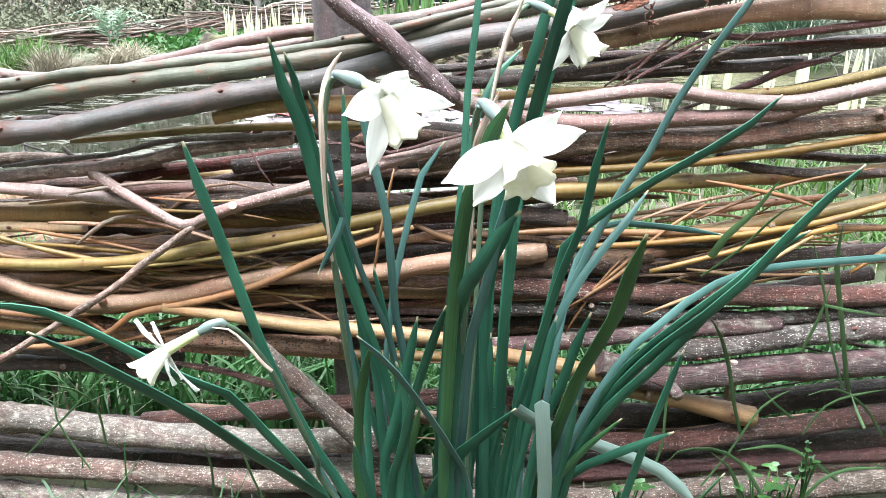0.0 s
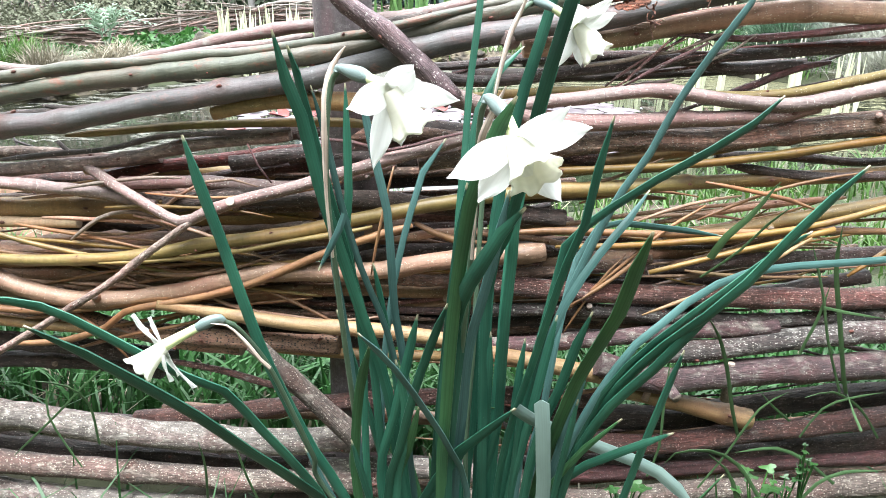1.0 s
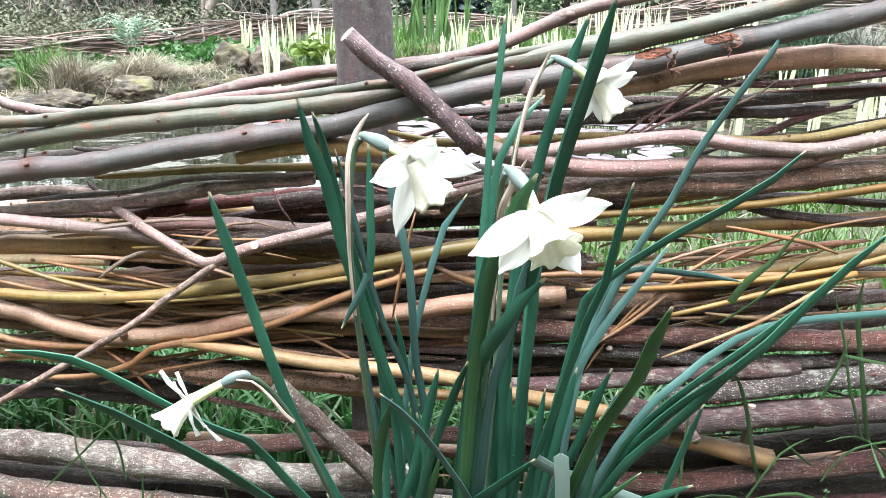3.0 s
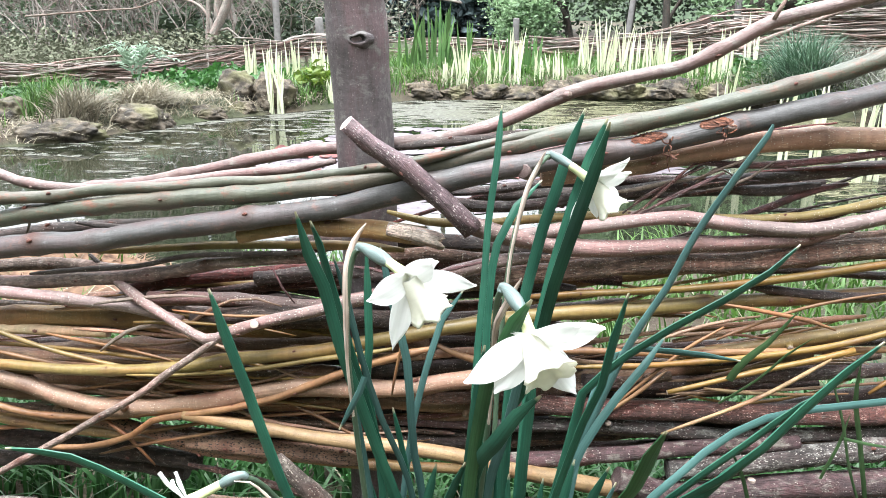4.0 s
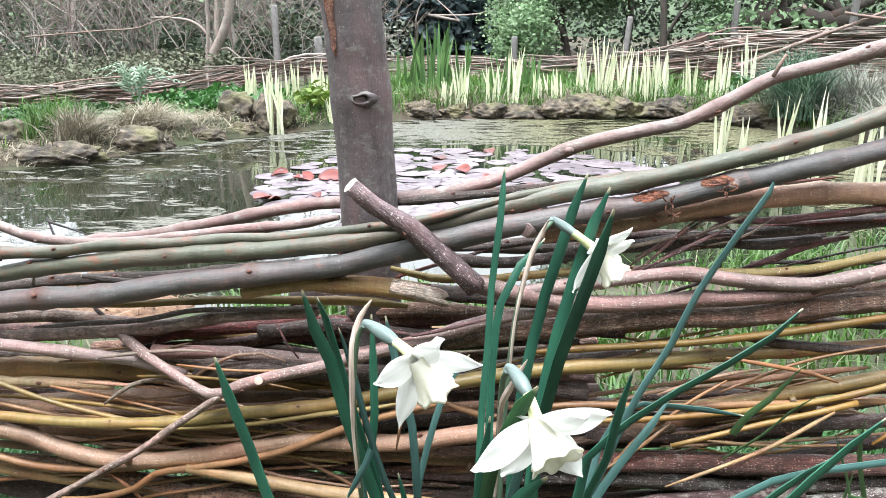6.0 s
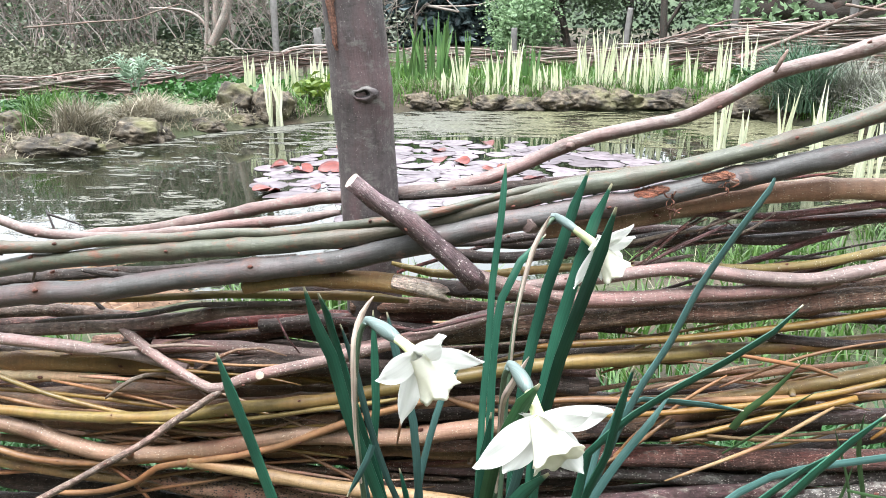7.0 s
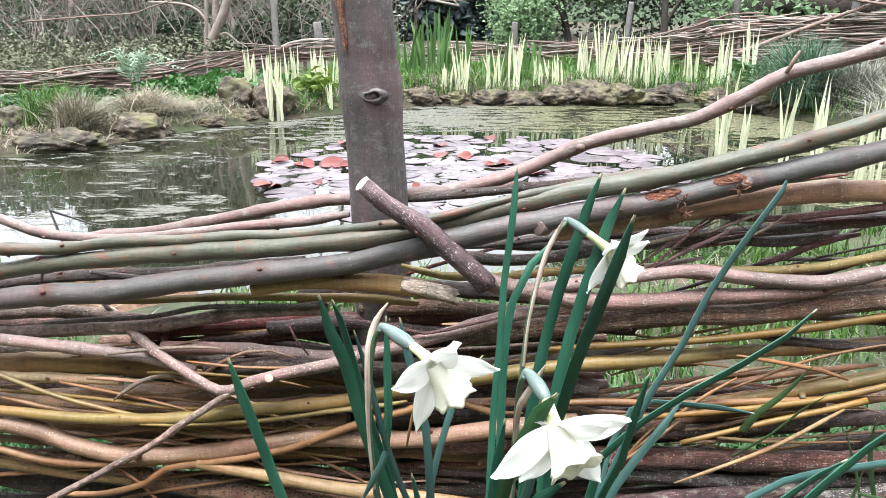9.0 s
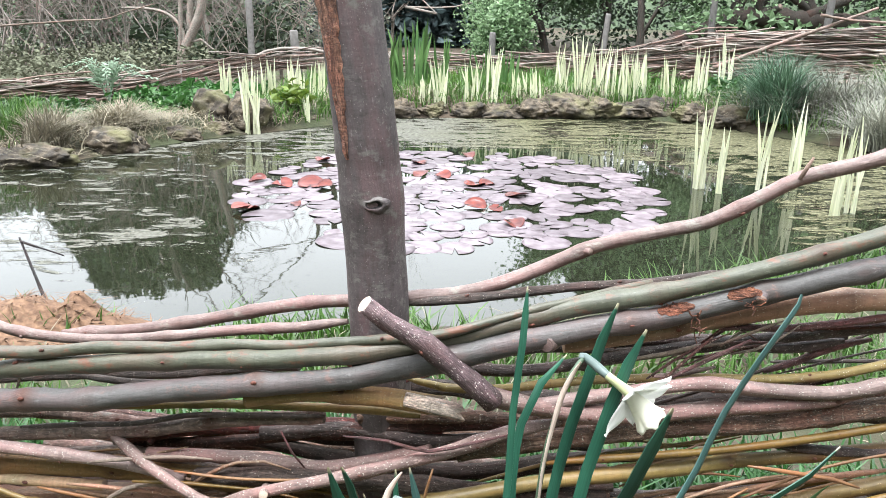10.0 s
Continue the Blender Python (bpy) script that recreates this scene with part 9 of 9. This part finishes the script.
def woods(n, x0, x1, y0, y1, top, mat, size, label, seed, name, low=0.0):
    r = random.Random(seed)
    sp = []
    for _ in range(n):
        x, y = r.uniform(x0, x1), r.uniform(y0, y1)
        t = min(top * (0.7 + 0.5 * noise.noise((x * 0.7, seed, 0))), canopy(x, y))
        sp.append((x, y, height(x, y) + min(low, t * 0.9) + max(0.1, t - low) * r.random() ** 0.8, size * r.uniform(0.5, 1.4)))
    return leafcards(name, sp, mat, label, "woodland")


woods(24000, -14, -1.5, 13, 16, 4.8, GREYLEAF, 0.075, "dim grey-brown woodland behind the thicket", 1, "far_woods")
woods(4500, -9, -1.2, 9.8, 12, 0.7, GREYLEAF, 0.04, "low bramble under the bare trees", 2, "bramble")
woods(7000, -9.5, -2.0, 9.9, 12.6, 1.5, WOODLEAF, 0.035, "thin green ivy and seedlings under the bare trees", 7, "bramble")
woods(1500, -4.2, -2.4, 9.6, 11, 0.9, WOODLEAF, 0.07, "green ivy under the bare trees", 6, "bramble")
woods(7000, -3.2, 0.6, 11.5, 13, 2.0, CONIFER, 0.10, "dark blue-green conifers beyond the pond", 3, "conifers")
woods(7000, -10, -2.9, 6.9, 9.6, 0.36, BRAMBLE, 0.03, "brown-grey brambles behind the far fence", 12, "bramble")
woods(3000, -10, -2.9, 7.2, 9.6, 0.45, BRAMBLE, 0.03, "green brambles behind the far fence", 13, "bramble")
# two leaf masses above the view, added so the water mirrors something dark
woods(20000, 1.5, 7.5, 10.3, 12.0, 5.5, DARKCROWN, 0.085, "unseen dark leaf crowns added over the far bank to darken its reflection", 15, "far_woods", 1.3)
woods(9000, -6.4, -4.0, 11.2, 12.6, 5.5, DARKCROWN, 0.07, "unseen dark leaves added high in the thicket to darken its reflection", 16, "far_woods", 1.6)
woods(9000, -10, -3.6, 10.5, 13, 3.6, WOODLEAF, 0.05, "ivy-clad scrub among the bare trees", 9, "scrub")
woods(42000, 0, 12, 10.6, 14, 5.2, WOODLEAF, 0.05, "green woodland behind the hawthorns", 4, "far_woods")
woods(2500, 2.2, 6, 8.3, 9.6, 0.9, BUSHLEAF, 0.06, "fresh green undergrowth behind the brush fence", 5, "bramble")
V, Fc = [], []
for i in range(121):
    x = -60 + i
    t = 3.0 + 1.2 * noise.noise((x * 0.35, 0, 0)) + 0.6 * noise.noise((x * 1.3, 0, 5))
    t = min(t, canopy(x, 19))
    for k, q in enumerate((-0.5, 0.35, 0.75, 1.0)):
        V.append((x, 19 + 1.5 * k * 0.4 + 0.5 * noise.noise((x * 0.8, k, 2)), t * q))
for i in range(120):
    for k in range(3):
        a = i * 4 + k
        Fc.append((a, a + 4, a + 5, a + 1))
tagged(build("backdrop", V, Fc, WOODLEAF), "dim distant belt of trees", "trees", kind="structure")

# unseen leafy belt closes the garden behind, added to block low sky light
V, Fc = [], []
m = 90
for i in range(m + 1):
    a = radians(-215 + 250 * i / m)
    r = 4.6 + 9.0 * (1 - max(0.0, -math.sin(a))) ** 2
    t = 4.1 + 0.14 * r + 0.7 * noise.noise((a * 4, 3, 0)) + 0.4 * noise.noise((a * 13, 0, 6))
    for k, g in enumerate((-0.1, 0.2, 0.4, 0.6, 0.8, 1.0)):
        rr = r + 0.35 * noise.noise((a * 9, g * 4, 2)) + 0.5 * g * g
        V.append((rr * math.cos(a), 1.0 + rr * math.sin(a), t * g))
for i in range(m):
    for k in range(5):
        a = i * 6 + k
        Fc.append((a, a + 6, a + 7, a + 1))
tagged(build("backdrop", V, Fc, WOODLEAF), "unseen leafy belt behind the camera, added to block low sky light", "trees", kind="structure")
